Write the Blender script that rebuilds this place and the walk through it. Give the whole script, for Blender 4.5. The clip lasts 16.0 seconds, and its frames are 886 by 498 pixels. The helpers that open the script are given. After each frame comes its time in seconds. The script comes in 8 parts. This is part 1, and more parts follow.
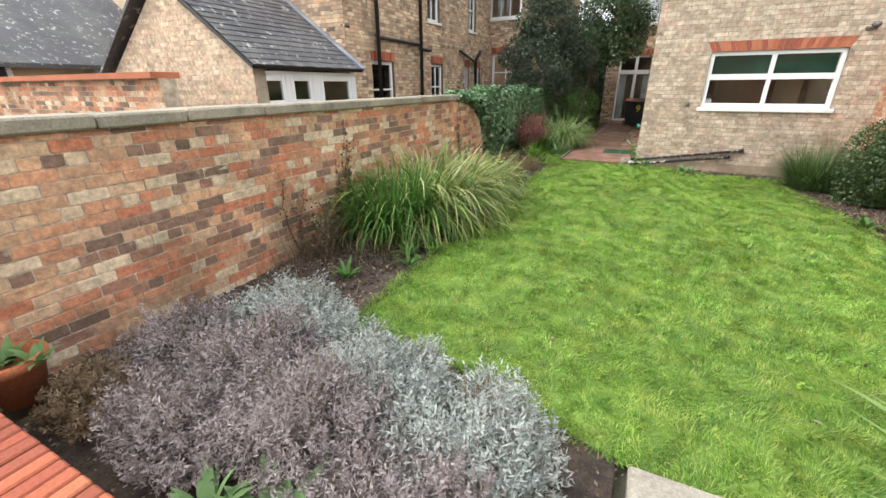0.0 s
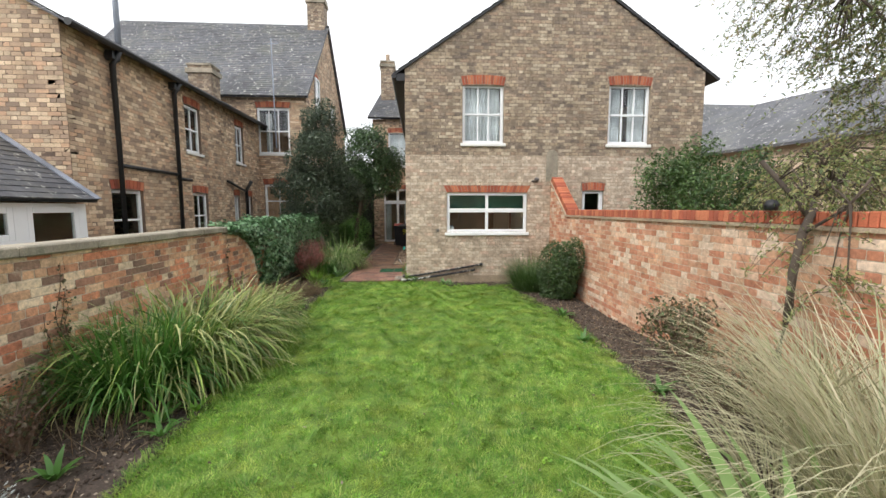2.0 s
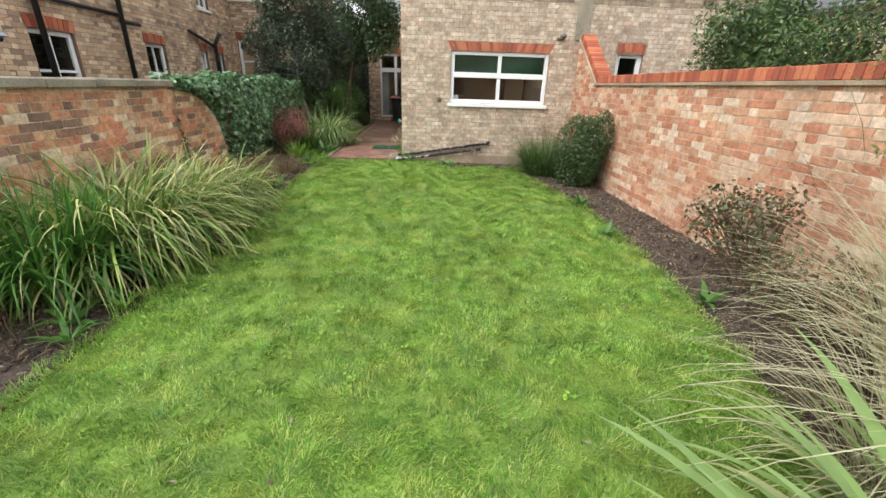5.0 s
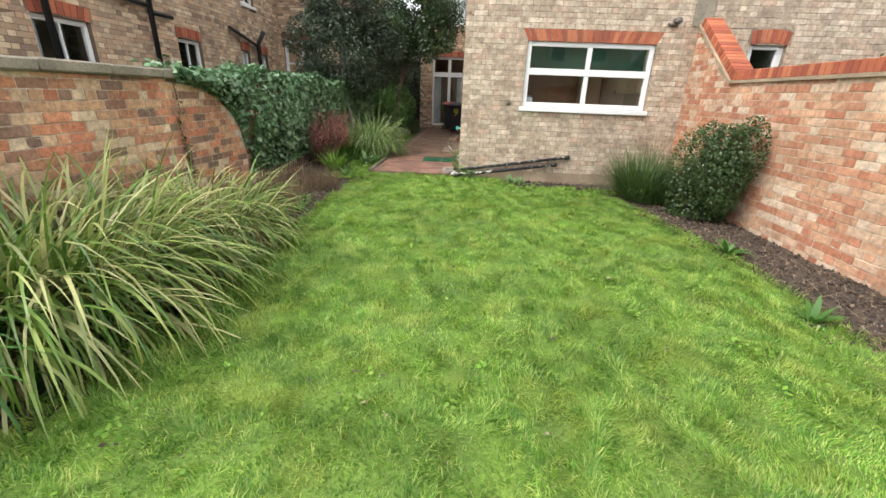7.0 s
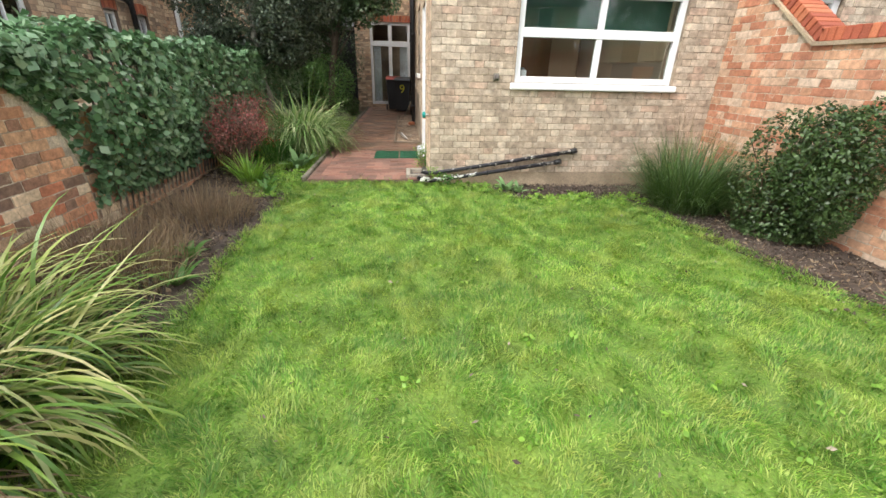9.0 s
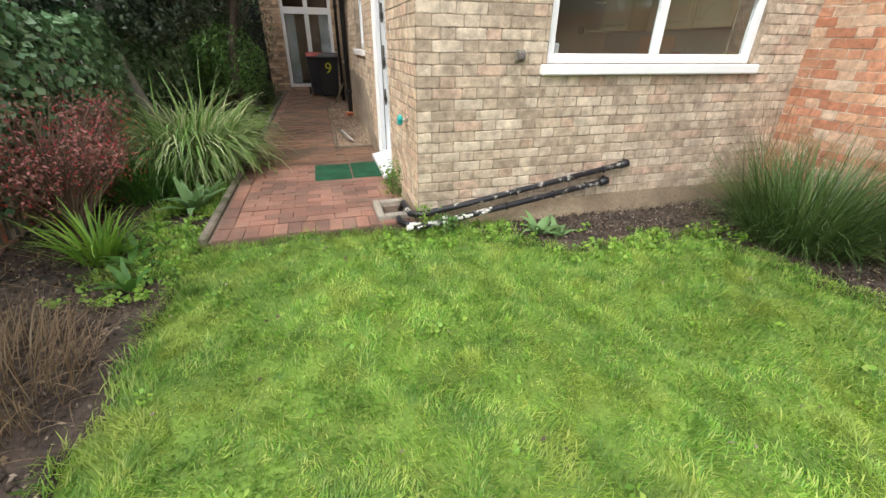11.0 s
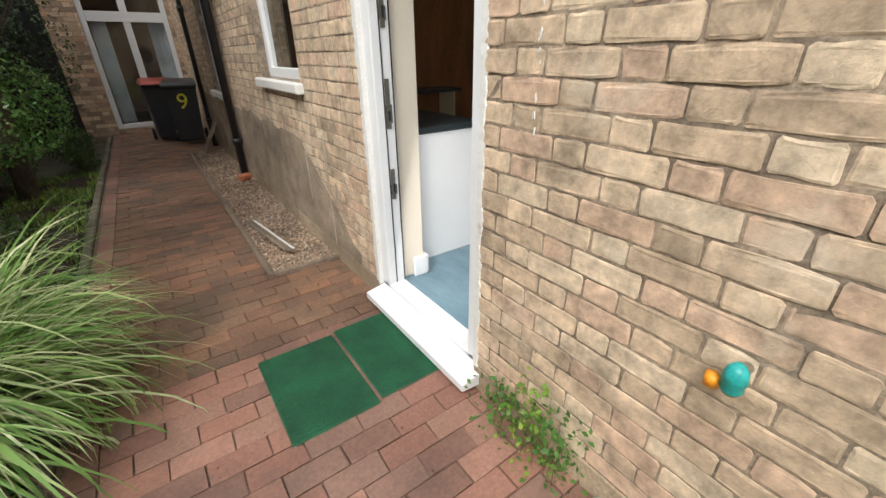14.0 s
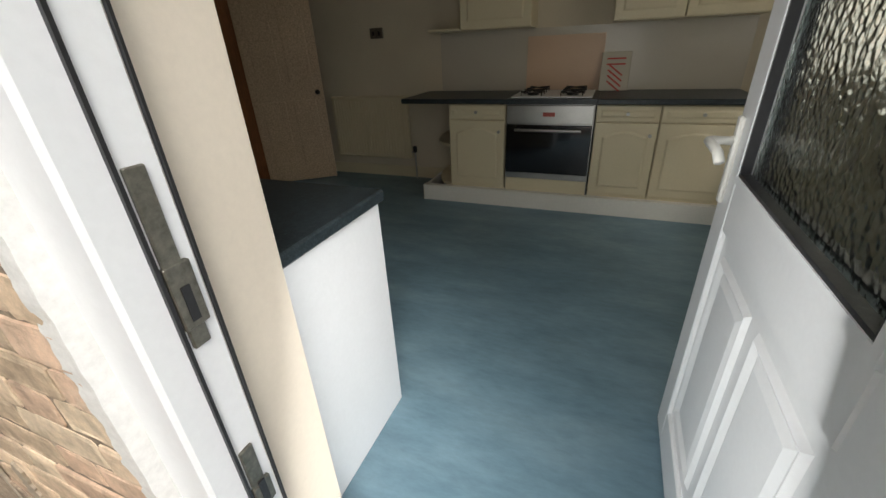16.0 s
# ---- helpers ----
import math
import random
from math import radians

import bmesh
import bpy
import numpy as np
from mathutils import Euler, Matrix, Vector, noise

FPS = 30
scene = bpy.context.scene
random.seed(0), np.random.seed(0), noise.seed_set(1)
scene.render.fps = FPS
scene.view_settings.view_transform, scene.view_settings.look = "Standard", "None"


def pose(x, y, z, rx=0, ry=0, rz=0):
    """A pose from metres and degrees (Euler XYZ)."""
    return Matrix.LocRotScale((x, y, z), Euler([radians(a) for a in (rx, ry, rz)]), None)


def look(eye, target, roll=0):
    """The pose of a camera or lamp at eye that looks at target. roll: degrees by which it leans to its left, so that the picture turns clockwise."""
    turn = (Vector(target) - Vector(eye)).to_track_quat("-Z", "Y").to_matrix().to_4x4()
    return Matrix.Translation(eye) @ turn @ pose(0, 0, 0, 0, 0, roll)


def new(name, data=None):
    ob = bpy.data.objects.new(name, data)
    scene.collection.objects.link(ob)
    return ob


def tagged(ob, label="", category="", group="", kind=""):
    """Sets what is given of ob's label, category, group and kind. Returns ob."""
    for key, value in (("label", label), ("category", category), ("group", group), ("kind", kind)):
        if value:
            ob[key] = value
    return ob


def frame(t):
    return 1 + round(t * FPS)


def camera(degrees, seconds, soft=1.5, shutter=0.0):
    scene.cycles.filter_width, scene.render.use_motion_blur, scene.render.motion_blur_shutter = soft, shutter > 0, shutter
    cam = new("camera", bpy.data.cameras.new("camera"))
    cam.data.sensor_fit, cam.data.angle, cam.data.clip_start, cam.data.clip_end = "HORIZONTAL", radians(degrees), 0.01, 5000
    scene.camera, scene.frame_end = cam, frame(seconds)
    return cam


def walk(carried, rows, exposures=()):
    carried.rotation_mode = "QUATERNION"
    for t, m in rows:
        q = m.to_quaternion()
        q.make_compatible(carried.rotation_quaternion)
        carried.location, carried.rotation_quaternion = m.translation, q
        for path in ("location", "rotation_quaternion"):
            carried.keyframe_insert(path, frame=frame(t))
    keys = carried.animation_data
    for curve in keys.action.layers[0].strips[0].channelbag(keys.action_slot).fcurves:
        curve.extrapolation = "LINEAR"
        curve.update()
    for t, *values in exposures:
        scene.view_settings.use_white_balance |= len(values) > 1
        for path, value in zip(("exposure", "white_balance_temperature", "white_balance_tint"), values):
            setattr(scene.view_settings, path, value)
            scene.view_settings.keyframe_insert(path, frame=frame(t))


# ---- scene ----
cam = camera(95.7, 16.0)
METRES, EYE, TILT, LEAN, TURN = 12.0, 1.6, 0.0, 0.0, 26.5
ROWS = [
    (0.0, 0.0, 0.0, 0.0, -0.16, -22.18, 0.4),
    (0.5, 0.0053, -0.0059, 0.0002, -18.27, -20.77, 1.16),
    (1.0, 0.0091, -0.0094, 0.0068, -26.54, -14.43, 1.35),
    (1.5, 0.0097, -0.0106, 0.0107, -28.91, -8.78, 1.03),
    (2.0, 0.0086, -0.0096, 0.0128, -29.89, -5.75, 0.03),
    (2.5, 0.0073, -0.0079, 0.013, -30.69, -6.74, -0.57),
    (3.0, 0.0083, -0.004, 0.0084, -31.81, -12.14, -0.26),
    (5.5, 0.0664, 0.0858, -0.0146, -28.73, -22.24, -1.5),
    (6.0, 0.0753, 0.1183, -0.02, -27.82, -22.28, 0.29),
    (6.5, 0.0851, 0.1544, -0.0227, -27.06, -19.2, -0.22),
    (7.0, 0.0932, 0.1949, -0.0243, -22.89, -21.04, -2.06),
    (7.5, 0.1008, 0.2368, -0.0247, -27.38, -25.12, -1.63),
    (8.0, 0.1149, 0.2793, -0.0253, -27.33, -24.49, -1.87),
    (8.5, 0.1248, 0.322, -0.0262, -28.54, -24.31, -2.46),
    (9.0, 0.1352, 0.3621, -0.025, -31.68, -24.11, -1.33),
    (11.5, 0.207, 0.5727, -0.024, -43.22, -28.1, -1.01),
    (12.0, 0.2256, 0.6124, -0.0223, -42.54, -28.54, -1.54),
    (12.5, 0.2366, 0.6527, -0.018, -45.8, -24.76, -2.31),
    (13.0, 0.2495, 0.6931, -0.0188, -46.11, -24.21, -2.15),
    (13.5, 0.2597, 0.7353, -0.0182, -48.38, -24.92, -1.91),
    (14.0, 0.2816, 0.7687, -0.0174, -61.94, -26.08, 0.73),
    (14.5, 0.3094, 0.7977, -0.0173, -68.15, -24.68, 2.04),
    (15.0, 0.3356, 0.8235, -0.0191, -82.12, -26.53, 1.78),
    (15.5, 0.365, 0.8397, -0.02, -86.61, -26.16, 3.29),
    (16.0, 0.3903, 0.8484, -0.0184, -95.2, -26.85, 2.49),
]
EXPOSURES = [(0.0, 1.15), (1.0, 1.0), (2.0, 0.75), (2.6, 0.75), (3.2, 0.85), (5.5, 1.0), (7.0, 1.1), (9.0, 1.22), (11.5, 1.05), (12.5, 0.97), (14.0, 0.93), (15.0, 0.73), (15.5, 0.9), (16.0, 1.1)]
walk(cam, [(t, pose(0, 0, EYE, TILT, LEAN, TURN) @ pose(METRES * x, METRES * y, METRES * z, 90 + pitch, roll, yaw)) for t, x, y, z, yaw, pitch, roll in ROWS], EXPOSURES)

# ---- light ----
SUN_EL, SUN_AZ = radians(48), radians(235)
world = bpy.data.worlds.new("overcast_sky")
scene.world = world
world.use_nodes = True
_wt = world.node_tree
_sky = _wt.nodes.new("ShaderNodeTexSky")
_sky.sky_type, _sky.sun_disc = "NISHITA", False
_sky.sun_elevation, _sky.sun_rotation = SUN_EL, SUN_AZ
_sky.air_density, _sky.dust_density, _sky.ozone_density = 1.0, 4.0, 1.0
_hs = _wt.nodes.new("ShaderNodeHueSaturation")
_hs.inputs["Saturation"].default_value = 0.22
_cloud = _wt.nodes.new("ShaderNodeMix")
_cloud.data_type = "RGBA"
_cloud.inputs[0].default_value = 0.62
_cloud.inputs[7].default_value = (7.6, 7.8, 8.1, 1)
_wt.links.new(_sky.outputs[0], _hs.inputs["Color"])
_wt.links.new(_hs.outputs[0], _cloud.inputs[6])
_wt.links.new(_cloud.outputs[2], _wt.nodes["Background"].inputs[0])
_wt.nodes["Background"].inputs[1].default_value = 0.15
sun = new("sun", bpy.data.lights.new("sun", "SUN"))
sun.data.energy, sun.data.angle, sun.data.color = 1.0, radians(25), (1.0, 0.96, 0.9)
sun.rotation_euler = (radians(42), 0, radians(-55))


# ---- materials ----
def principled(name):
    m = bpy.data.materials.new(name)
    m.use_nodes = True
    return m, m.node_tree, m.node_tree.nodes["Principled BSDF"]


def mixrgb(nt, a, b, fac, mode="MIX"):
    n = nt.nodes.new("ShaderNodeMix")
    n.data_type, n.blend_type = "RGBA", mode
    for sock, v in ((n.inputs[0], fac), (n.inputs[6], a), (n.inputs[7], b)):
        if hasattr(v, "is_output"):
            nt.links.new(v, sock)
        elif isinstance(v, tuple):
            sock.default_value = (*v[:3], 1)
        else:
            sock.default_value = v
    return n.outputs[2]


def noise_out(nt, co, scale, detail=3.0, rough=0.55):
    n = nt.nodes.new("ShaderNodeTexNoise")
    n.inputs["Scale"].default_value, n.inputs["Detail"].default_value, n.inputs["Roughness"].default_value = scale, detail, rough
    nt.links.new(co, n.inputs["Vector"])
    return n.outputs["Fac"]


def remap(nt, v, a, b, c=0.0, d=1.0):
    n = nt.nodes.new("ShaderNodeMapRange")
    nt.links.new(v, n.inputs[0])
    for i, x in enumerate((a, b, c, d)):
        n.inputs[i + 1].default_value = x
    return n.outputs[0]


def pick_ramp(nt, fac, palette, constant=True):
    r = nt.nodes.new("ShaderNodeValToRGB")
    r.color_ramp.interpolation = "CONSTANT" if constant else "LINEAR"
    els = r.color_ramp.elements
    k = len(palette)
    while len(els) < k:
        els.new(0.5)
    for i, c in enumerate(palette):
        els[i].position = i / k if constant else i / max(1, k - 1)
        els[i].color = (*c, 1)
    nt.links.new(fac, r.inputs[0])
    return r.outputs[0]


def surface(name, palette, pick=None, coarse=1.2, patch=0.35, fine=70.0, mottle=0.3, rough=0.85, bump=0.3, bump_scale=90.0,
            stain=None, stain_scale=1.3, stain_at=(0.55, 0.7), stain_amount=0.7, metal=0.0, stretch=(1, 1, 1), second=None):
    """A weathered surface: a palette picked piece by piece, patches, mottling, stains and fine relief."""
    m, nt, b = principled(name)
    geo = nt.nodes.new("ShaderNodeNewGeometry")
    mp = nt.nodes.new("ShaderNodeMapping")
    mp.inputs["Scale"].default_value = stretch
    nt.links.new(geo.outputs["Position"], mp.inputs[0])
    co = mp.outputs[0]
    if pick == "object":
        fac = nt.nodes.new("ShaderNodeObjectInfo").outputs["Random"]
    elif pick == "island":
        fac = geo.outputs["Random Per Island"]
    else:
        fac = remap(nt, noise_out(nt, co, coarse, 4), 0.3, 0.7)
    col = pick_ramp(nt, fac, palette, pick is not None) if len(palette) > 1 else None
    if col is None:
        rgb = nt.nodes.new("ShaderNodeRGB")
        rgb.outputs[0].default_value = (*palette[0], 1)
        col = rgb.outputs[0]
    shade = remap(nt, noise_out(nt, co, coarse * 1.7, 3), 0.3, 0.7, 1 - patch, 1 + patch * 0.6)
    grey = nt.nodes.new("ShaderNodeCombineColor")
    for i in range(3):
        nt.links.new(shade, grey.inputs[i])
    col = mixrgb(nt, col, grey.outputs[0], 1.0, "MULTIPLY")
    fshade = remap(nt, noise_out(nt, co, fine, 4, 0.7), 0.3, 0.7, 1 - mottle, 1 + mottle)
    grey2 = nt.nodes.new("ShaderNodeCombineColor")
    for i in range(3):
        nt.links.new(fshade, grey2.inputs[i])
    col = mixrgb(nt, col, grey2.outputs[0], 1.0, "MULTIPLY")
    if stain:
        s = remap(nt, noise_out(nt, co, stain_scale, 5, 0.65), stain_at[0], stain_at[1], 0, stain_amount)
        col = mixrgb(nt, col, stain, s)
    if second:
        s2 = remap(nt, noise_out(nt, co, second[1], 5, 0.7), second[2], second[2] + 0.1, 0, second[3])
        col = mixrgb(nt, col, second[0], s2)
    nt.links.new(col, b.inputs["Base Color"])
    b.inputs["Roughness"].default_value, b.inputs["Metallic"].default_value = rough, metal
    if bump:
        bn = nt.nodes.new("ShaderNodeBump")
        bn.inputs["Strength"].default_value, bn.inputs["Distance"].default_value = bump, 0.004
        nt.links.new(noise_out(nt, co, bump_scale, 5, 0.7), bn.inputs["Height"])
        nt.links.new(bn.outputs[0], b.inputs["Normal"])
    return m


def leafy(name, palette, rough=0.55, through_light=0.3, patch_scale=1.2, patch=0.3, tufts=None):
    """Leaves and blades: colour picked leaf by leaf, patches across the plant, some light through."""
    m, nt, b = principled(name)
    geo = nt.nodes.new("ShaderNodeNewGeometry")
    col = pick_ramp(nt, geo.outputs["Random Per Island"], palette, False)
    shade = remap(nt, noise_out(nt, geo.outputs["Position"], patch_scale, 3), 0.3, 0.7, 1 - patch, 1 + patch)
    grey = nt.nodes.new("ShaderNodeCombineColor")
    for i in range(3):
        nt.links.new(shade, grey.inputs[i])
    col = mixrgb(nt, col, grey.outputs[0], 1.0, "MULTIPLY")
    if tufts:
        t = remap(nt, noise_out(nt, geo.outputs["Position"], tufts[1], 4, 0.6), 0.42, 0.6, 0, tufts[2])
        col = mixrgb(nt, col, tufts[0], t, "MULTIPLY")
        t2 = remap(nt, noise_out(nt, geo.outputs["Position"], tufts[1] * 0.31, 3, 0.6), 0.5, 0.64, 0, tufts[4])
        col = mixrgb(nt, col, tufts[3], t2)
    nt.links.new(col, b.inputs["Base Color"])
    b.inputs["Roughness"].default_value = rough
    tr = nt.nodes.new("ShaderNodeBsdfTranslucent")
    nt.links.new(col, tr.inputs[0])
    mx = nt.nodes.new("ShaderNodeMixShader")
    mx.inputs[0].default_value = through_light
    nt.links.new(b.outputs[0], mx.inputs[1])
    nt.links.new(tr.outputs[0], mx.inputs[2])
    nt.links.new(mx.outputs[0], nt.nodes["Material Output"].inputs[0])
    return m


def glass(name, tint=(0.9, 0.95, 0.93), rough=0.0, bump=0.0):
    m, nt, b = principled(name)
    b.inputs["Base Color"].default_value = (*tint, 1)
    b.inputs["Roughness"].default_value = rough
    b.inputs["Transmission Weight"].default_value = 1.0
    b.inputs["IOR"].default_value = 1.45
    if bump:
        geo = nt.nodes.new("ShaderNodeNewGeometry")
        v = nt.nodes.new("ShaderNodeTexVoronoi")
        v.inputs["Scale"].default_value = 60
        nt.links.new(geo.outputs["Position"], v.inputs["Vector"])
        bn = nt.nodes.new("ShaderNodeBump")
        bn.inputs["Strength"].default_value, bn.inputs["Distance"].default_value = bump, 0.01
        nt.links.new(v.outputs["Distance"], bn.inputs["Height"])
        nt.links.new(bn.outputs[0], b.inputs["Normal"])
    return m


BUFF = [(0.60, 0.455, 0.315), (0.54, 0.41, 0.285), (0.69, 0.55, 0.39), (0.60, 0.425, 0.30), (0.51, 0.39, 0.27), (0.66, 0.51, 0.355), (0.61, 0.435, 0.31), (0.57, 0.43, 0.30), (0.66, 0.51, 0.355), (0.45, 0.345, 0.24), (0.62, 0.475, 0.335), (0.66, 0.53, 0.38)]
BROWN = [(0.56, 0.40, 0.26), (0.45, 0.315, 0.21), (0.66, 0.50, 0.335), (0.38, 0.27, 0.19), (0.56, 0.36, 0.23), (0.52, 0.40, 0.275), (0.29, 0.21, 0.15), (0.70, 0.55, 0.38), (0.49, 0.35, 0.235)]
MIXED = [(0.60, 0.31, 0.18), (0.54, 0.215, 0.12), (0.64, 0.44, 0.28), (0.36, 0.195, 0.13), (0.60, 0.27, 0.15), (0.68, 0.53, 0.36), (0.22, 0.14, 0.10), (0.56, 0.34, 0.205), (0.64, 0.39, 0.23), (0.50, 0.25, 0.145), (0.70, 0.56, 0.39), (0.30, 0.185, 0.13)]
PINK = [(0.50, 0.25, 0.155), (0.55, 0.32, 0.20), (0.45, 0.195, 0.115), (0.58, 0.39, 0.27), (0.50, 0.27, 0.165), (0.64, 0.49, 0.37), (0.42, 0.175, 0.10), (0.53, 0.31, 0.195), (0.58, 0.40, 0.28), (0.48, 0.23, 0.14)]
RED = [(0.42, 0.12, 0.06), (0.34, 0.09, 0.05), (0.47, 0.16, 0.08), (0.29, 0.08, 0.045)]
PAVER_B = [(0.25, 0.135, 0.08), (0.20, 0.11, 0.07), (0.28, 0.145, 0.085), (0.17, 0.10, 0.066), (0.22, 0.13, 0.082)]
PAVER = [(0.31, 0.155, 0.11), (0.26, 0.13, 0.095), (0.34, 0.18, 0.13), (0.21, 0.115, 0.085), (0.30, 0.165, 0.12), (0.24, 0.14, 0.105)]


def brick_pair(name, pal, **kw):
    return surface(name + "_piece", pal, "object", **kw), surface(name, pal, "island", **kw)


M_BUFF = brick_pair("buff_brick", BUFF, patch=0.2, coarse=3.4, fine=15.0, mottle=0.38, bump=1.0, bump_scale=45.0, stain=(0.15, 0.11, 0.08), stain_scale=5.0, stain_at=(0.53, 0.72), stain_amount=0.6, second=((0.72, 0.62, 0.48), 3.2, 0.56, 0.5))
M_BUFFG = brick_pair("buff_gable_brick", [(0.49, 0.39, 0.295), (0.43, 0.34, 0.255), (0.56, 0.465, 0.36), (0.48, 0.375, 0.28), (0.40, 0.315, 0.235), (0.53, 0.435, 0.335), (0.50, 0.36, 0.27), (0.45, 0.36, 0.275), (0.57, 0.475, 0.37)], patch=0.2, coarse=3.0, fine=15.0, mottle=0.36, bump=1.0, bump_scale=45.0, stain=(0.15, 0.12, 0.09), stain_scale=4.0, stain_at=(0.52, 0.74), stain_amount=0.5, second=((0.62, 0.53, 0.42), 6.0, 0.58, 0.45))
M_BROWN = brick_pair("brown_stock_brick", BROWN, patch=0.25, coarse=0.8, mottle=0.3, bump=0.5, stain=(0.14, 0.105, 0.08), stain_amount=0.35, second=((0.42, 0.36, 0.18), 1.1, 0.62, 0.3))
M_GABLE = brick_pair("weathered_gable_brick", [(0.35, 0.27, 0.185), (0.26, 0.20, 0.145), (0.43, 0.345, 0.245), (0.30, 0.225, 0.16), (0.20, 0.155, 0.12), (0.38, 0.30, 0.21), (0.28, 0.22, 0.165), (0.48, 0.395, 0.29), (0.33, 0.235, 0.165)], patch=0.25, coarse=0.8, fine=14.0, mottle=0.45, bump=0.5, stain=(0.08, 0.068, 0.056), stain_amount=0.55, stain_scale=3.5)
M_MIXED = brick_pair("mixed_old_brick", MIXED, patch=0.3, fine=22.0, mottle=0.38, bump=0.9, bump_scale=55.0, stain=(0.12, 0.10, 0.06), stain_amount=0.5, second=((0.62, 0.52, 0.38), 5.0, 0.62, 0.5))
M_PINK = brick_pair("pinkish_red_brick", PINK, patch=0.22, fine=20.0, mottle=0.32, bump=0.9, bump_scale=55.0, stain=(0.25, 0.15, 0.09), stain_amount=0.35, second=((0.72, 0.58, 0.45), 6.0, 0.62, 0.5))
M_RED = brick_pair("red_rubbed_brick", RED, patch=0.2, mottle=0.2, bump=0.3)
M_PAVER = brick_pair("red_clay_paver", PAVER, patch=0.3, mottle=0.22, bump=0.4, rough=0.62, stain=(0.10, 0.075, 0.06), stain_at=(0.5, 0.72), stain_scale=1.6, stain_amount=0.6)
M_PAVER_B = brick_pair("brown_worn_paver", PAVER_B, patch=0.3, mottle=0.3, bump=0.5, rough=0.6, stain=(0.09, 0.075, 0.05), stain_at=(0.48, 0.68), stain_scale=2.0, stain_amount=0.65)
M_MORTAR = surface("pale_lime_mortar", [(0.34, 0.265, 0.19), (0.50, 0.41, 0.31), (0.60, 0.51, 0.40)], coarse=6, bump=0.8, mottle=0.35)
M_MORTAR_H = surface("sooty_house_mortar", [(0.27, 0.21, 0.155), (0.38, 0.30, 0.22), (0.22, 0.17, 0.125), (0.44, 0.355, 0.265)], coarse=5, bump=0.8, mottle=0.4)
M_MORTAR_U = surface("weathered_dark_mortar", [(0.17, 0.13, 0.10), (0.27, 0.21, 0.155), (0.13, 0.10, 0.078), (0.34, 0.27, 0.20)], coarse=5, bump=0.8, mottle=0.4)
M_MORTAR_D = surface("dark_joint", [(0.16, 0.11, 0.08), (0.24, 0.17, 0.12)], bump=0.8)
M_RENDER = surface("worn_cement_render", [(0.42, 0.32, 0.21), (0.34, 0.26, 0.18), (0.48, 0.38, 0.26)], bump=0.5, stain=(0.2, 0.16, 0.11))
M_STONE = surface("weathered_coping_stone", [(0.38, 0.33, 0.25), (0.30, 0.27, 0.21), (0.45, 0.38, 0.29)], bump=0.7, stain=(0.12, 0.12, 0.08), stain_scale=3, second=((0.55, 0.52, 0.40), 14.0, 0.64, 0.6))
M_CONC = surface("old_concrete", [(0.40, 0.36, 0.30), (0.30, 0.27, 0.22)], bump=0.6, stain=(0.12, 0.12, 0.08))
M_WHITE = surface("white_upvc", [(0.80, 0.81, 0.82)], patch=0.03, mottle=0.02, rough=0.28, bump=0)
M_PAINT = surface("flaking_white_paint", [(0.78, 0.77, 0.74)], patch=0.08, mottle=0.08, rough=0.5, bump=0.35, bump_scale=40, stain=(0.42, 0.34, 0.25), stain_scale=7, stain_at=(0.64, 0.72), stain_amount=0.6)
M_BLACK = surface("black_painted_iron", [(0.018, 0.018, 0.02)], rough=0.4, bump=0.2, mottle=0.2)
M_SLATE = surface("grey_roof_slate", [(0.095, 0.097, 0.108), (0.11, 0.112, 0.122), (0.082, 0.083, 0.092), (0.10, 0.104, 0.115), (0.125, 0.124, 0.125)], "island", coarse=0.5, patch=0.35, rough=0.6, bump=0.3, mottle=0.25, stain=(0.17, 0.175, 0.14), stain_scale=0.8, stain_at=(0.5, 0.72), stain_amount=0.5, second=((0.60, 0.60, 0.54), 7.0, 0.575, 0.8))
M_LEAD = surface("grey_lead", [(0.28, 0.31, 0.37)], rough=0.5, bump=0.2)
M_GLASS = glass("window_glass")
M_OBSC = glass("patterned_glass", (0.62, 0.68, 0.66), 0.12, 0.16)
# plaster with the dimness of the closed rooms put into its colour
M_ROOM = surface("darkened_room_plaster", [(0.30, 0.27, 0.22)], bump=0.1)
M_CURTAIN = surface("white_net_curtain", [(0.72, 0.74, 0.78)], bump=0.1, rough=0.9)
M_SOIL = surface("dark_bed_soil", [(0.05, 0.036, 0.028), (0.085, 0.062, 0.047), (0.035, 0.025, 0.02)], coarse=5, bump=1.0, bump_scale=35, mottle=0.5, rough=0.95, second=((0.17, 0.13, 0.10), 30.0, 0.64, 0.6))
M_TURF = surface("turf_ground", [(0.10, 0.17, 0.025), (0.13, 0.22, 0.03), (0.17, 0.24, 0.035)], coarse=2.2, bump=1.0, mottle=0.4)
M_KERB = surface("mossy_dark_concrete", [(0.17, 0.145, 0.11), (0.24, 0.21, 0.165)], bump=0.9, mottle=0.4, stain=(0.07, 0.085, 0.03), stain_scale=5, stain_at=(0.45, 0.6))
M_FAR = surface("far_ground", [(0.07, 0.08, 0.04), (0.11, 0.10, 0.07)], bump=0.3)


# ---- geometry helpers ----
def frame_of(origin, u, w):
    """Local x along the wall, local y up, local z outward."""
    m = Matrix((Vector(u), Vector((0, 0, 1)), Vector(w))).transposed().to_4x4()
    return Matrix.Translation(origin) @ m


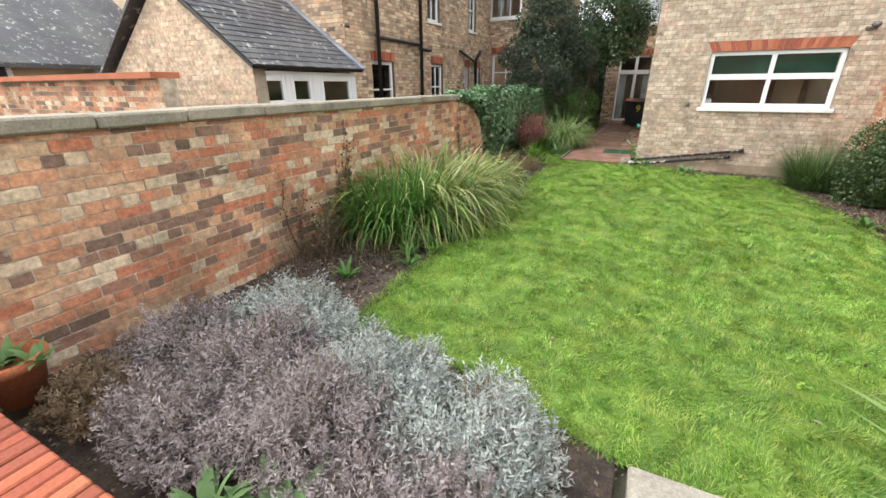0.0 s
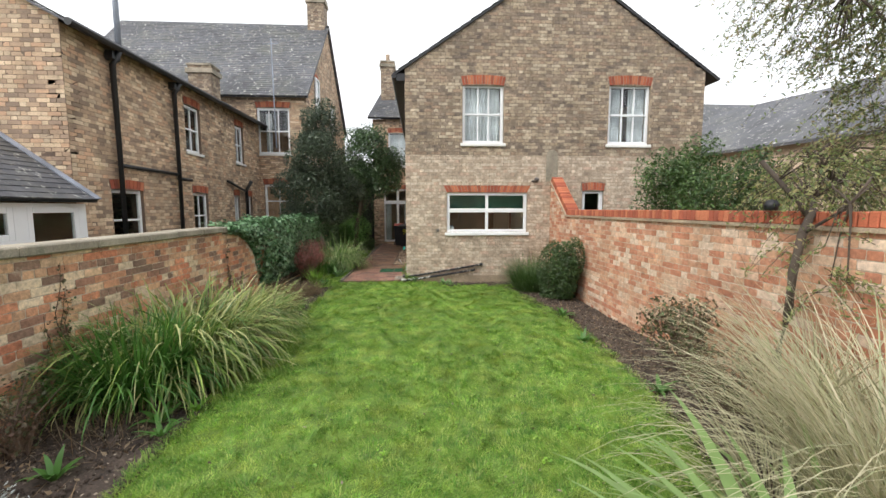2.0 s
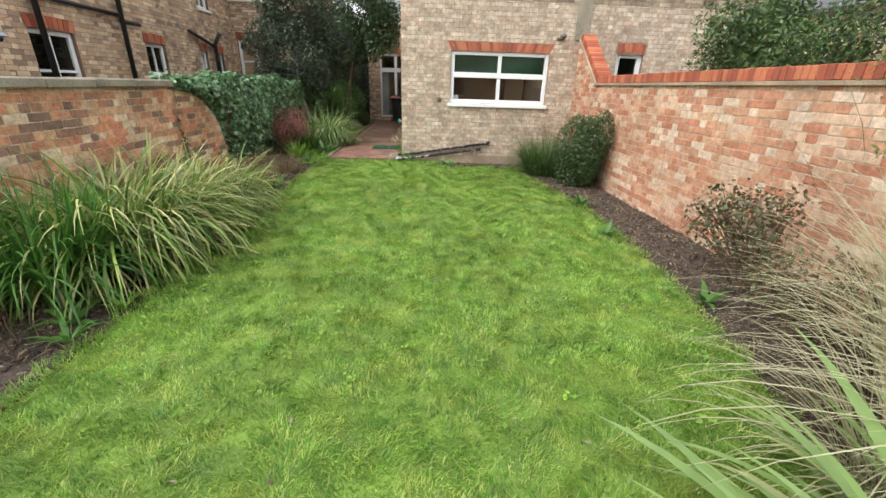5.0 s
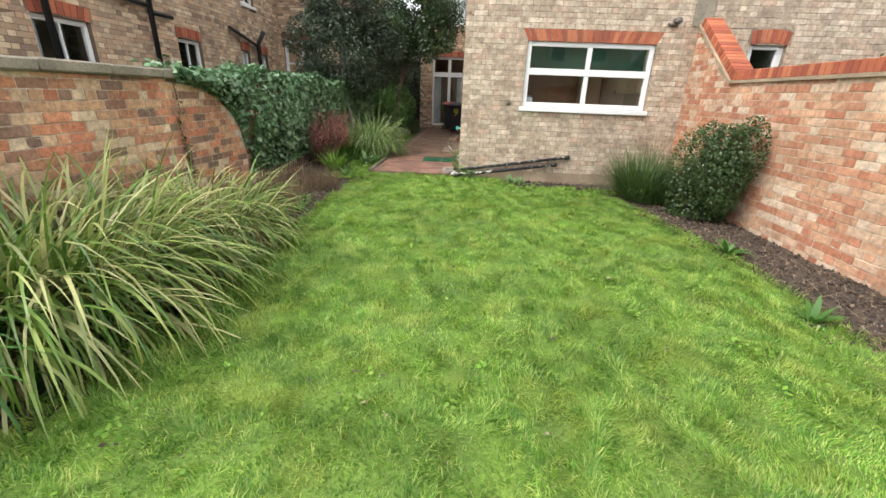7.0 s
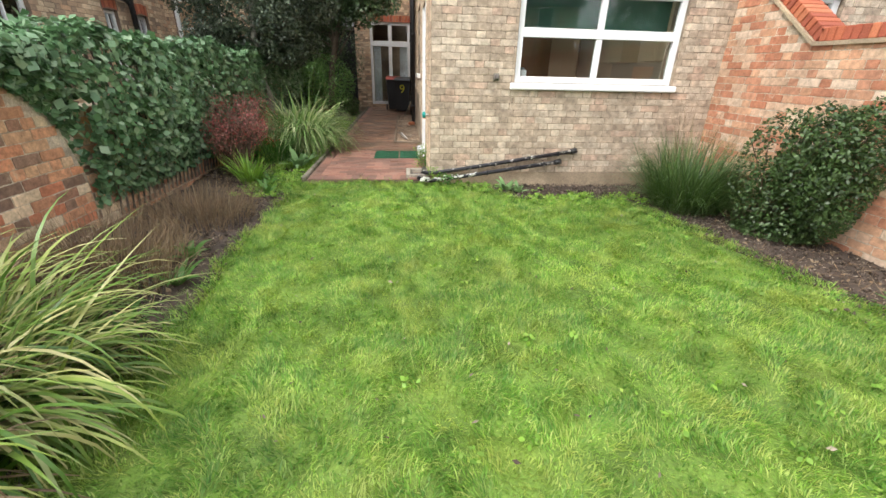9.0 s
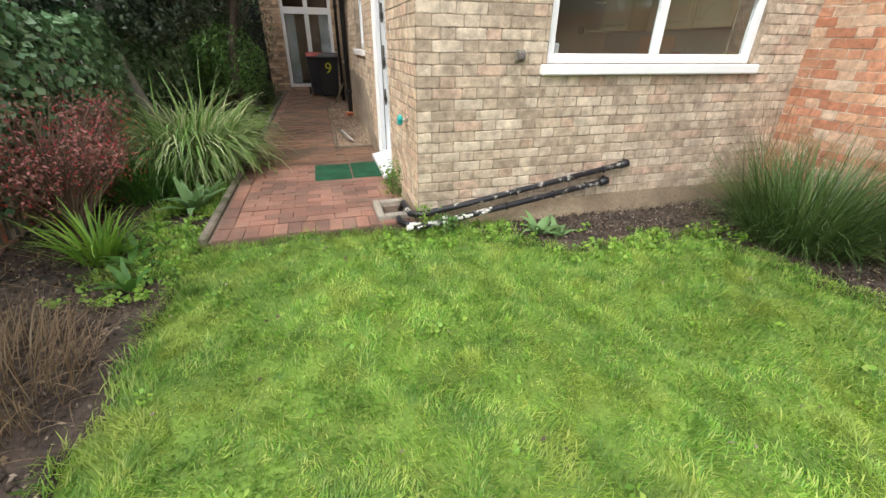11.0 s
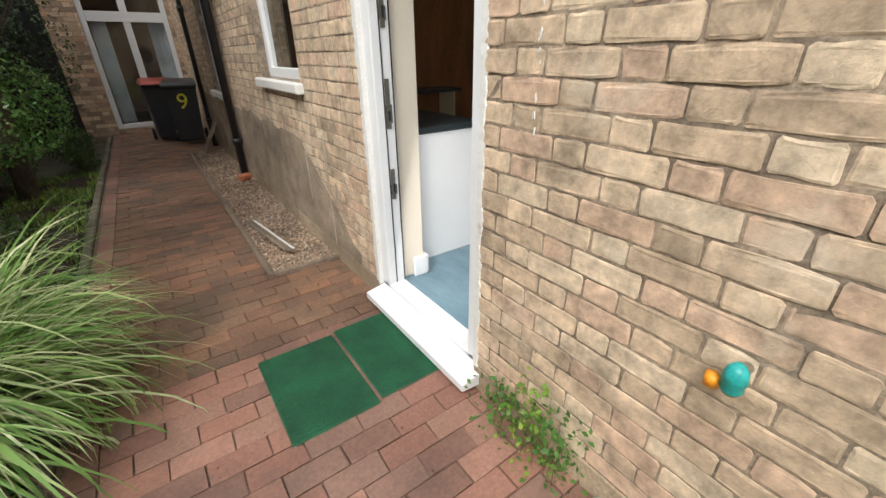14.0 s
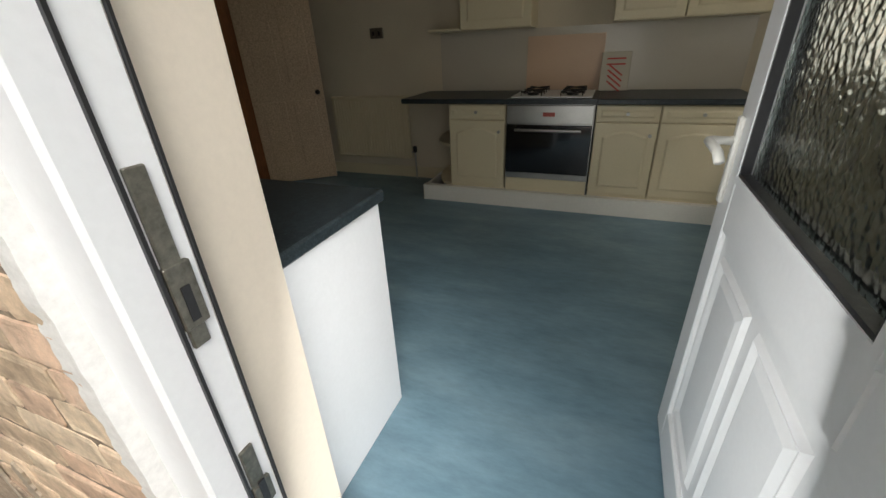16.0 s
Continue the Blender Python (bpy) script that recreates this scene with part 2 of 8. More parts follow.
class Build:
    """Collects faces for one mesh."""

    def __init__(self, m=None):
        self.v, self.f, self.k, self.m = [], [], [], m or Matrix()
        self.slot = 0

    def add(self, pts, faces):
        n = len(self.v)
        self.v += [tuple(self.m @ Vector(p)) for p in pts]
        self.f += [tuple(n + i for i in f) for f in faces]
        self.k += [self.slot] * len(faces)
        return self

    def box(self, a, b, bevel=0.0):
        x0, y0, z0 = (min(p, q) for p, q in zip(a, b))
        x1, y1, z1 = (max(p, q) for p, q in zip(a, b))
        if not bevel:
            return self.add([(x, y, z) for x in (x0, x1) for y in (y0, y1) for z in (z0, z1)],
                            [(0, 1, 3, 2), (4, 6, 7, 5), (0, 4, 5, 1), (2, 3, 7, 6), (0, 2, 6, 4), (1, 5, 7, 3)])
        c = min(bevel, (x1 - x0) * 0.45, (y1 - y0) * 0.45, (z1 - z0) * 0.45)
        bm = bmesh.new()
        vs = [bm.verts.new((x, y, z)) for x in (x0, x1) for y in (y0, y1) for z in (z0, z1)]
        for f in [(0, 1, 3, 2), (4, 6, 7, 5), (0, 4, 5, 1), (2, 3, 7, 6), (0, 2, 6, 4), (1, 5, 7, 3)]:
            bm.faces.new([vs[i] for i in f])
        bmesh.ops.bevel(bm, geom=bm.edges[:], offset=c, segments=1, affect="EDGES")
        bm.verts.index_update()
        self.add([v.co.copy() for v in bm.verts], [[v.index for v in f.verts] for f in bm.faces])
        bm.free()
        return self

    def prism(self, poly, z0, z1):
        """A polygon (x, y), counterclockwise, between z0 and z1."""
        k = len(poly)
        return self.add([(*p, z0) for p in poly] + [(*p, z1) for p in poly],
                        [tuple(range(k - 1, -1, -1)), tuple(range(k, 2 * k))] + [(i, (i + 1) % k, k + (i + 1) % k, k + i) for i in range(k)])

    def tube(self, pts, r, sides=10, cap=True):
        """A pipe along the points; r may be a list."""
        pts = [Vector(p) for p in pts]
        rs = r if isinstance(r, (list, tuple)) else [r] * len(pts)
        rings, out = [], []
        for i, p in enumerate(pts):
            d = (pts[min(i + 1, len(pts) - 1)] - pts[max(i - 1, 0)]).normalized()
            a = d.cross(Vector((0, 0, 1)))
            if a.length < 1e-3:
                a = Vector((1, 0, 0))
            a.normalize()
            b = d.cross(a)
            rings.append([len(out) + j for j in range(sides)])
            out += [p + (a * math.cos(2 * math.pi * j / sides) + b * math.sin(2 * math.pi * j / sides)) * rs[i] for j in range(sides)]
        faces = [(p[j], p[(j + 1) % sides], q[(j + 1) % sides], q[j]) for p, q in zip(rings, rings[1:]) for j in range(sides)]
        if cap:
            faces += [tuple(rings[0][::-1]), tuple(rings[-1])]
        return self.add(out, faces)

    def lathe(self, centre, profile, sides=20):
        """Turned about the vertical through centre: profile of (radius, height)."""
        c = Vector(centre)
        out = [c + Vector((r * math.cos(2 * math.pi * j / sides), r * math.sin(2 * math.pi * j / sides), z)) for r, z in profile for j in range(sides)]
        faces = [(i * sides + j, i * sides + (j + 1) % sides, (i + 1) * sides + (j + 1) % sides, (i + 1) * sides + j) for i in range(len(profile) - 1) for j in range(sides)]
        return self.add(out, faces)

    def done(self, name, mats, parent=None, label="", category="", group="", kind="", smooth=False):
        me = bpy.data.meshes.new(name)
        me.from_pydata(self.v, [], self.f)
        mats = mats if isinstance(mats, (list, tuple)) else [mats]
        for m in mats:
            me.materials.append(m)
        if len(mats) > 1:
            me.polygons.foreach_set("material_index", self.k)
        if smooth:
            me.polygons.foreach_set("use_smooth", [True] * len(self.f))
        bm = bmesh.new()
        bm.from_mesh(me)
        bmesh.ops.recalc_face_normals(bm, faces=bm.faces)
        bm.to_mesh(me)
        bm.free()
        ob = new(name, me)
        ob.parent = parent
        return tagged(ob, label, category, group, kind)


def base(name, at, label, category, group=""):
    """The Empty at a thing's base."""
    ob = new(name)
    ob.location = at
    ob.empty_display_size = 0.1
    bpy.context.view_layer.update()
    return tagged(ob, label, category, group)


def adopt(parent, *obs):
    """Parts built in world places go under their thing."""
    for o in obs:
        o.parent = parent
        o.matrix_parent_inverse = Matrix.Translation(parent.location).inverted()
    return parent


def subtract(rects, hole):
    out = []
    for a, b, c, d in rects:
        p, q, r, s = hole
        if q <= a or p >= b or s <= c or r >= d:
            out.append((a, b, c, d))
            continue
        if p > a:
            out.append((a, p, c, d))
        if q < b:
            out.append((q, b, c, d))
        a2, b2 = max(a, p), min(b, q)
        if r > c:
            out.append((a2, b2, c, r))
        if s < d:
            out.append((a2, b2, s, d))
    return [x for x in out if x[1] - x[0] > 0.012 and x[3] - x[2] > 0.012]


def brick_solid(bld, a, b, c, dl, dr, proud, rng, j=0.003, fine=False):
    """One brick face, from a to b along, from c up to dl and dr, with worn arrises; fine: an uneven outline too."""
    if not fine:
        e = 0.0025
        pts = []
        for w, k in ((-0.012, 0.0), (proud - e, 0.0), (proud, e)):
            pts += [(a + k, c + k, w), (b - k, c + k, w), (b - k, dr - k, w), (a + k, dl - k, w)]
        pts = [(x + rng.uniform(-j, j), y + rng.uniform(-j, j), z + rng.uniform(-j, j) * 0.7) if i > 3 else (x, y, z) for i, (x, y, z) in enumerate(pts)]
        bld.add(pts, [(8, 9, 10, 11)] + [(4 + i, 4 + (i + 1) % 4, 8 + (i + 1) % 4, 8 + i) for i in range(4)] + [(i, (i + 1) % 4, 4 + (i + 1) % 4, 4 + i) for i in range(4)])
        return
    q = 0.007
    out = [(a + q, c), (a + (b - a) * 0.35, c), (a + (b - a) * 0.68, c), (b - q, c), (b, c + q), (b, dr - q), (b - q, dr), (a + (b - a) * 0.66, dl + (dr - dl) * 0.66), (a + (b - a) * 0.33, dl + (dr - dl) * 0.33), (a + q, dl), (a, dl - q), (a, c + q)]
    out = [(x + rng.uniform(-0.0025, 0.0025), y + rng.uniform(-0.0028, 0.0028)) for x, y in out]
    mx, my = (a + b) / 2, (c + min(dl, dr)) / 2
    n = len(out)
    hx, hy = (b - a) / 2, (dl - c) / 2
    inn = [(mx + (x - mx) * (1 - 0.006 / hx), my + (y - my) * (1 - 0.006 / max(hy, 0.012))) for x, y in out]
    pts = [(x, y, -0.012) for x, y in out] + [(x, y, proud - 0.001 + rng.uniform(-0.0008, 0.0006)) for x, y in out] + [(x, y, proud + rng.uniform(-0.0012, 0.0012)) for x, y in inn]
    bld.add(pts, [tuple(range(2 * n, 3 * n))] + [(k * n + i, k * n + (i + 1) % n, (k + 1) * n + (i + 1) % n, (k + 1) * n + i) for k in (0, 1) for i in range(n)])


LATER = []  # pieces that become objects at the end of the file


def brickwork(wall, m, length, v0, v1, mats, holes=(), top=None, near=None, course=0.0755, stretcher=0.2225, bond="flemish", seed=1, word="brick", joint=0.007, proud=0.0028, most=300, fine=False):
    """Lays courses on a wall's face. Bricks inside `near` (u0, u1, v0, v1) become parts, the rest one joined part."""
    rng = random.Random(seed)
    half = stretcher / 2
    bld = Build(m)
    singles = []
    row = 0
    v = v0
    while v < v1 - 0.01:
        if bond == "flemish":
            pattern, off = [stretcher, half], (0 if row % 2 else (stretcher + half) / 2)
        elif bond == "garden":
            pattern, off = ([half], half / 2) if row % 4 == 0 else ([stretcher], (row % 2) * half)
        else:
            pattern, off = [stretcher], (row % 2) * half
        u = -off - stretcher
        i = 0
        while u < length:
            wd = pattern[i % len(pattern)]
            i += 1
            a, b, c, d = max(u, 0), min(u + wd, length), v, min(v + course, v1)
            u += wd
            if b - a < 0.03:
                continue
            rects = [(a, b, c, d)]
            for h in holes:
                rects = subtract(rects, h)
            for a, b, c, d in rects:
                a, b, c, d = a + joint / 2, b - joint / 2, c + joint / 2, d - joint / 2
                dl, dr = d, d
                if top:
                    dl, dr = min(d, top(a)), min(d, top(b))
                    if min(dl, dr) < c + 0.008:
                        continue
                p = proud + rng.uniform(-0.002, 0.003)
                if near and near[0] <= a and b <= near[1] and near[2] <= c and d <= near[3] and len(singles) < most:
                    singles.append((a, b, c, dl, dr, p))
                else:
                    brick_solid(bld, a, b, c, dl, dr, p, rng, fine=fine)
        v += course
        row += 1
    if bld.v:
        bld.done("brick_face", mats[1], wall, kind="stuff")
    LATER.append((wall, m, singles, mats[0], word, seed, fine))


def lay_singles():
    cache = {}
    for wall, m, singles, mat_, word, seed, fine in LATER:
        rng = random.Random(seed + 77)
        for a, b, c, dl, dr, p in singles:
            key = (round(b - a, 3), round(dl - c, 3), round(dr - c, 3), mat_.name, rng.randrange(3))
            me = cache.get(key)
            if me is None:
                bld = Build()
                w, hl, hr = (b - a) / 2, dl - c, dr - c
                brick_solid(bld, -w, w, 0, hl, hr, 0.0035, rng, fine=fine)
                ob = bld.done(word, mat_)
                me = cache[key] = ob.data
            else:
                ob = new(word, me)
            ob.parent = wall
            ob.matrix_basis = m @ Matrix.Translation(((a + b) / 2, c, p - 0.0035))
    LATER.clear()


def wall_body(name, m, length, v0, v1, thick, mat_, holes=(), top=None, label="", parent=None):
    """The wall itself, with its openings, `thick` deep behind the face; top: a list of (u, v) above v1, left to right."""
    bld = Build(m)
    us = sorted({0, length, *[h[0] for h in holes], *[h[1] for h in holes]})
    for a, b in zip(us, us[1:]):
        cuts = sorted([(h[2], h[3]) for h in holes if h[0] <= a and b <= h[1]])
        z = v0
        for c, d in cuts:
            if c > z:
                bld.box((a, z, -thick), (b, c, 0))
            z = d
        if v1 > z:
            bld.box((a, z, -thick), (b, v1, 0))
    if top:
        bld.prism(top, -thick, 0)
    return bld.done(name, mat_, parent, label=label, kind="structure")


def cut_holes(holes):
    """Extends each hole's edges so that columns split cleanly."""
    return holes


def window_unit(name, m, u0, u1, v0, v1, rows=(0.5,), cols=(0.5,), frame_w=0.06, back=-0.05, sill=True, label="", curtain=None, group="", bar=0.035, mat_=None, sillmat=None, lower_cols=None):
    """A glazed window in an opening: frame, bars, panes, sill. rows and cols: where bars run, as shares."""
    mat_ = mat_ or M_WHITE
    d = 0.06
    win = Build(m).box((u0, v0, back - d), (u0 + frame_w, v1, back), 0.006).box((u1 - frame_w, v0, back - d), (u1, v1, back), 0.006) \
        .box((u0 + frame_w, v1 - frame_w, back - d), (u1 - frame_w, v1, back), 0.006).box((u0 + frame_w, v0, back - d), (u1 - frame_w, v0 + frame_w, back), 0.006) \
        .done(name, mat_, label=label, kind="structure")
    bars = Build(m)
    a, b, c, e = u0 + frame_w, u1 - frame_w, v0 + frame_w, v1 - frame_w
    rr = [c] + [c + (e - c) * r for r in rows] + [e]
    cc = [a] + [a + (b - a) * r for r in cols] + [b]
    for z in rr[1:-1]:
        bars.box((a, z - bar * 0.7, back - d + 0.005), (b, z + bar * 0.7, back + 0.004), 0.004)
    for k, (z0, z1) in enumerate(zip(rr, rr[1:])):
        lo, hi = z0 + (bar * 0.7 if k else 0), z1 - (bar * 0.7 if k < len(rr) - 2 else 0)
        for x in cc[1:-1]:
            bars.box((x - bar / 2, lo, back - d + 0.008), (x + bar / 2, hi, back - 0.004), 0.004)
    if bars.v:
        bars.done("glazing_bar", mat_, win)
    for z0, z1 in zip(rr, rr[1:]):
        for x0, x1 in zip(cc, cc[1:]):
            p = Build(m).box((x0 + 0.001, z0 + 0.001, back - 0.034), (x1 - 0.001, z1 - 0.001, back - 0.030)).done("pane", M_GLASS, win)
            p.visible_shadow = False
    if sill:
        Build(m).box((u0 - 0.05, v0 - 0.075, back - 0.02), (u1 + 0.05, v0 - 0.002, 0.055), 0.01).done("window_sill", sillmat or M_PAINT, win)
    if curtain:
        for c0, c1, top_v, bot_v in curtain:
            cb = Build(m)
            n = 40
            pts = []
            for i in range(n + 1):
                x = c0 + (c1 - c0) * i / n
                w = back - 0.14 + 0.018 * math.sin(i * 1.7 + c0 * 9)
                pts += [(x, bot_v, w), (x, top_v, w)]
            cb.add(pts, [(2 * i, 2 * i + 2, 2 * i + 3, 2 * i + 1) for i in range(n)])
            cb.done("curtain", M_CURTAIN, label="white net curtain hanging behind the glass", category="curtain", smooth=True)
    return win


def arch_bricks(parent, m, u0, u1, v, h=0.2, rise=0.04, n=14, seed=3):
    """A cambered arch of red bricks on end over an opening."""
    rng = random.Random(seed)
    bld = Build(m)
    for i in range(n):
        a, b = i / n, (i + 1) / n
        mid = (u0 + u1) / 2
        pts = []
        for s, t in ((a, 0), (b, 0), (b, 1), (a, 1)):
            k = 0.006 if s == a else -0.006
            u = u0 + (u1 - u0) * s + k
            u = mid + (u - mid) * (1 + 0.09 * t)
            x = 2 * s - 1
            pts.append((u, v + rise * (1 - x * x) + h * t))
        ring = [(*p, -0.02) for p in pts] + [(*p, 0.008 + rng.uniform(-0.002, 0.002)) for p in pts]
        bld.add(ring, [(4, 5, 6, 7), (0, 1, 5, 4), (1, 2, 6, 5), (2, 3, 7, 6), (3, 0, 4, 7)])
    return bld.done("arch", M_RED[1], parent, label="red rubbed brick arch", kind="structure")


def slates(parent, origin, u, s, width, slope_len, mats, size=(0.21, 0.145), seed=5, left=None, right=None, lift=0.012):
    """Roof slates in courses: u along the eave, s up the slope; left/right give the edges at a height up the slope."""
    rng = random.Random(seed)
    u, s = Vector(u), Vector(s).normalized()
    n = u.cross(s).normalized()
    if n.z < 0:
        n = -n
    m = Matrix((u, s, n)).transposed().to_4x4()
    m = Matrix.Translation(origin) @ m
    bld = Build(m)
    row, y = 0, 0.0
    while y < slope_len:
        x = -(row % 2) * size[0] / 2
        lo, hi = (left(y) if left else 0), (right(y) if right else width)
        while x < width:
            a, b = max(x, lo), min(x + size[0], hi)
            x += size[0]
            if b - a > 0.03:
                z, q = 0.012 + rng.uniform(0, 0.004), min(y + size[1] + 0.02, slope_len)
                a, b = a + 0.003, b - 0.003
                pts = [(a, y, z + lift), (b, y, z + lift), (b, q, z), (a, q, z), (a, y, z - 0.006), (b, y, z - 0.006)]
                bld.add(pts, [(0, 1, 2, 3), (4, 5, 1, 0)])
        y += size[1]
        row += 1
    me = bld.done("roof_slate", mats, parent, kind="stuff")
    return me


def slab(name, pts, thick, mat_, parent=None, label="", kind="structure"):
    """A flat sheet with thickness from its upper outline, given in order."""
    p = [Vector(q) for q in pts]
    n = (p[1] - p[0]).cross(p[2] - p[1]).normalized()
    if n.z < 0:
        n = -n
    k = len(p)
    return Build().add(p + [q - n * thick for q in p], [tuple(range(k)), tuple(range(2 * k - 1, k - 1, -1))] + [(i, (i + 1) % k, k + (i + 1) % k, k + i) for i in range(k)]).done(name, mat_, parent, label, kind=kind)


def wavy(z, x, y, a=0.02, s=1.3):
    return z + a * noise.noise(Vector((x * s, y * s, 3.7)))


def ground_patch(name, poly_x, y0, y1, z, mat_, label, nx=40, ny=80, bump=0.02, scale=1.3, depth=0.25, clods=0.0):
    """A patch of ground between two edges given as x at each y, with a skirt down into the ground."""
    lo, hi = poly_x
    bld = Build()
    idx = []
    pts = []
    for j in range(ny + 1):
        y = y0 + (y1 - y0) * j / ny
        for i in range(nx + 1):
            x = lo(y) + (hi(y) - lo(y)) * i / nx
            edge = i in (0, nx) or j in (0, ny)
            zz = wavy(z, x, y, bump, scale) + (clods * noise.noise(Vector((x * 14, y * 14, 1))) + clods * 0.6 * noise.noise(Vector((x * 37, y * 37, 1))) if clods else 0)
            pts.append((x, y, z - depth if edge else zz))
    w = nx + 1
    bld.add(pts, [(j * w + i, j * w + i + 1, (j + 1) * w + i + 1, (j + 1) * w + i) for j in range(ny) for i in range(nx)])
    return bld.done(name, mat_, label=label, kind="structure", smooth=True)


# ---- ground ----
Build().add([(-300, -300, -0.14), (300, -300, -0.14), (300, 300, -0.14), (-300, 300, -0.14)], [(0, 1, 2, 3)]).done("ground", M_FAR, label="dull brown and green ground of the surrounding plots", kind="structure")


def lawn_left(y):
    return -1.83 + 0.10 * noise.noise(Vector((0.3, y * 1.1, 0))) + 0.05 * noise.noise(Vector((2.3, y * 4.1, 0))) - 0.1 * max(0, min(1, (y - 9.0)))


def lawn_right(y):
    r = 2.1 + 0.45 * math.sin(max(0.0, min(1.0, (y - 2.2) / 6.6)) * math.pi) ** 0.8
    return r + 0.04 * noise.noise(Vector((5.3, y * 3.1, 0)))


def lawn_far(x):
    return 9.68 if x < -0.5 else (9.68 - 0.7 * min(1.0, (x + 0.5) / 1.4) if x < 0.9 else 8.98)


def lawn_near(x):
    return 1.95 if x < -1.1 else (1.95 - 0.3 * (x + 1.1) / 1.0 if x < 0 else 1.62)


def build_lawn():
    bld = Build()
    nx, ny = 60, 110
    pts = []
    for j in range(ny + 1):
        for i in range(nx + 1):
            y = 1.6 + 8.1 * j / ny
            x = lawn_left(y) + (lawn_right(y) - lawn_left(y)) * i / nx
            yy = lawn_near(x) + (lawn_far(x) - lawn_near(x)) * j / ny
            edge = i in (0, nx) or j in (0, ny)
            pts.append((x, yy, -0.09 if edge else wavy(-0.035, x, yy, 0.018, 1.1)))
    w = nx + 1
    bld.add(pts, [(j * w + i, j * w + i + 1, (j + 1) * w + i + 1, (j + 1) * w + i) for j in range(ny) for i in range(nx)])
    return bld.done("ground_lawn", M_TURF, label="mown lawn turf, uneven green with yellow patches", kind="structure", smooth=True)


build_lawn()
ground_patch("ground_bed_west", (lambda y: -3.14, lambda y: lawn_left(y) + 0.06), 0.55, 17.0, -0.055, M_SOIL, "dark crumbly soil of the long border", 36, 260, 0.03, 1.6, clods=0.025)
ground_patch("ground_bed_east", (lambda y: lawn_right(y) - 0.06, lambda y: 3.34), 0.2, 9.6, -0.055, M_SOIL, "dark crumbly soil of the border under the red wall", 30, 180, 0.03, 1.6, clods=0.025)
ground_patch("ground_bed_house", (lambda y: 0.0, lambda y: 3.3), 8.9, 9.618, -0.06, M_SOIL, "bare dark soil along the foot of the gable wall", 60, 24, 0.03, 1.6, clods=0.025)
ground_patch("ground_bed_front", (lambda y: -2.9, lambda y: 0.16), 0.35, 2.1, -0.075, M_SOIL, "dark soil of the front bed", 60, 40, 0.02, 1.6, clods=0.02)

# ---- the house: gable end and side wall ----
GY, SX = 9.62, -0.17
GF = frame_of((SX, GY, 0), (1, 0, 0), (0, -1, 0))
GL = 7.25


def gable_top(u):
    x = u + SX
    return min(5.02 + 0.665 * (x + 0.17), 5.02 + 0.665 * (7.17 - x))


g_holes = [(0.98, 2.93, 1.18, 2.14), (1.35, 2.33, 3.30, 4.63), (4.88, 5.90, 3.30, 4.68), (4.30, 4.84, 1.30, 2.18)]
g_arch = [(0.98, 2.93, 2.14, 2.31), (1.31, 2.37, 4.63, 4.87), (4.84, 5.94, 4.68, 4.92), (4.26, 4.88, 2.18, 2.40)]
gable = wall_body("wall_gable", GF, GL, -0.2, 5.0, 0.27, M_MORTAR_H, g_holes, [(0, 5.0), (GL, 5.0), (3.67, 7.46)], "gable end wall of weathered buff stock bricks")
_low = [h for h in g_holes + g_arch]
brickwork(gable, GF, GL, 0.12, 3.02, M_BUFFG, _low, None, (0.0, 1.7, 0.12, 1.8), seed=11, fine=True, joint=0.007)
Build(GF).prism([(0.002, 3.03), (1.30, 3.03), (1.30, 5.0), (0.002, 5.0)], 0.0, 0.0015).prism([(2.38, 3.03), (4.83, 3.03), (4.83, 5.0), (2.38, 5.0)], 0.0, 0.0015).prism([(5.95, 3.03), (GL - 0.002, 3.03), (GL - 0.002, 5.0), (5.95, 5.0)], 0.0, 0.0015).prism([(0.002, 5.0005), (GL - 0.002, 5.0005), (3.67, 7.44)], 0.0, 0.0015).done("weathered_joint", M_MORTAR_U, gable)
brickwork(gable, GF, GL, 3.0255, 7.5, M_GABLE, _low, gable_top, None, seed=12, joint=0.0125, proud=0.005)
Build(GF).box((0, -0.2, 0), (GL, 0.118, 0.012)).done("plinth", M_RENDER, gable, "rendered strip at the wall's foot")
arch_bricks(gable, GF, 1.35, 2.33, 4.63, 0.2, 0.035, 15)
arch_bricks(gable, GF, 4.88, 5.90, 4.68, 0.2, 0.035, 15)
arch_bricks(gable, GF, 4.30, 4.84, 2.18, 0.18, 0.03, 8)
arch_bricks(gable, GF, 0.98, 2.93, 2.14, 0.165, 0.0, 26)
window_unit("window_kitchen", GF, 0.98, 2.93, 1.18, 2.14, (0.56,), (0.5,), 0.07, -0.03, True, "white plastic four-light window with green blind behind the top panes", bar=0.07, sillmat=M_WHITE)
window_unit("window_upper", GF, 1.35, 2.33, 3.30, 4.66, (0.5,), (0.36, 0.66), 0.07, -0.06, True, "white painted sash window with net curtains", curtain=[(1.42, 2.26, 4.6, 3.34)])
window_unit("window_upper", GF, 4.88, 5.90, 3.30, 4.71, (0.5,), (0.33, 0.66), 0.07, -0.06, True, "white painted sash window with drawn curtains", curtain=[(4.95, 5.25, 4.65, 3.34), (5.45, 5.85, 4.65, 3.34)])
window_unit("window_small", GF, 4.30, 4.84, 1.30, 2.21, (), (), 0.09, -0.06, True, "small white framed window under a red arch")

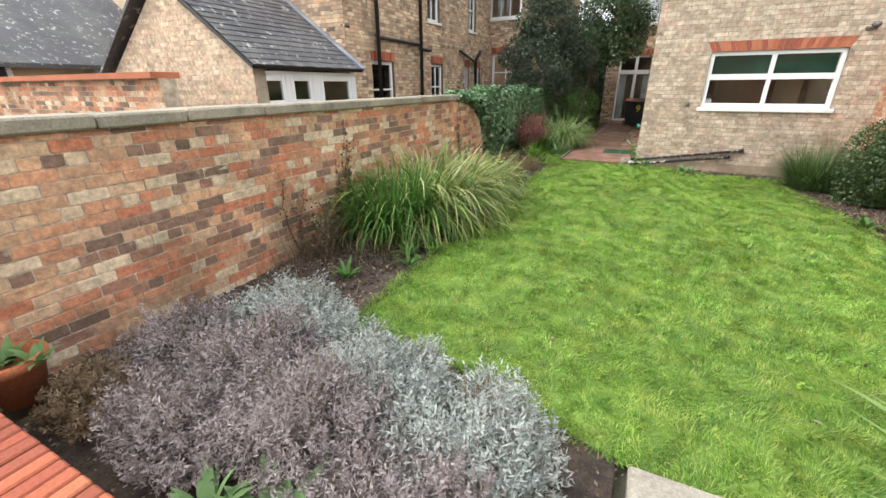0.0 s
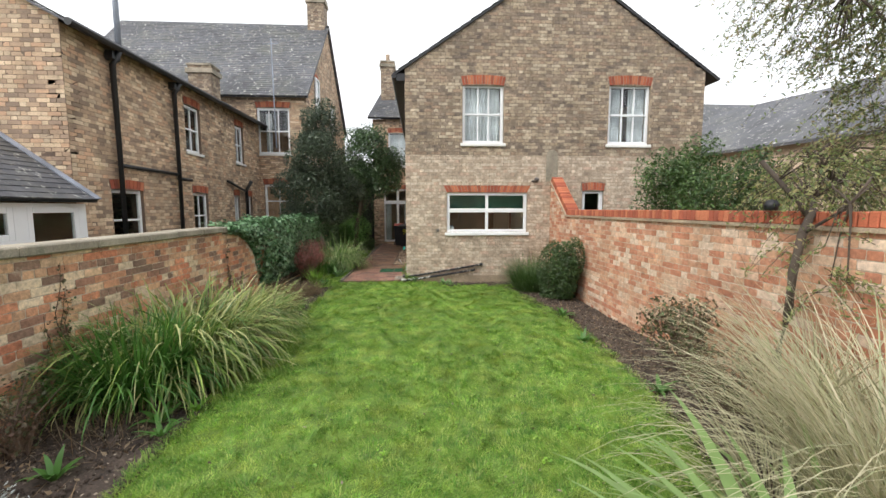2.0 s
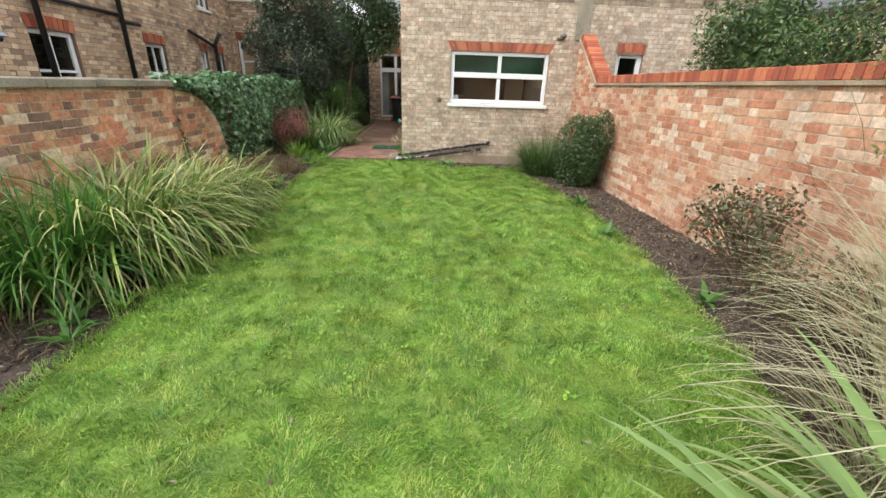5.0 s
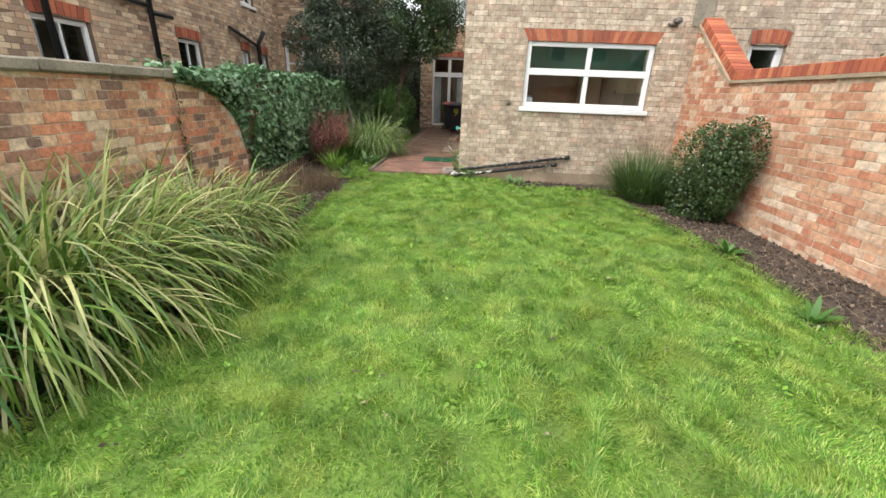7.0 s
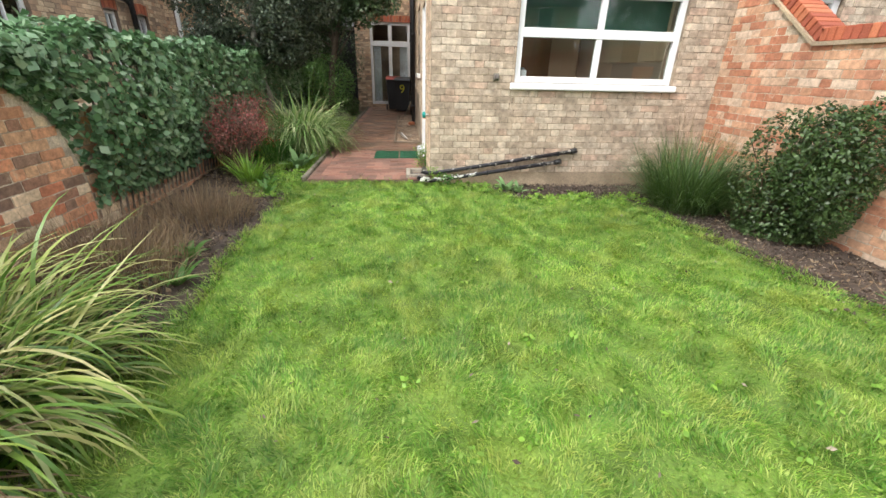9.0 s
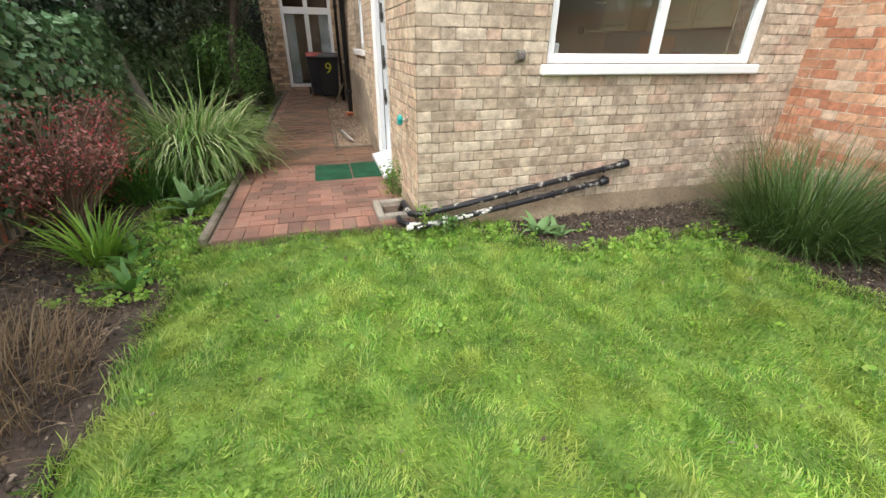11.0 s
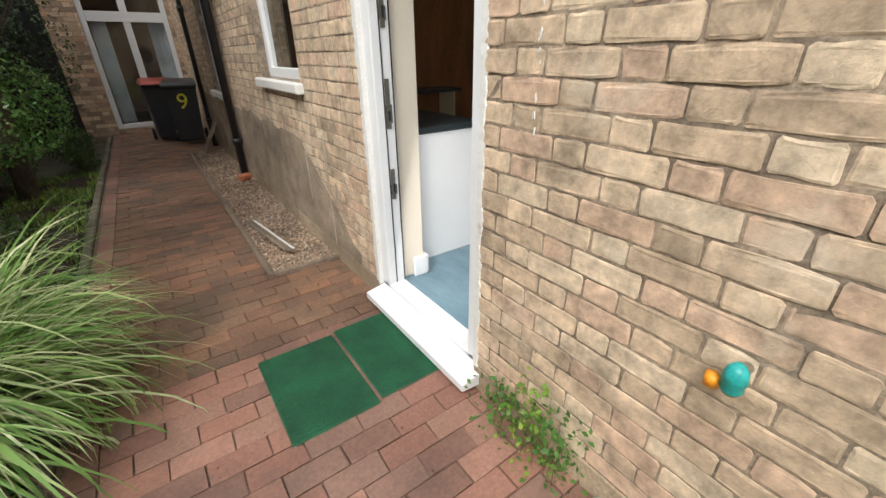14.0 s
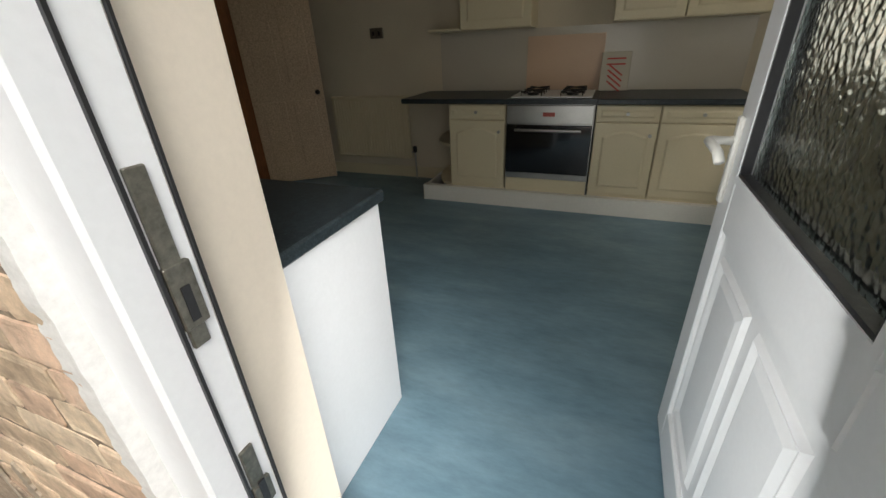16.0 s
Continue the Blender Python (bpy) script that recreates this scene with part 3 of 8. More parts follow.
# roof of the wing
RP = (GY - 0.05, 20.3)
roof = slab("roof_west_slope", [(-0.42, RP[0], 4.86), (3.5, RP[0], 7.50), (3.5, RP[1], 7.50), (-0.42, RP[1], 4.86)], 0.045, M_BLACK, label="slate roof slope with black fascia")
slates(roof, (-0.42, RP[1], 4.86), (0, -1, 0), (3.92, 0, 2.64), RP[1] - RP[0], 4.72, M_SLATE, seed=4)
roof2 = slab("roof_east_slope", [(7.42, RP[1], 4.86), (3.5, RP[1], 7.50), (3.5, RP[0], 7.50), (7.42, RP[0], 4.86)], 0.045, M_BLACK, label="slate roof slope with black fascia")
slates(roof2, (7.42, RP[0], 4.86), (0, 1, 0), (-3.92, 0, 2.64), RP[1] - RP[0], 4.72, M_SLATE, seed=6)

SF = frame_of((SX, 20.2, 0), (0, -1, 0), (-1, 0, 0))  # u = 20.2 - y
SL = 20.2 - GY


def su(y):
    return 20.2 - y


DOOR = (su(11.765), su(10.83), 0.02, 2.16)
s_holes = [DOOR, (su(13.80), su(12.74), 1.22, 2.35), (su(16.85), su(15.95), 0.95, 2.2)]
side = wall_body("wall_side", SF, SL - 0.27, -0.2, 4.9, 0.27, M_MORTAR_H, s_holes, None, "side wall of worn buff bricks beside the path")
brickwork(side, SF, SL - 0.0, 0.12, 4.85, M_BUFF, s_holes, None, (SL - 2.6, SL + 0.01, 0.12, 1.75), seed=21, fine=True, joint=0.008)
Build(SF).box((0, -0.2, 0), (DOOR[0], 0.118, 0.01)).box((DOOR[1], -0.2, 0), (SL, 0.118, 0.01)).done("plinth", M_RENDER, side, "rendered strip at the wall's foot")
window_unit("window_side", SF, s_holes[1][0], s_holes[1][1], 1.22, 2.35, (0.6,), (), 0.08, -0.07, True, "white painted side window with a thick painted sill")
window_unit("window_side", SF, s_holes[2][0], s_holes[2][1], 0.95, 2.2, (0.6,), (0.5,), 0.08, -0.07, True, "white painted side window near the end of the path")

# rear block that closes the passage
EF = frame_of((-2.1, 20.2, 0), (1, 0, 0), (0, -1, 0))
e_holes = [(0.50, 1.86, 0.10, 2.72), (0.75, 1.80, 3.85, 5.45)]
rear = wall_body("wall_rear", EF, 9.5, -0.2, 6.1, 0.27, M_MORTAR_H, e_holes, None, "rear block wall of brown bricks")
brickwork(rear, EF, 9.5, 0.0, 6.1, M_BROWN, e_holes + [(0.5, 1.86, 2.72, 2.92)], None, None, seed=31)
arch_bricks(rear, EF, 0.50, 1.86, 2.72, 0.2, 0.0, 14)
arch_bricks(rear, EF, 0.75, 1.80, 5.45, 0.2, 0.04, 12)
window_unit("door_garden", EF, 0.50, 1.86, 0.10, 2.72, (0.77,), (0.5,), 0.09, -0.05, False, "white plastic French doors with a fanlight, closed", bar=0.12, curtain=[(0.6, 0.85, 2.0, 0.2), (1.5, 1.78, 2.0, 0.2)])
window_unit("window_rear", EF, 0.75, 1.80, 3.85, 5.50, (0.5,), (0.5,), 0.07, -0.05, True, "pale blue-grey sash window above the garden doors", curtain=[(0.8, 1.75, 5.4, 3.9)])
rr_ = slab("roof_rear_slope", [(-2.3, 19.9, 6.12), (9, 19.9, 6.12), (9, 23.4, 8.6), (-1.7, 23.4, 8.6)], 0.08, M_BLACK, label="slate roof of the rear block")
slates(rr_, (-2.3, 19.9, 6.12), (1, 0, 0), (0, 3.5, 2.48), 11.3, 4.28, M_SLATE, seed=9, left=lambda y: 0.14 * y)
# far walls and back slope added to keep the hollow shells dark inside
Build().box((-2.1, 20.47, -0.2), (-1.83, 26, 6.1)).box((7.13, 20.47, -0.2), (7.4, 26, 6.1)).box((-2.1, 26, -0.2), (7.4, 26.27, 6.1)).done("wall_back", M_BROWN[1], label="plain outer walls added to close the rear block", kind="structure")
Build().box((6.81, 9.89, -0.2), (7.08, 20.2, 5.0)).done("wall_east", M_BROWN[1], label="plain far side wall added to close the wing", kind="structure")
slab("roof_back_slope", [(-1.7, 23.4, 8.6), (9, 23.4, 8.6), (9, 26.6, 6.1), (-2.3, 26.6, 6.1)], 0.08, M_SLATE, label="slate roof of the rear block")


def chimney(at, w, d, h, pots, label, mats=M_GABLE):
    ob = base("chimney", at, label, "chimney")
    x, y, z = at
    body = Build().box((x - w / 2, y - d / 2, z), (x + w / 2, y + d / 2, z + h)).done("stack", M_MORTAR_D)
    brickwork(body, frame_of((x - w / 2, y - d / 2, z), (1, 0, 0), (0, -1, 0)), w, 0, h, mats, seed=5)
    brickwork(body, frame_of((x + w / 2, y - d / 2, z), (0, 1, 0), (1, 0, 0)), d, 0, h, mats, seed=6)
    cap = Build().box((x - w / 2 - 0.06, y - d / 2 - 0.06, z + h - 0.25), (x + w / 2 + 0.06, y + d / 2 + 0.06, z + h - 0.1)).box((x - w / 2 - 0.03, y - d / 2 - 0.03, z + h), (x + w / 2 + 0.03, y + d / 2 + 0.03, z + h + 0.06)).done("cap", M_STONE)
    adopt(ob, body, cap)
    for k in range(pots):
        px = x + (k - (pots - 1) / 2) * w / max(pots, 1)
        p = Build().lathe((px, y, z + h + 0.05), [(0.001, 0), (0.12, 0), (0.10, 0.35), (0.125, 0.4), (0.09, 0.42), (0.08, 0.1)], 12).done("pot", M_PINK[1], smooth=True)
        adopt(ob, p)
    return ob


chimney((-1.45, 22.0, 7.3), 0.7, 0.7, 2.0, 1, "brick chimney stack on the rear roof")

# ---- kitchen ----
M_CREAM = surface("cream_plaster", [(0.62, 0.55, 0.42)], patch=0.06, mottle=0.04, bump=0.1, rough=0.7)
M_CREAMDOOR = surface("cream_cabinet_door", [(0.66, 0.58, 0.40)], patch=0.04, mottle=0.03, bump=0.0, rough=0.4)
M_WORK = surface("dark_speckled_worktop", [(0.015, 0.022, 0.026), (0.03, 0.042, 0.048)], coarse=40, mottle=0.7, fine=160, rough=0.38, bump=0.1, second=((0.09, 0.13, 0.145), 90.0, 0.62, 0.5))
M_VINYL = surface("blue_streaked_vinyl", [(0.115, 0.195, 0.245), (0.145, 0.235, 0.29), (0.185, 0.285, 0.34)], coarse=2.0, patch=0.1, stretch=(3.0, 1.0, 1), fine=14, mottle=0.11, rough=0.42, bump=0.08, bump_scale=20)
M_STEEL = surface("brushed_steel", [(0.45, 0.44, 0.42)], metal=0.9, rough=0.35, bump=0.05, mottle=0.05)
M_OVEN = surface("oven_black_glass", [(0.01, 0.01, 0.012)], rough=0.08, bump=0, mottle=0)
M_WOOD = surface("orange_brown_wood", [(0.22, 0.085, 0.03), (0.28, 0.11, 0.04)], coarse=3, stretch=(1, 1, 0.2), rough=0.45, bump=0.1)
M_TILE = surface("cream_wall_tile", [(0.52, 0.48, 0.40)], patch=0.03, mottle=0.02, rough=0.25, bump=0)
M_BLIND = surface("green_roller_blind", [(0.03, 0.13, 0.085)], mottle=0.08, rough=0.8, bump=0.1)
KZ = 0.12
Build().box((-0.10, 9.89, -0.05), (3.5, 14.5, KZ)).done("floor_kitchen", M_VINYL, label="blue-grey streaked vinyl floor", kind="structure")
Build().box((0.10, 9.89, 2.52), (3.5, 14.5, 2.62)).done("ceiling_kitchen", M_CREAM, label="plain cream ceiling", kind="structure")
Build().box((3.5, 9.89, 0), (3.62, 14.62, 2.62)).done("wall_kitchen_east", M_CREAM, label="cream painted kitchen wall", kind="structure")
Build().box((0.10, 14.5, 0), (3.5, 14.62, 2.62)).done("wall_kitchen_north", M_WOOD, label="warm brown far wall of the kitchen", kind="structure")
SK = Build()
SK.box((0.10, 9.89, KZ), (0.115, 10.78, 2.52)).box((0.10, 11.74, KZ), (0.115, 12.72, 2.52)).box((0.10, 12.72, KZ), (0.115, 13.82, 1.2)).box((0.10, 12.72, 2.37), (0.115, 13.82, 2.52)).box((0.10, 13.82, KZ), (0.115, 14.5, 2.52)).box((0.10, 10.78, 2.18), (0.115, 11.74, 2.52))
SK.done("wall_lining", M_CREAM, label="cream plaster on the inside of the outer wall", kind="structure")
UP = Build()
UP.box((0.115, 9.89, KZ), (0.81, 9.905, 2.52)).box((2.76, 9.89, KZ), (3.5, 9.905, 2.52)).box((0.81, 9.89, KZ), (2.76, 9.905, 1.16)).box((0.81, 9.89, 2.16), (2.76, 9.905, 2.52))
UP.done("wall_lining", M_CREAM, label="cream plaster on the inside of the gable wall", kind="structure")
# floors and walls added above and beyond to keep the windows dark
Build().box((0.10, 9.89, 2.75), (6.81, 20.2, 2.9)).done("ceiling_first_floor", M_ROOM, label="floor between the storeys, added to close the rooms", kind="structure")
Build().box((3.7, 9.9, 0), (3.8, 20.2, 2.75)).box((0.1, 14.7, 0), (6.8, 14.8, 2.75)).done("wall_inner", M_ROOM, label="plain inner walls added to close the rooms", kind="structure")
Build().box((0.1, 9.9, 0.0), (6.8, 20.2, 0.05)).done("floor_inner", M_ROOM, label="plain inner floor added to close the rooms", kind="structure")

# ---- garden walls ----
LX = -3.12
LF = frame_of((LX, -3.0, 0), (0, 1, 0), (1, 0, 0))  # u = y + 3


def ramp(u):
    y = u - 3.0
    if y < 6.95:
        return 1.36
    s = min(1.0, (y - 6.95) / 1.2)
    return 1.36 - 0.92 * (1 - math.sqrt(max(0.0, 1 - s * s)))


lw_poly = [(0, -0.2), (11.15, -0.2)] + [(3 + 6.95 + 1.2 * k / 10, ramp(3 + 6.95 + 1.2 * k / 10)) for k in range(10, -1, -1)] + [(0, 1.36)]
lwall = Build(LF).prism(lw_poly, -0.23, 0).done("wall_west", M_MORTAR, label="old garden wall of mixed red and buff bricks, curving down at its end", kind="structure")
brickwork(lwall, LF, 11.15, -0.1, 1.36, M_MIXED, (), ramp, (3.4, 9.0, 0.3, 1.36), course=0.079, bond="garden", seed=41, fine=True)
Build().box((LX - 0.23, 8.15, -0.2), (LX, 20.3, 0.95)).done("wall_west_low", M_MORTAR, label="lower stretch of the old garden wall under the ivy", kind="structure")
brickwork(bpy.data.objects["wall_west_low"], LF, 23.3, -0.1, 0.95, M_MIXED, [(0, 11.15, -1, 2)], None, None, seed=42)
rng = random.Random(7)
yy = -3.0
while yy < 6.9:
    ln = rng.uniform(0.55, 0.8)
    b = min(yy + ln, 6.95)
    m_ = Matrix.Translation((0, 0, rng.uniform(-0.004, 0.004)))
    cb = Build(m_).box((LX - 0.29, yy + 0.006, 1.362), (LX + 0.055, b - 0.006, 1.452), 0.014)
    cb.done("coping_stone", M_STONE, lwall)
    yy += ln

RX = 3.34
RF = frame_of((RX, GY, 0), (0, -1, 0), (-1, 0, 0))  # u = 9.62 - y


def rtop(u):
    return 1.58 if u > 1.15 else 1.58 + (1.15 - u) * 0.72


RLEN = 12.5
rwall = Build(RF).prism([(0, -0.2), (RLEN, -0.2), (RLEN, 1.58), (1.15, 1.58), (0, rtop(0))], -0.23, 0).done("wall_red", M_MORTAR, label="pinkish red brick garden wall with a red brick-on-edge coping", kind="structure")
brickwork(rwall, RF, RLEN, -0.1, 2.42, M_PINK, (), rtop, (1.7, 6.6, 0.4, 1.58), course=0.078, seed=51, fine=True)
Build(RF).prism([(0, rtop(0)), (1.15, 1.58), (RLEN, 1.58), (RLEN, 1.615), (1.15, 1.615), (0, rtop(0) + 0.035)], -0.27, 0.035).done("coping_tile", M_RENDER, rwall, "thin projecting tile course under the coping")
cop = Build(RF)
rng = random.Random(9)
u = 1.17
k = 0
while u < RLEN:
    b = Build(RF).box((u + 0.004, 1.617 + rng.uniform(-0.002, 0.002), -0.245), (u + 0.068, 1.73 + rng.uniform(-0.003, 0.003), 0.012), 0.006)
    if k < 110:
        b.done("coping_brick", M_RED[0], rwall)
    else:
        n0 = len(cop.v)
        cop.v += b.v
        cop.f += [tuple(n0 + i for i in f) for f in b.f]
        cop.k += b.k
    u += 0.072
    k += 1
sl = math.hypot(1.15, 1.15 * 0.72)
for k in range(int(sl / 0.072)):
    s = (k + 0.5) * 0.072 / sl
    m_ = RF @ Matrix.Translation((1.15 * (1 - s), 1.617 + 1.15 * 0.72 * s, 0)) @ Matrix.Rotation(-math.atan(0.72), 4, "Z")
    Build(m_).box((-0.032, 0, -0.245), (0.032, 0.112, 0.012), 0.006).done("coping_brick", M_RED[0], rwall)
cop.done("coping_brick_far", M_RED[1], rwall, kind="stuff")
# upright of render left by an older wall, above the slope
Build(GF).prism([(3.38, 2.40), (3.66, 2.40), (3.66, 3.02)] + [(3.52 + 0.14 * math.cos(a * math.pi / 8), 3.02 + 0.14 * math.sin(a * math.pi / 8)) for a in range(1, 8)] + [(3.38, 3.02)], 0.012, 0.022).done("old_flue_scar", M_STONE, gable, "rounded rendered patch on the gable")

# ---- neighbouring house to the west ----
NF = frame_of((-5.9, 7.42, 0), (0, 1, 0), (1, 0, 0))
n_holes = [(0.86, 1.78, 0.9, 2.14), (3.75, 4.5, 0.95, 2.18), (6.15, 6.55, 1.0, 2.18), (7.15, 7.55, 1.0, 2.18), (3.56, 4.30, 3.25, 4.46), (6.42, 7.05, 3.28, 4.50)]
nside = wall_body("wall_neighbour_side", NF, 8.45, -0.2, 4.95, 0.27, M_MORTAR_D, n_holes, None, "neighbouring house side wall of brown stock bricks")
arches = [(h[0] - 0.04, h[1] + 0.04, h[3], h[3] + 0.2) for h in n_holes]
brickwork(nside, NF, 8.45, 0.6, 4.9, M_BROWN, n_holes + arches, None, None, seed=61)
for h in n_holes:
    arch_bricks(nside, NF, h[0], h[1], h[3], 0.18, 0.03, 9)
    window_unit("window_neighbour", NF, *h, (0.5,), (0.5,), 0.07, -0.06, True, "white sash window of the neighbouring house under a red arch", bar=0.03, curtain=[(h[0] + 0.06, h[0] + 0.22, h[3] - 0.05, h[2] + 0.05)] if h[0] < 3 else None)
NE = frame_of((-13.0, 7.42, 0), (1, 0, 0), (0, -1, 0))
ne_holes = [(4.3, 5.2, 3.3, 4.6)]
nend = wall_body("wall_neighbour_end", NE, 7.1, -0.2, 5.0, 0.27, M_MORTAR_D, ne_holes, [(0, 5.0), (7.1, 5.0), (3.55, 6.86)], "neighbouring house end wall of brown stock bricks")
brickwork(nend, NE, 7.1, 1.0, 7.3, M_BROWN, ne_holes + [(4.26, 5.24, 4.6, 4.8)], lambda u: 5.0 + 1.86 * min(u, 7.1 - u) / 3.55, None, seed=62)
window_unit("window_neighbour", NE, *ne_holes[0], (0.5,), (), 0.07, -0.06, True, "white sash window of the neighbouring house's end wall")
nroof = slab("roof_neighbour", [(-5.66, 7.3, 4.87), (-5.66, 15.9, 4.87), (-9.45, 15.9, 6.9), (-9.45, 7.3, 6.9)], 0.04, M_SLATE, label="low slate roof of the neighbouring wing")
slates(nroof, (-5.66, 7.3, 4.87), (0, 1, 0), (-3.79, 0, 2.03), 8.6, 4.29, M_SLATE, seed=14)
# west slope and wall added so no sky shows through the wing's windows
slab("roof_neighbour_west", [(-9.45, 7.3, 6.9), (-9.45, 15.9, 6.9), (-13.2, 15.9, 4.87), (-13.2, 7.3, 4.87)], 0.06, M_SLATE, label="low slate roof of the neighbouring wing")
Build().box((-13.0, 7.69, -0.2), (-12.73, 15.9, 4.9)).done("wall_neighbour_west", M_BROWN[1], label="plain far wall added to close the neighbouring wing", kind="structure")

# cross wing of the neighbouring house
CF = frame_of((-13.0, 15.87, 0), (1, 0, 0), (0, -1, 0))
c_holes = [(7.22, 8.30, 0.3, 2.68), (7.05, 8.26, 3.83, 5.54)]
cross = wall_body("wall_cross_wing", CF, 8.9, -0.2, 6.05, 0.27, M_MORTAR_D, c_holes, None, "cross wing wall of brown stock bricks")
brickwork(cross, CF, 8.9, 0.6, 6.0, M_BROWN, c_holes + [(7.2, 8.32, 2.68, 2.9), (7.0, 8.32, 5.54, 5.76)], None, None, seed=63)
for h in c_holes:
    arch_bricks(cross, CF, h[0], h[1], h[3], 0.2, 0.035, 13)
window_unit("door_neighbour", CF, *c_holes[0], (0.75,), (0.5,), 0.08, -0.06, False, "white glazed door with a fanlight")
window_unit("window_neighbour", CF, *c_holes[1], (0.5,), (0.33, 0.66), 0.08, -0.06, True, "large white sash window with a curtain", curtain=[(7.32, 7.55, 5.35, 3.9)])
croof = slab("roof_cross_wing", [(-13.2, 15.62, 5.92), (-3.98, 15.62, 5.92), (-3.98, 19.8, 10.2), (-13.2, 19.8, 10.2)], 0.07, M_SLATE, label="steep lichen-spotted slate roof")
slates(croof, (-13.2, 15.62, 5.92), (1, 0, 0), (0, 4.18, 4.28), 9.22, 5.98, M_SLATE, seed=15)
slab("roof_cross_back", [(-13.2, 19.8, 10.2), (-3.98, 19.8, 10.2), (-3.98, 24.0, 5.92), (-13.2, 24.0, 5.92)], 0.07, M_SLATE, label="far slope of the steep slate roof")
XF = frame_of((-4.1, 15.87, 0), (0, 1, 0), (1, 0, 0))
x_holes = [(1.3, 1.95, 5.5, 7.1), (4.2, 4.75, 5.4, 6.6)]
cend = wall_body("wall_cross_gable", XF, 7.9, -0.2, 5.9, 0.27, M_MORTAR_D, [], [(0, 5.9), (7.9, 5.9), (3.95, 10.1)], "tall gable of the cross wing, brown bricks")
brickwork(cend, XF, 7.9, 2.0, 10.0, M_BROWN, [(1.26, 1.99, 5.5, 7.3), (4.16, 4.79, 5.4, 6.8)], lambda u: 5.9 + 4.2 * min(u, 7.9 - u) / 3.95, None, seed=64)
for h in x_holes:
    arch_bricks(cend, XF, h[0], h[1], h[3], 0.18, 0.03, 8)
    window_unit("window_neighbour", XF, *h, (0.5,), (), 0.08, 0.075, True, "white sash window high on the gable")
# far walls, like the back slope above, added to shut out the sky
Build().box((-13, 16.14, -0.2), (-12.73, 23.7, 6)).box((-12.73, 23.5, -0.2), (-4.4, 23.77, 6)).done("wall_cross_back", M_BROWN[1], label="plain far walls added to close the cross wing", kind="structure")
chimney((-7.2, 14.7, 5.2), 0.75, 0.6, 1.35, 0, "broad brick chimney stack above the eaves")
chimney((-4.5, 19.8, 9.7), 0.75, 0.7, 1.6, 2, "brick chimney stack on the gable's top")

# gutters and downpipes of the neighbour
gut = base("gutter", (-5.6, 7.3, 4.8), "black gutter along the neighbouring eaves", "gutter")
adopt(gut, Build().tube([(-5.62, 7.25, 4.84), (-5.62, 15.85, 4.84)], 0.065, 8).done("channel", M_BLACK))
for y_, z0 in ((8.44, 0.0), (10.42, 0.0), (14.3, 0.0)):
    top = 4.85 if y_ < 14 else 2.7
    dp = base("downpipe", (-5.8, y_, z0), "black downpipe on the neighbouring wall", "downpipe", "downpipes on the neighbouring house")
    adopt(dp, Build().tube([(-5.62, y_, top), (-5.80, y_, top - 0.3), (-5.80, y_, z0)], 0.055, 10).done("pipe", M_BLACK, smooth=True))
    if y_ < 14:
        adopt(dp, Build().box((-5.88, y_ - 0.1, 4.62), (-5.7, y_ + 0.1, 4.8), 0.02).done("hopper", M_BLACK))
vp = base("vent_pipe", (-5.62, 8.44, 4.8), "pale grey soil vent pipe rising past the neighbouring eaves", "pipe")
adopt(vp, Build().tube([(-5.66, 8.44, 4.8), (-5.66, 8.44, 6.6)], 0.05, 10).done("pipe", M_LEAD, smooth=True))
for a, b, z_, z2 in ((8.44, 10.42, 2.62, 2.60), (10.42, 11.0, 2.5, 2.5), (13.0, 14.3, 2.62, 2.35)):
    dp = base("waste_pipe", (-5.8, a, z_), "black waste pipe running along the neighbouring wall", "pipe", "waste pipes on the neighbouring house")
    adopt(dp, Build().tube([(-5.82, a, z_), (-5.82, b, z2)], 0.04, 8).done("pipe", M_BLACK, smooth=True))
dp = base("aerial_pole", (-5.2, 15.6, 3.0), "thin pale aerial pole fixed to the eaves", "aerial")
adopt(dp, Build().tube([(-5.15, 15.55, 4.0), (-5.2, 15.55, 7.9)], 0.022, 6).tube([(-5.5, 15.55, 7.7), (-4.95, 15.55, 7.75)], 0.012, 6).done("pole", M_LEAD))

# outbuilding of the neighbour
ob_wall = frame_of((-9.4, 4.75, 0), (1, 0, 0), (0, -1, 0))
og = wall_body("wall_outbuilding_gable", ob_wall, 3.8, -0.2, 1.86, 0.22, M_MORTAR, [], [(0, 1.86), (3.8, 1.86), (1.9, 3.2)], "small outbuilding gable of pale buff bricks")
brickwork(og, ob_wall, 3.8, 0.8, 3.2, (M_BUFF[0], M_BUFF[1]), (), lambda u: 1.86 + 1.34 * min(u, 3.8 - u) / 1.9, None, seed=71)
oroof = slab("roof_outbuilding", [(-5.42, 4.6, 1.90), (-5.42, 7.3, 1.90), (-7.5, 7.3, 3.42), (-7.5, 4.6, 3.42)], 0.05, M_BLACK, label="dark slate roof of the outbuilding with a black fascia")
slates(oroof, (-5.42, 4.6, 1.90), (0, 1, 0), (-2.08, 0, 1.52), 2.7, 2.57, M_SLATE, seed=16)
slab("roof_outbuilding_west", [(-7.5, 4.6, 3.42), (-7.5, 7.3, 3.42), (-9.6, 7.3, 1.9), (-9.6, 4.6, 1.9)], 0.05, M_SLATE, label="far slope of the outbuilding's roof")
slab("lead_flashing", [(-5.40, 7.22, 1.935), (-5.40, 7.36, 1.935), (-7.5, 7.36, 3.465), (-7.5, 7.22, 3.465)], 0.02, M_LEAD, oroof, "grey lead strip along the verge")
OF = frame_of((-5.6, 4.75, 0), (0, 1, 0), (1, 0, 0))
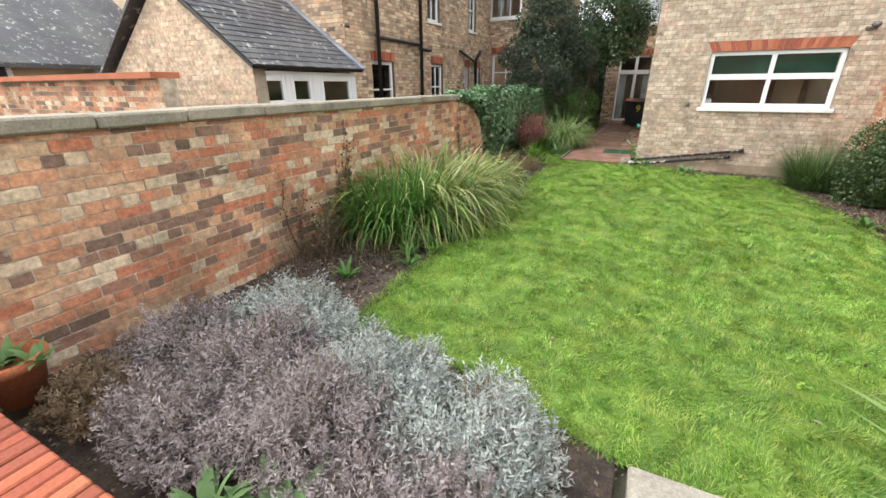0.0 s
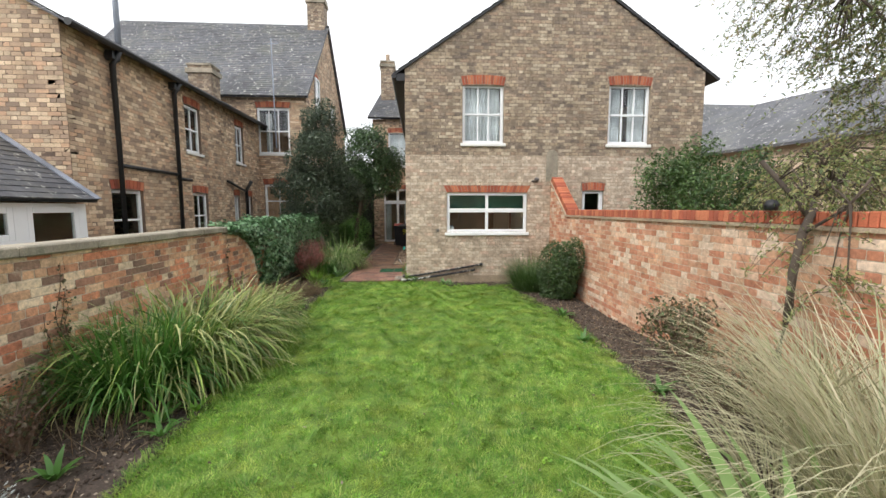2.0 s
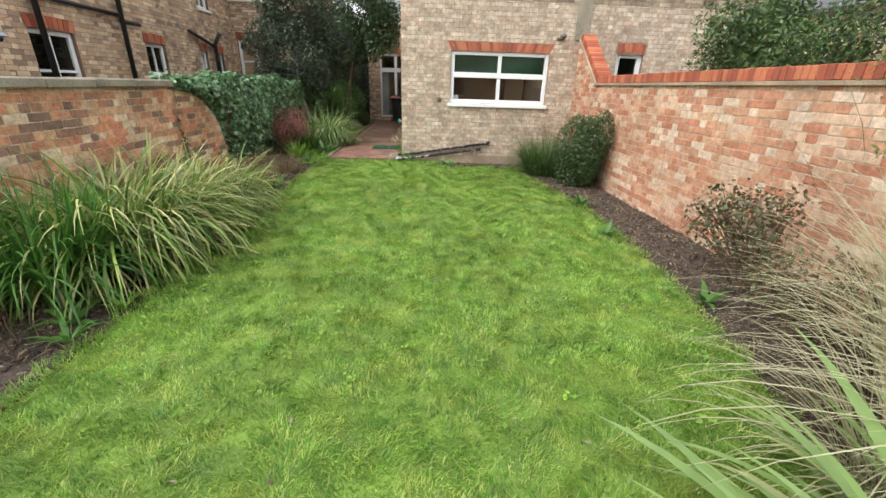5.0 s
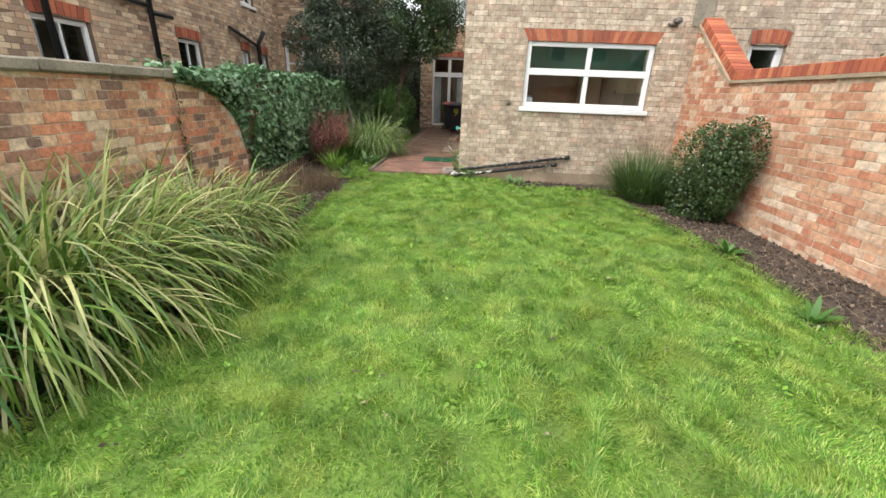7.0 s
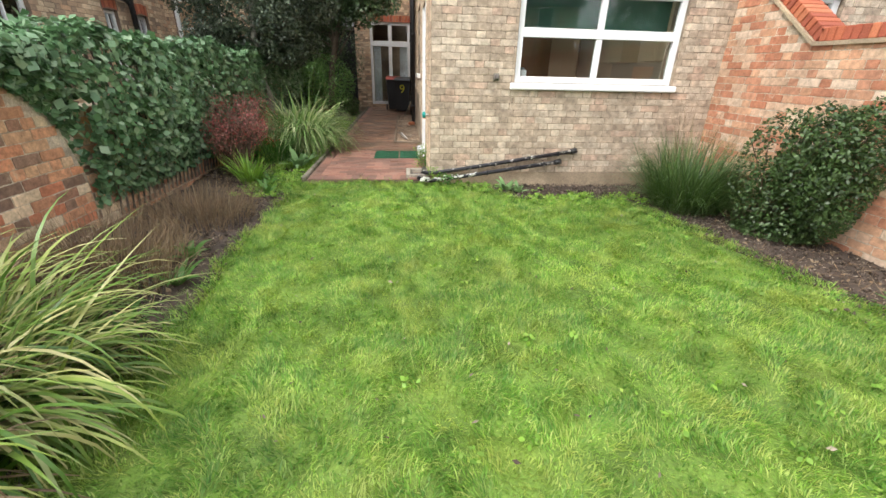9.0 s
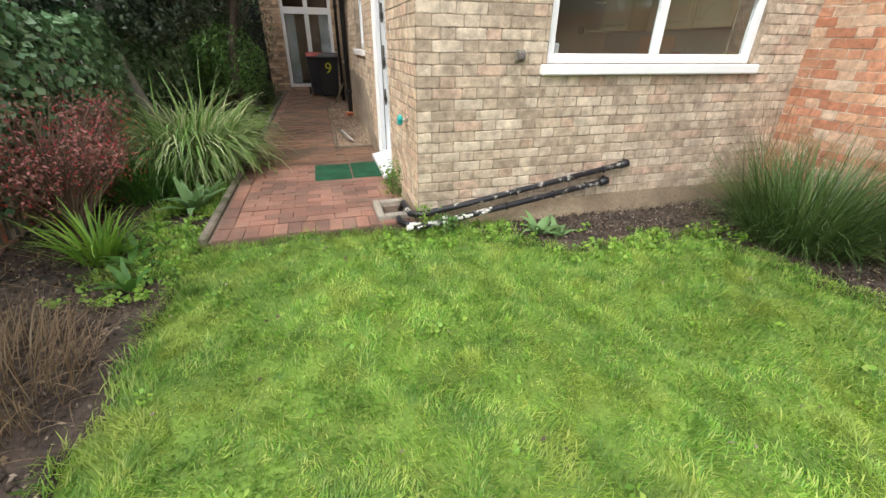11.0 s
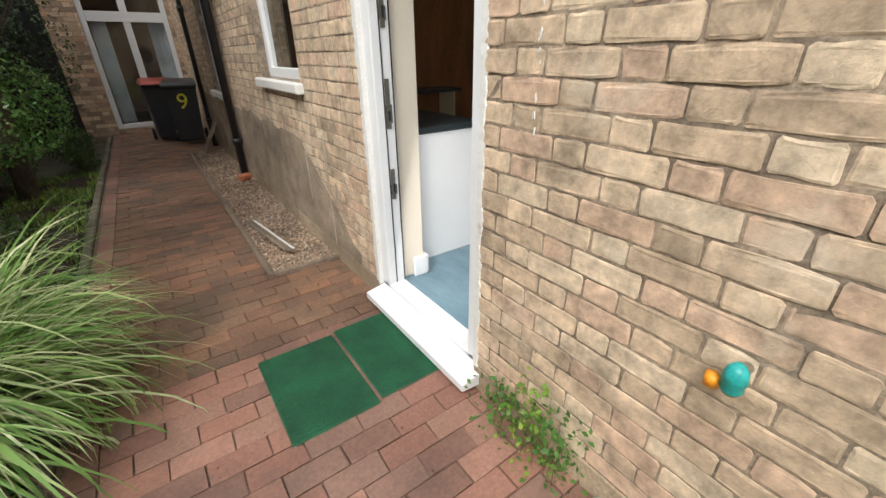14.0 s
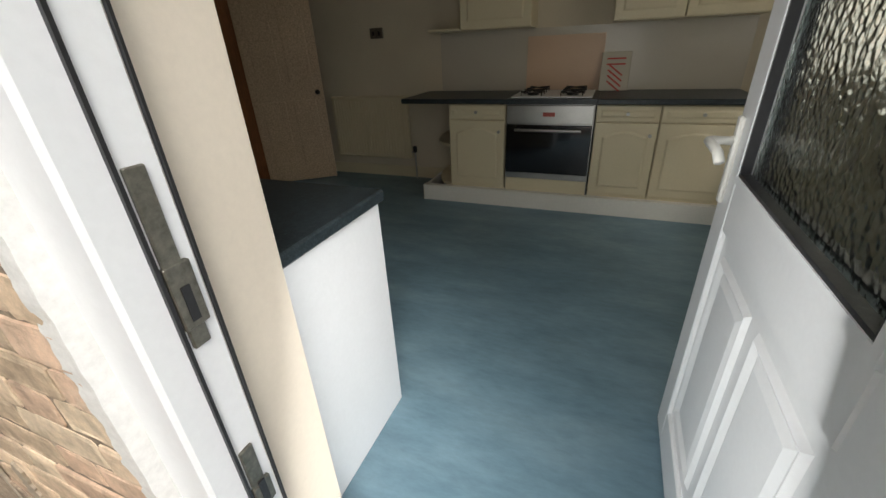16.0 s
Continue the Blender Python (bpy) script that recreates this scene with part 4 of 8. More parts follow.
o_h = [(0.12, 0.62, 1.3, 1.78), (0.72, 1.25, 1.3, 1.78), (1.45, 2.35, 0.6, 1.78)]
of_ = wall_body("wall_outbuilding_front", OF, 2.5, -0.2, 1.84, 0.06, M_WHITE, o_h, None, "white boarded front of the outbuilding")
for h in o_h:
    window_unit("window_outbuilding", OF, *h, (), (), 0.09, 0.0, False, "small white framed window of the outbuilding")
# back walls and west slope added only to darken the outbuilding's inside
Build().box((-9.4, 4.97, -0.2), (-9.18, 7.3, 1.86)).box((-9.18, 7.2, -0.2), (-5.7, 7.3, 1.86)).done("wall_outbuilding_back", M_BROWN[1], label="plain back walls added to close the outbuilding", kind="structure")
ff = wall_body("wall_far_garden", frame_of((-14, 3.6, 0), (1, 0, 0), (0, -1, 0)), 7.9, -0.2, 1.72, 0.23, M_MORTAR, [], None, "brick garden wall of the plot beyond")
brickwork(ff, frame_of((-14, 3.6, 0), (1, 0, 0), (0, -1, 0)), 7.9, 0.8, 1.7, M_MIXED, (), None, None, seed=72)
Build().box((-14, 3.5, 1.72), (-6.1, 3.9, 1.80)).done("coping_far", M_RED[1], ff, "red brick coping")

# ---- far houses ----
def far_house(at, w, d, h, rise, turn, brick, label):
    ob = base("house", at, label, "house", "houses beyond the gardens")
    m_ = Matrix.Translation(at) @ Matrix.Rotation(radians(turn), 4, "Z")
    body = Build(m_).box((-w / 2, -d / 2, 0), (w / 2, d / 2, h)).add([(-w / 2, -d / 2, h), (-w / 2, d / 2, h), (-w / 2, 0, h + rise), (w / 2, -d / 2, h), (w / 2, d / 2, h), (w / 2, 0, h + rise)], [(0, 1, 2), (3, 5, 4)]).done("wall", brick)
    rf = Build(m_)
    e = 0.3
    k = rise / (d / 2)
    for s in (-1, 1):
        rf.add([(-w / 2 - e, s * (d / 2 + e), h - e * k + 0.05), (w / 2 + e, s * (d / 2 + e), h - e * k + 0.05), (w / 2 + e, 0, h + rise + 0.05), (-w / 2 - e, 0, h + rise + 0.05),
                (-w / 2 - e, s * (d / 2 + e), h - e * k - 0.05), (w / 2 + e, s * (d / 2 + e), h - e * k - 0.05), (w / 2 + e, 0, h + rise - 0.05), (-w / 2 - e, 0, h + rise - 0.05)],
               [(0, 1, 2, 3), (4, 5, 6, 7), (0, 4, 5, 1), (0, 4, 7, 3), (1, 5, 6, 2)])
    adopt(ob, body, rf.done("roof", M_SLATE))
    for sx in np.arange(-w / 2 + 1.5, w / 2 - 1, 2.6):
        for sz in (1.0, 3.6) if h > 4 else (1.0,):
            if sz + 1.2 < h:
                adopt(ob, Build(m_).box((sx, -d / 2 - 0.05, sz), (sx + 1.0, -d / 2 + 0.02, sz + 1.3)).done("window", M_WHITE), Build(m_).box((sx + 0.1, -d / 2 - 0.06, sz + 0.1), (sx + 0.9, -d / 2 - 0.04, sz + 1.2)).done("pane", M_OVEN))
    return ob


far_house((13.8, 21.0, -0.1), 8, 7, 4.6, 2.7, 0, M_BROWN[1], "brick house with a slate roof beyond the wing")
far_house((16.2, 12.2, -0.1), 13, 7.5, 4.1, 2.2, 106, M_PINK[1], "long red brick house with a dark slate roof")
far_house((-17.5, 14.0, -0.1), 8, 7, 5.2, 3.0, 80, M_BROWN[1], "brick house beyond the neighbouring garden")
far_house((-15.5, 5.0, -0.1), 6, 5, 2.4, 1.8, 90, M_BROWN[1], "low brick building beyond the neighbouring garden")
# added unseen south of the garden; the camera never turns towards it
far_house((2.0, -16.0, -0.1), 16, 8, 5.2, 3.0, 180, M_BROWN[1], "plain brick house added out of view behind the garden")
far_house((-6.0, 31.0, -0.1), 10, 6, 2.7, 2.2, 0, M_PINK[1], "low red brick house behind the far boundary")
sd = base("shed", (-3.6, 21.6, -0.1), "dark stained timber shed behind the fence", "shed")
adopt(sd, Build().box((-5.3, 21.0, -0.1), (-2.15, 23.2, 2.5)).done("wall", M_BLACK), Build().prism([(-5.5, 20.8), (-2.12, 20.8), (-2.12, 23.4), (-5.5, 23.4)], 2.5, 2.6).done("roof", M_SLATE))

# ---- the path ----
PF = Matrix.Translation((-1.70, 9.70, 0))
GRAV = (1.04, 1.52, 2.75, 7.7)
GULLY = (1.23, 1.53, 0.08, 0.47)
path = Build().box((-1.72, 9.70, -0.2), (-0.17, 20.2, -0.006)).done("pavement", M_MORTAR_D, label="path of worn red clay pavers beside the house", kind="structure")
brickwork(path, PF, 1.52, 0.0, 0.205, M_PAVER, [(0, 1.52, 0.205, 1), GULLY], None, None, course=0.22, stretcher=0.105, bond="stack", seed=80, word="paver", joint=0.0055, proud=0.006)
brickwork(path, PF, 1.52, 0.22, 10.5, M_PAVER, [(0, 0.115, 0, 10.5), GRAV, GULLY, (0, 1.53, 1.948, 10.6)], None, (0, 1.53, 0.2, 3.4), course=0.108, stretcher=0.222, bond="stretcher", seed=81, word="paver", joint=0.0055, proud=0.006)
brickwork(path, PF, 1.52, 1.948, 10.5, M_PAVER_B, [(0, 0.115, 0, 10.5), GRAV], None, (0, 1.53, 1.9, 4.2), course=0.108, stretcher=0.222, bond="stretcher", seed=85, word="paver", joint=0.0055, proud=0.006, most=200)
PB = Matrix.Translation((-1.70, 9.70, 0)) @ Matrix.Rotation(radians(90), 4, "Z") @ Matrix.Translation((0, -0.115, 0))
brickwork(path, PB, 10.5, 0.0, 0.11, M_PAVER, [(0, 0.22, 0, 1)], None, None, course=0.115, stretcher=0.222, bond="stack", seed=82, word="paver", joint=0.0055, proud=0.006)
y_ = 9.72
rng = random.Random(4)
while y_ < 20.1:
    b = min(y_ + 0.92, 20.15)
    Build(Matrix.Translation((rng.uniform(-0.006, 0.006), 0, rng.uniform(-0.006, 0.006)))).box((-1.79, y_ + 0.004, -0.15), (-1.725, b - 0.004, 0.03), 0.012).done("kerb_stone", M_KERB, path)
    y_ = b
# gravel strip with its edging
M_GRAVELBED = surface("gravel_bed", [(0.34, 0.25, 0.18), (0.24, 0.17, 0.12)], bump=1.0)
gr = Build().box((-0.66, 12.45, -0.1), (-0.18, 17.4, 0.0)).done("gravel_bed", M_GRAVELBED, path, "strip of loose gravel along the wall")
gx = Build()
rng = random.Random(12)
for _ in range(5200):
    x, y = rng.uniform(-0.635, -0.19), 12.47 + 4.9 * rng.random() ** 1.5
    r = rng.uniform(0.006, 0.014)
    z = rng.uniform(0.002, 0.02)
    a = rng.uniform(0, 6.28)
    pts = [(x + r * math.cos(a + k * 1.57) * rng.uniform(0.8, 1.3), y + r * math.sin(a + k * 1.57) * rng.uniform(0.8, 1.3), z + rng.uniform(-0.002, 0.002)) for k in range(4)]
    gx.add(pts + [(x, y, z + r * 0.7), (x, y, z - r)], [(0, 1, 4), (1, 2, 4), (2, 3, 4), (3, 0, 4), (1, 0, 5), (2, 1, 5), (3, 2, 5), (0, 3, 5)])
M_GRAVEL = surface("pale_gravel", [(0.40, 0.30, 0.21), (0.26, 0.19, 0.135), (0.54, 0.43, 0.32), (0.17, 0.125, 0.09), (0.40, 0.26, 0.17)], "island", bump=0.1, mottle=0.2)
gx.done("gravel", M_GRAVEL, path, "pale brown loose gravel", kind="stuff")
M_TIMBER = surface("weathered_timber", [(0.20, 0.15, 0.11), (0.28, 0.22, 0.16)], coarse=4, stretch=(1, 0.3, 1), bump=0.4)
for a, b in (((-0.69, 12.42, -0.1), (-0.655, 17.42, 0.035)), ((-0.655, 12.42, -0.1), (-0.18, 12.455, 0.035))):
    Build().box(a, b, 0.006).done("edging_board", M_TIMBER, path)

# gully
gl = base("gully", (-0.32, 9.97, 0), "square concrete drain gully beside the corner, dark inside", "drain")
gb = Build()
for a, b in (((-0.47, 9.78, -0.1), (-0.41, 10.17, 0.045)), ((-0.23, 9.84, -0.1), (-0.18, 10.17, 0.045)), ((-0.41, 9.78, -0.1), (-0.18, 9.84, 0.045)), ((-0.41, 10.11, -0.1), (-0.23, 10.17, 0.045))):
    gb.box(a, b, 0.01)
adopt(gl, gb.done("rim", M_CONC), Build().box((-0.41, 9.84, -0.11), (-0.23, 10.11, -0.08)).done("sump", M_BLACK))
gg = Build()
for k in range(7):
    gg.box((-0.41, 9.855 + k * 0.036, -0.012), (-0.23, 9.867 + k * 0.036, -0.004))
adopt(gl, gg.done("grate", M_BLACK))

# mats
M_MAT = surface("green_plastic_grass", [(0.015, 0.10, 0.045), (0.02, 0.13, 0.06)], coarse=3, fine=120, mottle=0.3, rough=0.7, bump=0.8, bump_scale=300, second=((0.25, 0.28, 0.2), 20, 0.68, 0.6))
for x0, y0 in ((-0.965, 10.98), (-0.565, 11.0)):
    mt = base("door_mat", (x0 + 0.19, y0 + 0.29, 0.008), "dark green ribbed plastic doormat lying on the pavers", "doormat", "green mats at the door")
    b = Build().box((x0, y0, 0.008), (x0 + 0.385, y0 + 0.58, 0.017), 0.004)
    rb = Build()
    for k in range(48):
        rb.box((x0 + 0.006, y0 + 0.006 + k * 0.012, 0.0165), (x0 + 0.379, y0 + 0.012 + k * 0.012, 0.0215))
    adopt(mt, b.done("backing", M_MAT), rb.done("ribs", M_MAT, kind="stuff"))

# pipes at the foot of the gable
M_WORN = surface("black_pipe_with_flaking_white", [(0.02, 0.02, 0.025)], rough=0.45, bump=0.3, second=((0.6, 0.58, 0.52), 11.0, 0.55, 0.95))
for pts, fl in (([(-0.25, 10.02, -0.02), (-0.235, 9.9, 0.10), (-0.24, 9.60, 0.115), (-0.15, 9.555, 0.12), (0.2, 9.562, 0.165), (1.66, 9.572, 0.40)], 0.55),
                ([(-0.30, 9.88, 0.0), (-0.31, 9.66, 0.03), (-0.2, 9.50, 0.035), (0.15, 9.515, 0.075), (1.46, 9.535, 0.27)], 0.7)):
    wp = base("waste_pipe", (pts[0][0], pts[0][1], 0), "black waste pipe with flaking white paint sloping along the gable wall", "pipe", "waste pipes on the gable")
    adopt(wp, Build().tube(pts, 0.024, 12).done("pipe", M_WORN, smooth=True))
    e = Vector(pts[-1])
    d = (e - Vector(pts[-2])).normalized()
    adopt(wp, Build().tube([e - d * 0.06, e + d * 0.02], 0.032, 12).done("collar", M_BLACK, smooth=True), Build().tube([e, e + Vector((0.02, 0.06, 0.01))], 0.022, 10).done("elbow", M_BLACK, smooth=True))
    for s in (0.3, 0.62, 0.85):
        q = Vector(pts[-2]).lerp(e, s)
        adopt(wp, Build().box((q.x - 0.01, q.y - 0.027, q.z - 0.028), (q.x + 0.01, q.y + 0.02, q.z + 0.028), 0.006).done("bracket", M_WORN))
rng = random.Random(5)
fl = Build()
for _ in range(24):
    t = rng.random() ** 2
    x, y, z = -0.28 + t * 0.75, 9.5 + rng.uniform(-0.02, 0.02), 0.06 + t * 0.08 + rng.uniform(-0.02, 0.02)
    s = rng.uniform(0.008, 0.022)
    fl.box((x - s, y - 0.032, z - s * 0.6), (x + s, y - 0.02, z + s * 0.6), 0.003)
fl.done("flaked_paint", M_PAINT, kind="stuff", label="flakes of white paint on the pipe elbows", category="paint")

vt = base("wall_vent", (0.585, GY, 1.2), "small grey-brown plastic vent hood on the gable wall", "vent")
M_BROWNP = surface("grey_brown_plastic", [(0.15, 0.13, 0.12)], rough=0.5, bump=0.1)
adopt(vt, Build().box((0.565, GY - 0.06, 1.205), (0.615, GY - 0.004, 1.265), 0.012).done("hood", M_BROWNP), Build().box((0.555, GY - 0.012, 1.195), (0.625, GY - 0.003, 1.275), 0.004).done("flange", M_CONC))
ov = base("overflow_pipe", (2.97, GY, 2.42), "short dark pipe stub high on the gable", "pipe")
adopt(ov, Build().tube([(2.97, GY + 0.01, 2.46), (2.97, GY - 0.12, 2.45)], 0.045, 12).tube([(2.86, GY - 0.03, 2.42), (3.0, GY - 0.03, 2.40)], 0.02, 8).done("pipe", M_BROWNP, smooth=True))
M_TURQ = surface("turquoise_plastic", [(0.02, 0.32, 0.30)], rough=0.4, bump=0)
M_ORANGE = surface("orange_plastic", [(0.8, 0.30, 0.02)], rough=0.4, bump=0)
tp = base("garden_tap", (SX, 9.93, 0.72), "garden tap with a turquoise hose connector and an orange cap", "tap")
adopt(tp, Build().tube([(SX, 9.93, 0.77), (SX - 0.06, 9.93, 0.77)], 0.014, 10).done("pipe", M_STEEL, smooth=True),
      Build().lathe((SX - 0.065, 9.93, 0.735), [(0.001, 0.0), (0.016, 0.0), (0.023, 0.012), (0.021, 0.03), (0.026, 0.034), (0.021, 0.06), (0.010, 0.075), (0.001, 0.075)], 14).done("connector", M_TURQ, smooth=True),
      Build().lathe((SX - 0.06, 9.968, 0.725), [(0.001, 0), (0.016, 0), (0.016, 0.028), (0.001, 0.03)], 12).done("cap", M_ORANGE, smooth=True))
M_SKIM = surface("thin_grey_cement_skim", [(0.31, 0.24, 0.17), (0.38, 0.30, 0.22), (0.26, 0.20, 0.145)], coarse=2.5, bump=0.9, bump_scale=60.0, mottle=0.35, stain=(0.14, 0.12, 0.09), stain_amount=0.6)
M_BLOOM = surface("pale_lime_streak", [(0.52, 0.43, 0.32), (0.60, 0.52, 0.41)], bump=0.6, mottle=0.2)
rng = random.Random(88)
sk = [(su(12.02), 0.03)]
for k in range(60):
    yy = 12.02 + 6.0 * k / 59
    sk.append((su(yy), 0.22 + 0.62 * min((yy - 12.02) / 1.0, 1) + 0.05 * noise.noise(Vector((yy * 3, 0, 0))) + rng.uniform(-0.022, 0.022)))
sk.append((su(18.02), 0.03))
Build(SF).prism(sk if sk[0][0] < sk[-1][0] else sk[::-1], 0.002, 0.0080).done("cement_skim", M_SKIM, side, "thin grey-brown cement skim smeared over the lower bricks")
for yy, z0, z1, w0 in ((12.44, 0.07, 0.92, 0.012), (12.86, 0.35, 0.80, 0.018), (12.30, 0.45, 0.62, 0.02)):
    lf, rt = [], []
    for k in range(16):
        z_ = z0 + (z1 - z0) * k / 15
        c = su(yy) + 0.012 * noise.noise(Vector((z_ * 4, yy, 1)))
        w_ = w0 * (0.6 + 0.7 * rng.random()) * min(1, 0.25 + k / 3, 0.25 + (15 - k) / 3)
        lf.append((c - w_, z_))
        rt.append((c + w_, z_))
    Build(SF).prism(rt + lf[::-1], 0.004, 0.0095).done("lime_streak", M_BLOOM, side, "pale lime streak running down the bricks")
for k in range(14):
    z0 = rng.uniform(1.10, 1.52)
    u0, a0 = su(10.60) + rng.uniform(-0.006, 0.006), rng.uniform(0.002, 0.0045)
    Build(SF).prism([(u0 + a0 * math.cos(a) * rng.uniform(0.5, 1.2), z0 + a0 * 2.4 * math.sin(a) * rng.uniform(0.5, 1.2)) for a in np.linspace(0, 6.28, 8)[:-1]], 0.002, 0.0062).done("paint_drip", M_PAINT, side, "white paint drip on the bricks")

# downpipes on the side wall, and a meter pipe
for y_, r, ma, lb in ((15.4, 0.045, M_BLACK, "black iron downpipe on the side wall"), (17.75, 0.035, M_BLACK, "slim black downpipe near the bins")):
    dp = base("downpipe", (SX - 0.07, y_, 0), lb, "downpipe")
    adopt(dp, Build().tube([(SX - 0.075, y_, 0.0), (SX - 0.075, y_, 4.9)], r, 12).done("pipe", ma, smooth=True))
    for z in (0.4, 2.0, 3.6):
        adopt(dp, Build().tube([(SX - 0.075, y_, z), (SX - 0.075, y_, z + 0.07)], r + 0.012, 12).done("collar", ma, smooth=True))
gt = base("gutter", (-0.42, 9.6, 4.8), "black gutter along the wing's eaves", "gutter")
adopt(gt, Build().tube([(-0.42, 9.58, 4.80), (-0.42, 20.2, 4.80)], 0.06, 8).done("channel", M_BLACK))
Build().box((-0.37, 9.60, 4.70), (-0.17, 20.2, 4.86)).done("soffit", M_BLACK, side, "black boarded eaves")

# things on the gravel
pl = base("plank", (-0.55, 13.0, 0.03), "short grey plank with a white painted edge lying on the gravel", "plank")
m_ = Matrix.Translation((-0.52, 13.1, 0.05)) @ Matrix.Rotation(radians(8), 4, "Z") @ Matrix.Rotation(radians(28), 4, "Y")
adopt(pl, Build(m_).box((-0.045, -0.42, -0.012), (0.045, 0.42, 0.008), 0.004).done("board", M_TIMBER), Build(m_).box((0.02, -0.40, 0.010), (0.042, 0.40, 0.022), 0.003).done("painted_edge", M_PAINT))
bk = base("broken_brick", (-0.3, 15.1, 0.03), "orange broken brick lying on the gravel by the downpipe", "brick")
adopt(bk, Build(Matrix.Translation((-0.3, 15.1, 0.06)) @ Matrix.Rotation(0.6, 4, "Z")).box((-0.07, -0.05, -0.04), (0.07, 0.05, 0.03), 0.012).done("body", M_RED[0]))
bd = base("board", (-0.33, 17.2, 0), "weathered board leaning against the side wall by the bins", "board")
adopt(bd, Build(Matrix.Translation((-0.47, 17.2, 0.01)) @ Matrix.Rotation(radians(28), 4, "Y")).box((-0.012, -0.12, 0), (0.012, 0.12, 0.5), 0.004).done("plank", M_TIMBER))

M_BIN = surface("black_bin_plastic", [(0.02, 0.021, 0.024)], rough=0.45, bump=0.15, mottle=0.1)
M_BINLID = surface("faded_red_bin_lid", [(0.36, 0.07, 0.05)], rough=0.5, bump=0.1)
M_YELLOW = surface("yellow_number_sticker", [(0.75, 0.70, 0.05)], rough=0.5, bump=0)


def wheelie_bin(x, y, turn, lid, label, number=False):
    ob = base("wheelie_bin", (x, y, 0.008), label, "wheelie bin", "bins at the end of the path")
    m = Matrix.Translation((x, y, 0.008)) @ Matrix.Rotation(radians(turn), 4, "Z")
    body = Build(m)
    rings = [(0.17, 0.20, 0.06), (0.18, 0.22, 0.10), (0.235, 0.275, 0.90), (0.25, 0.29, 0.93), (0.25, 0.29, 0.97)]
    pts = [(sx * w, sy * d, z) for w, d, z in rings for sx, sy in ((-1, -1), (1, -1), (1, 1), (-1, 1))]
    body.add(pts, [(4 * i + k, 4 * i + (k + 1) % 4, 4 * i + 4 + (k + 1) % 4, 4 * i + 4 + k) for i in range(4) for k in range(4)] + [(0, 1, 2, 3)])
    adopt(ob, body.done("body", M_BIN))
    lidb = Build(m).add([(-0.26, -0.33, 0.965), (0.26, -0.33, 0.965), (0.26, 0.29, 0.98), (-0.26, 0.29, 0.98), (-0.24, -0.30, 1.0), (0.24, -0.30, 1.0), (0.22, 0.24, 1.05), (-0.22, 0.24, 1.05)],
                        [(0, 1, 5, 4), (1, 2, 6, 5), (2, 3, 7, 6), (3, 0, 4, 7), (4, 5, 6, 7), (3, 2, 1, 0)]).done("lid", lid)
    adopt(ob, lidb, Build(m).tube([(-0.2, 0.33, 0.96), (0.2, 0.33, 0.96)], 0.016, 8).done("handle", M_BIN, smooth=True))
    for s in (-1, 1):
        adopt(ob, Build(m).tube([(s * 0.20, 0.25, 0.10), (s * 0.25, 0.25, 0.10)], 0.10, 16).done("wheel", M_BLACK, smooth=True))
    if number:
        cu = bpy.data.curves.new("number", "FONT")
        cu.body, cu.size, cu.extrude, cu.align_x = "9", 0.34, 0.003, "CENTER"
        t = new("number_tmp", cu)
        me = bpy.data.meshes.new_from_object(t.evaluated_get(bpy.context.evaluated_depsgraph_get()))
        bpy.data.objects.remove(t)
        n = new("number", me)
        me.materials.append(M_YELLOW)
        n.matrix_world = m @ Matrix.Translation((0, -0.264, 0.60)) @ Matrix.Rotation(radians(94), 4, "X")
        m0 = n.matrix_world.copy()
        n.parent = ob
        n.matrix_parent_inverse = Matrix.Translation(ob.location).inverted()
        n.matrix_basis = m0
        tagged(n, "yellow house number nine")
    return ob


wheelie_bin(-0.80, 18.85, 4, M_BINLID, "black wheelie bin with a faded red lid at the path's end")
wheelie_bin(-0.50, 18.30, -6, M_BIN, "black wheelie bin with a yellow number nine on its front", True)

# ---- the back door ----
DZ = 0.12
sill = Build().add([(-0.27, 10.80, 0.035), (-0.27, 11.76, 0.035), (-0.27, 10.80, 0.07), (-0.27, 11.76, 0.07), (-0.15, 10.79, 0.10), (-0.15, 11.75, 0.10), (-0.15, 10.79, 0.035), (-0.15, 11.75, 0.035)],
                   [(0, 1, 3, 2), (2, 3, 5, 4), (4, 5, 7, 6), (0, 2, 4, 6), (1, 7, 5, 3), (0, 6, 7, 1)]).done("door_sill", M_WHITE, label="white plastic door sill, projecting", kind="structure")
dfb = Build()
for a, b in (((-0.15, 10.832, 0.10), (-0.045, 10.918, 2.15)), ((-0.15, 11.668, 0.10), (-0.045, 11.755, 2.15)), ((-0.15, 10.918, 2.08), (-0.045, 11.668, 2.15))):
    dfb.box(a, b, 0.006)
dfb.box((-0.15, 10.84, 0.085), (-0.04, 11.75, 0.128), 0.006)
dframe = dfb.done("door_frame", M_WHITE, label="white plastic door frame", kind="structure")
Build().box((-0.104, 11.662, 0.13), (-0.099, 11.669, 2.10)).box((-0.049, 11.663, 0.13), (-0.045, 11.669, 2.10)).done("gasket", M_BLACK, dframe)
M_KEEP = surface("dull_metal", [(0.20, 0.19, 0.16)], metal=0.8, rough=0.4, bump=0.1)
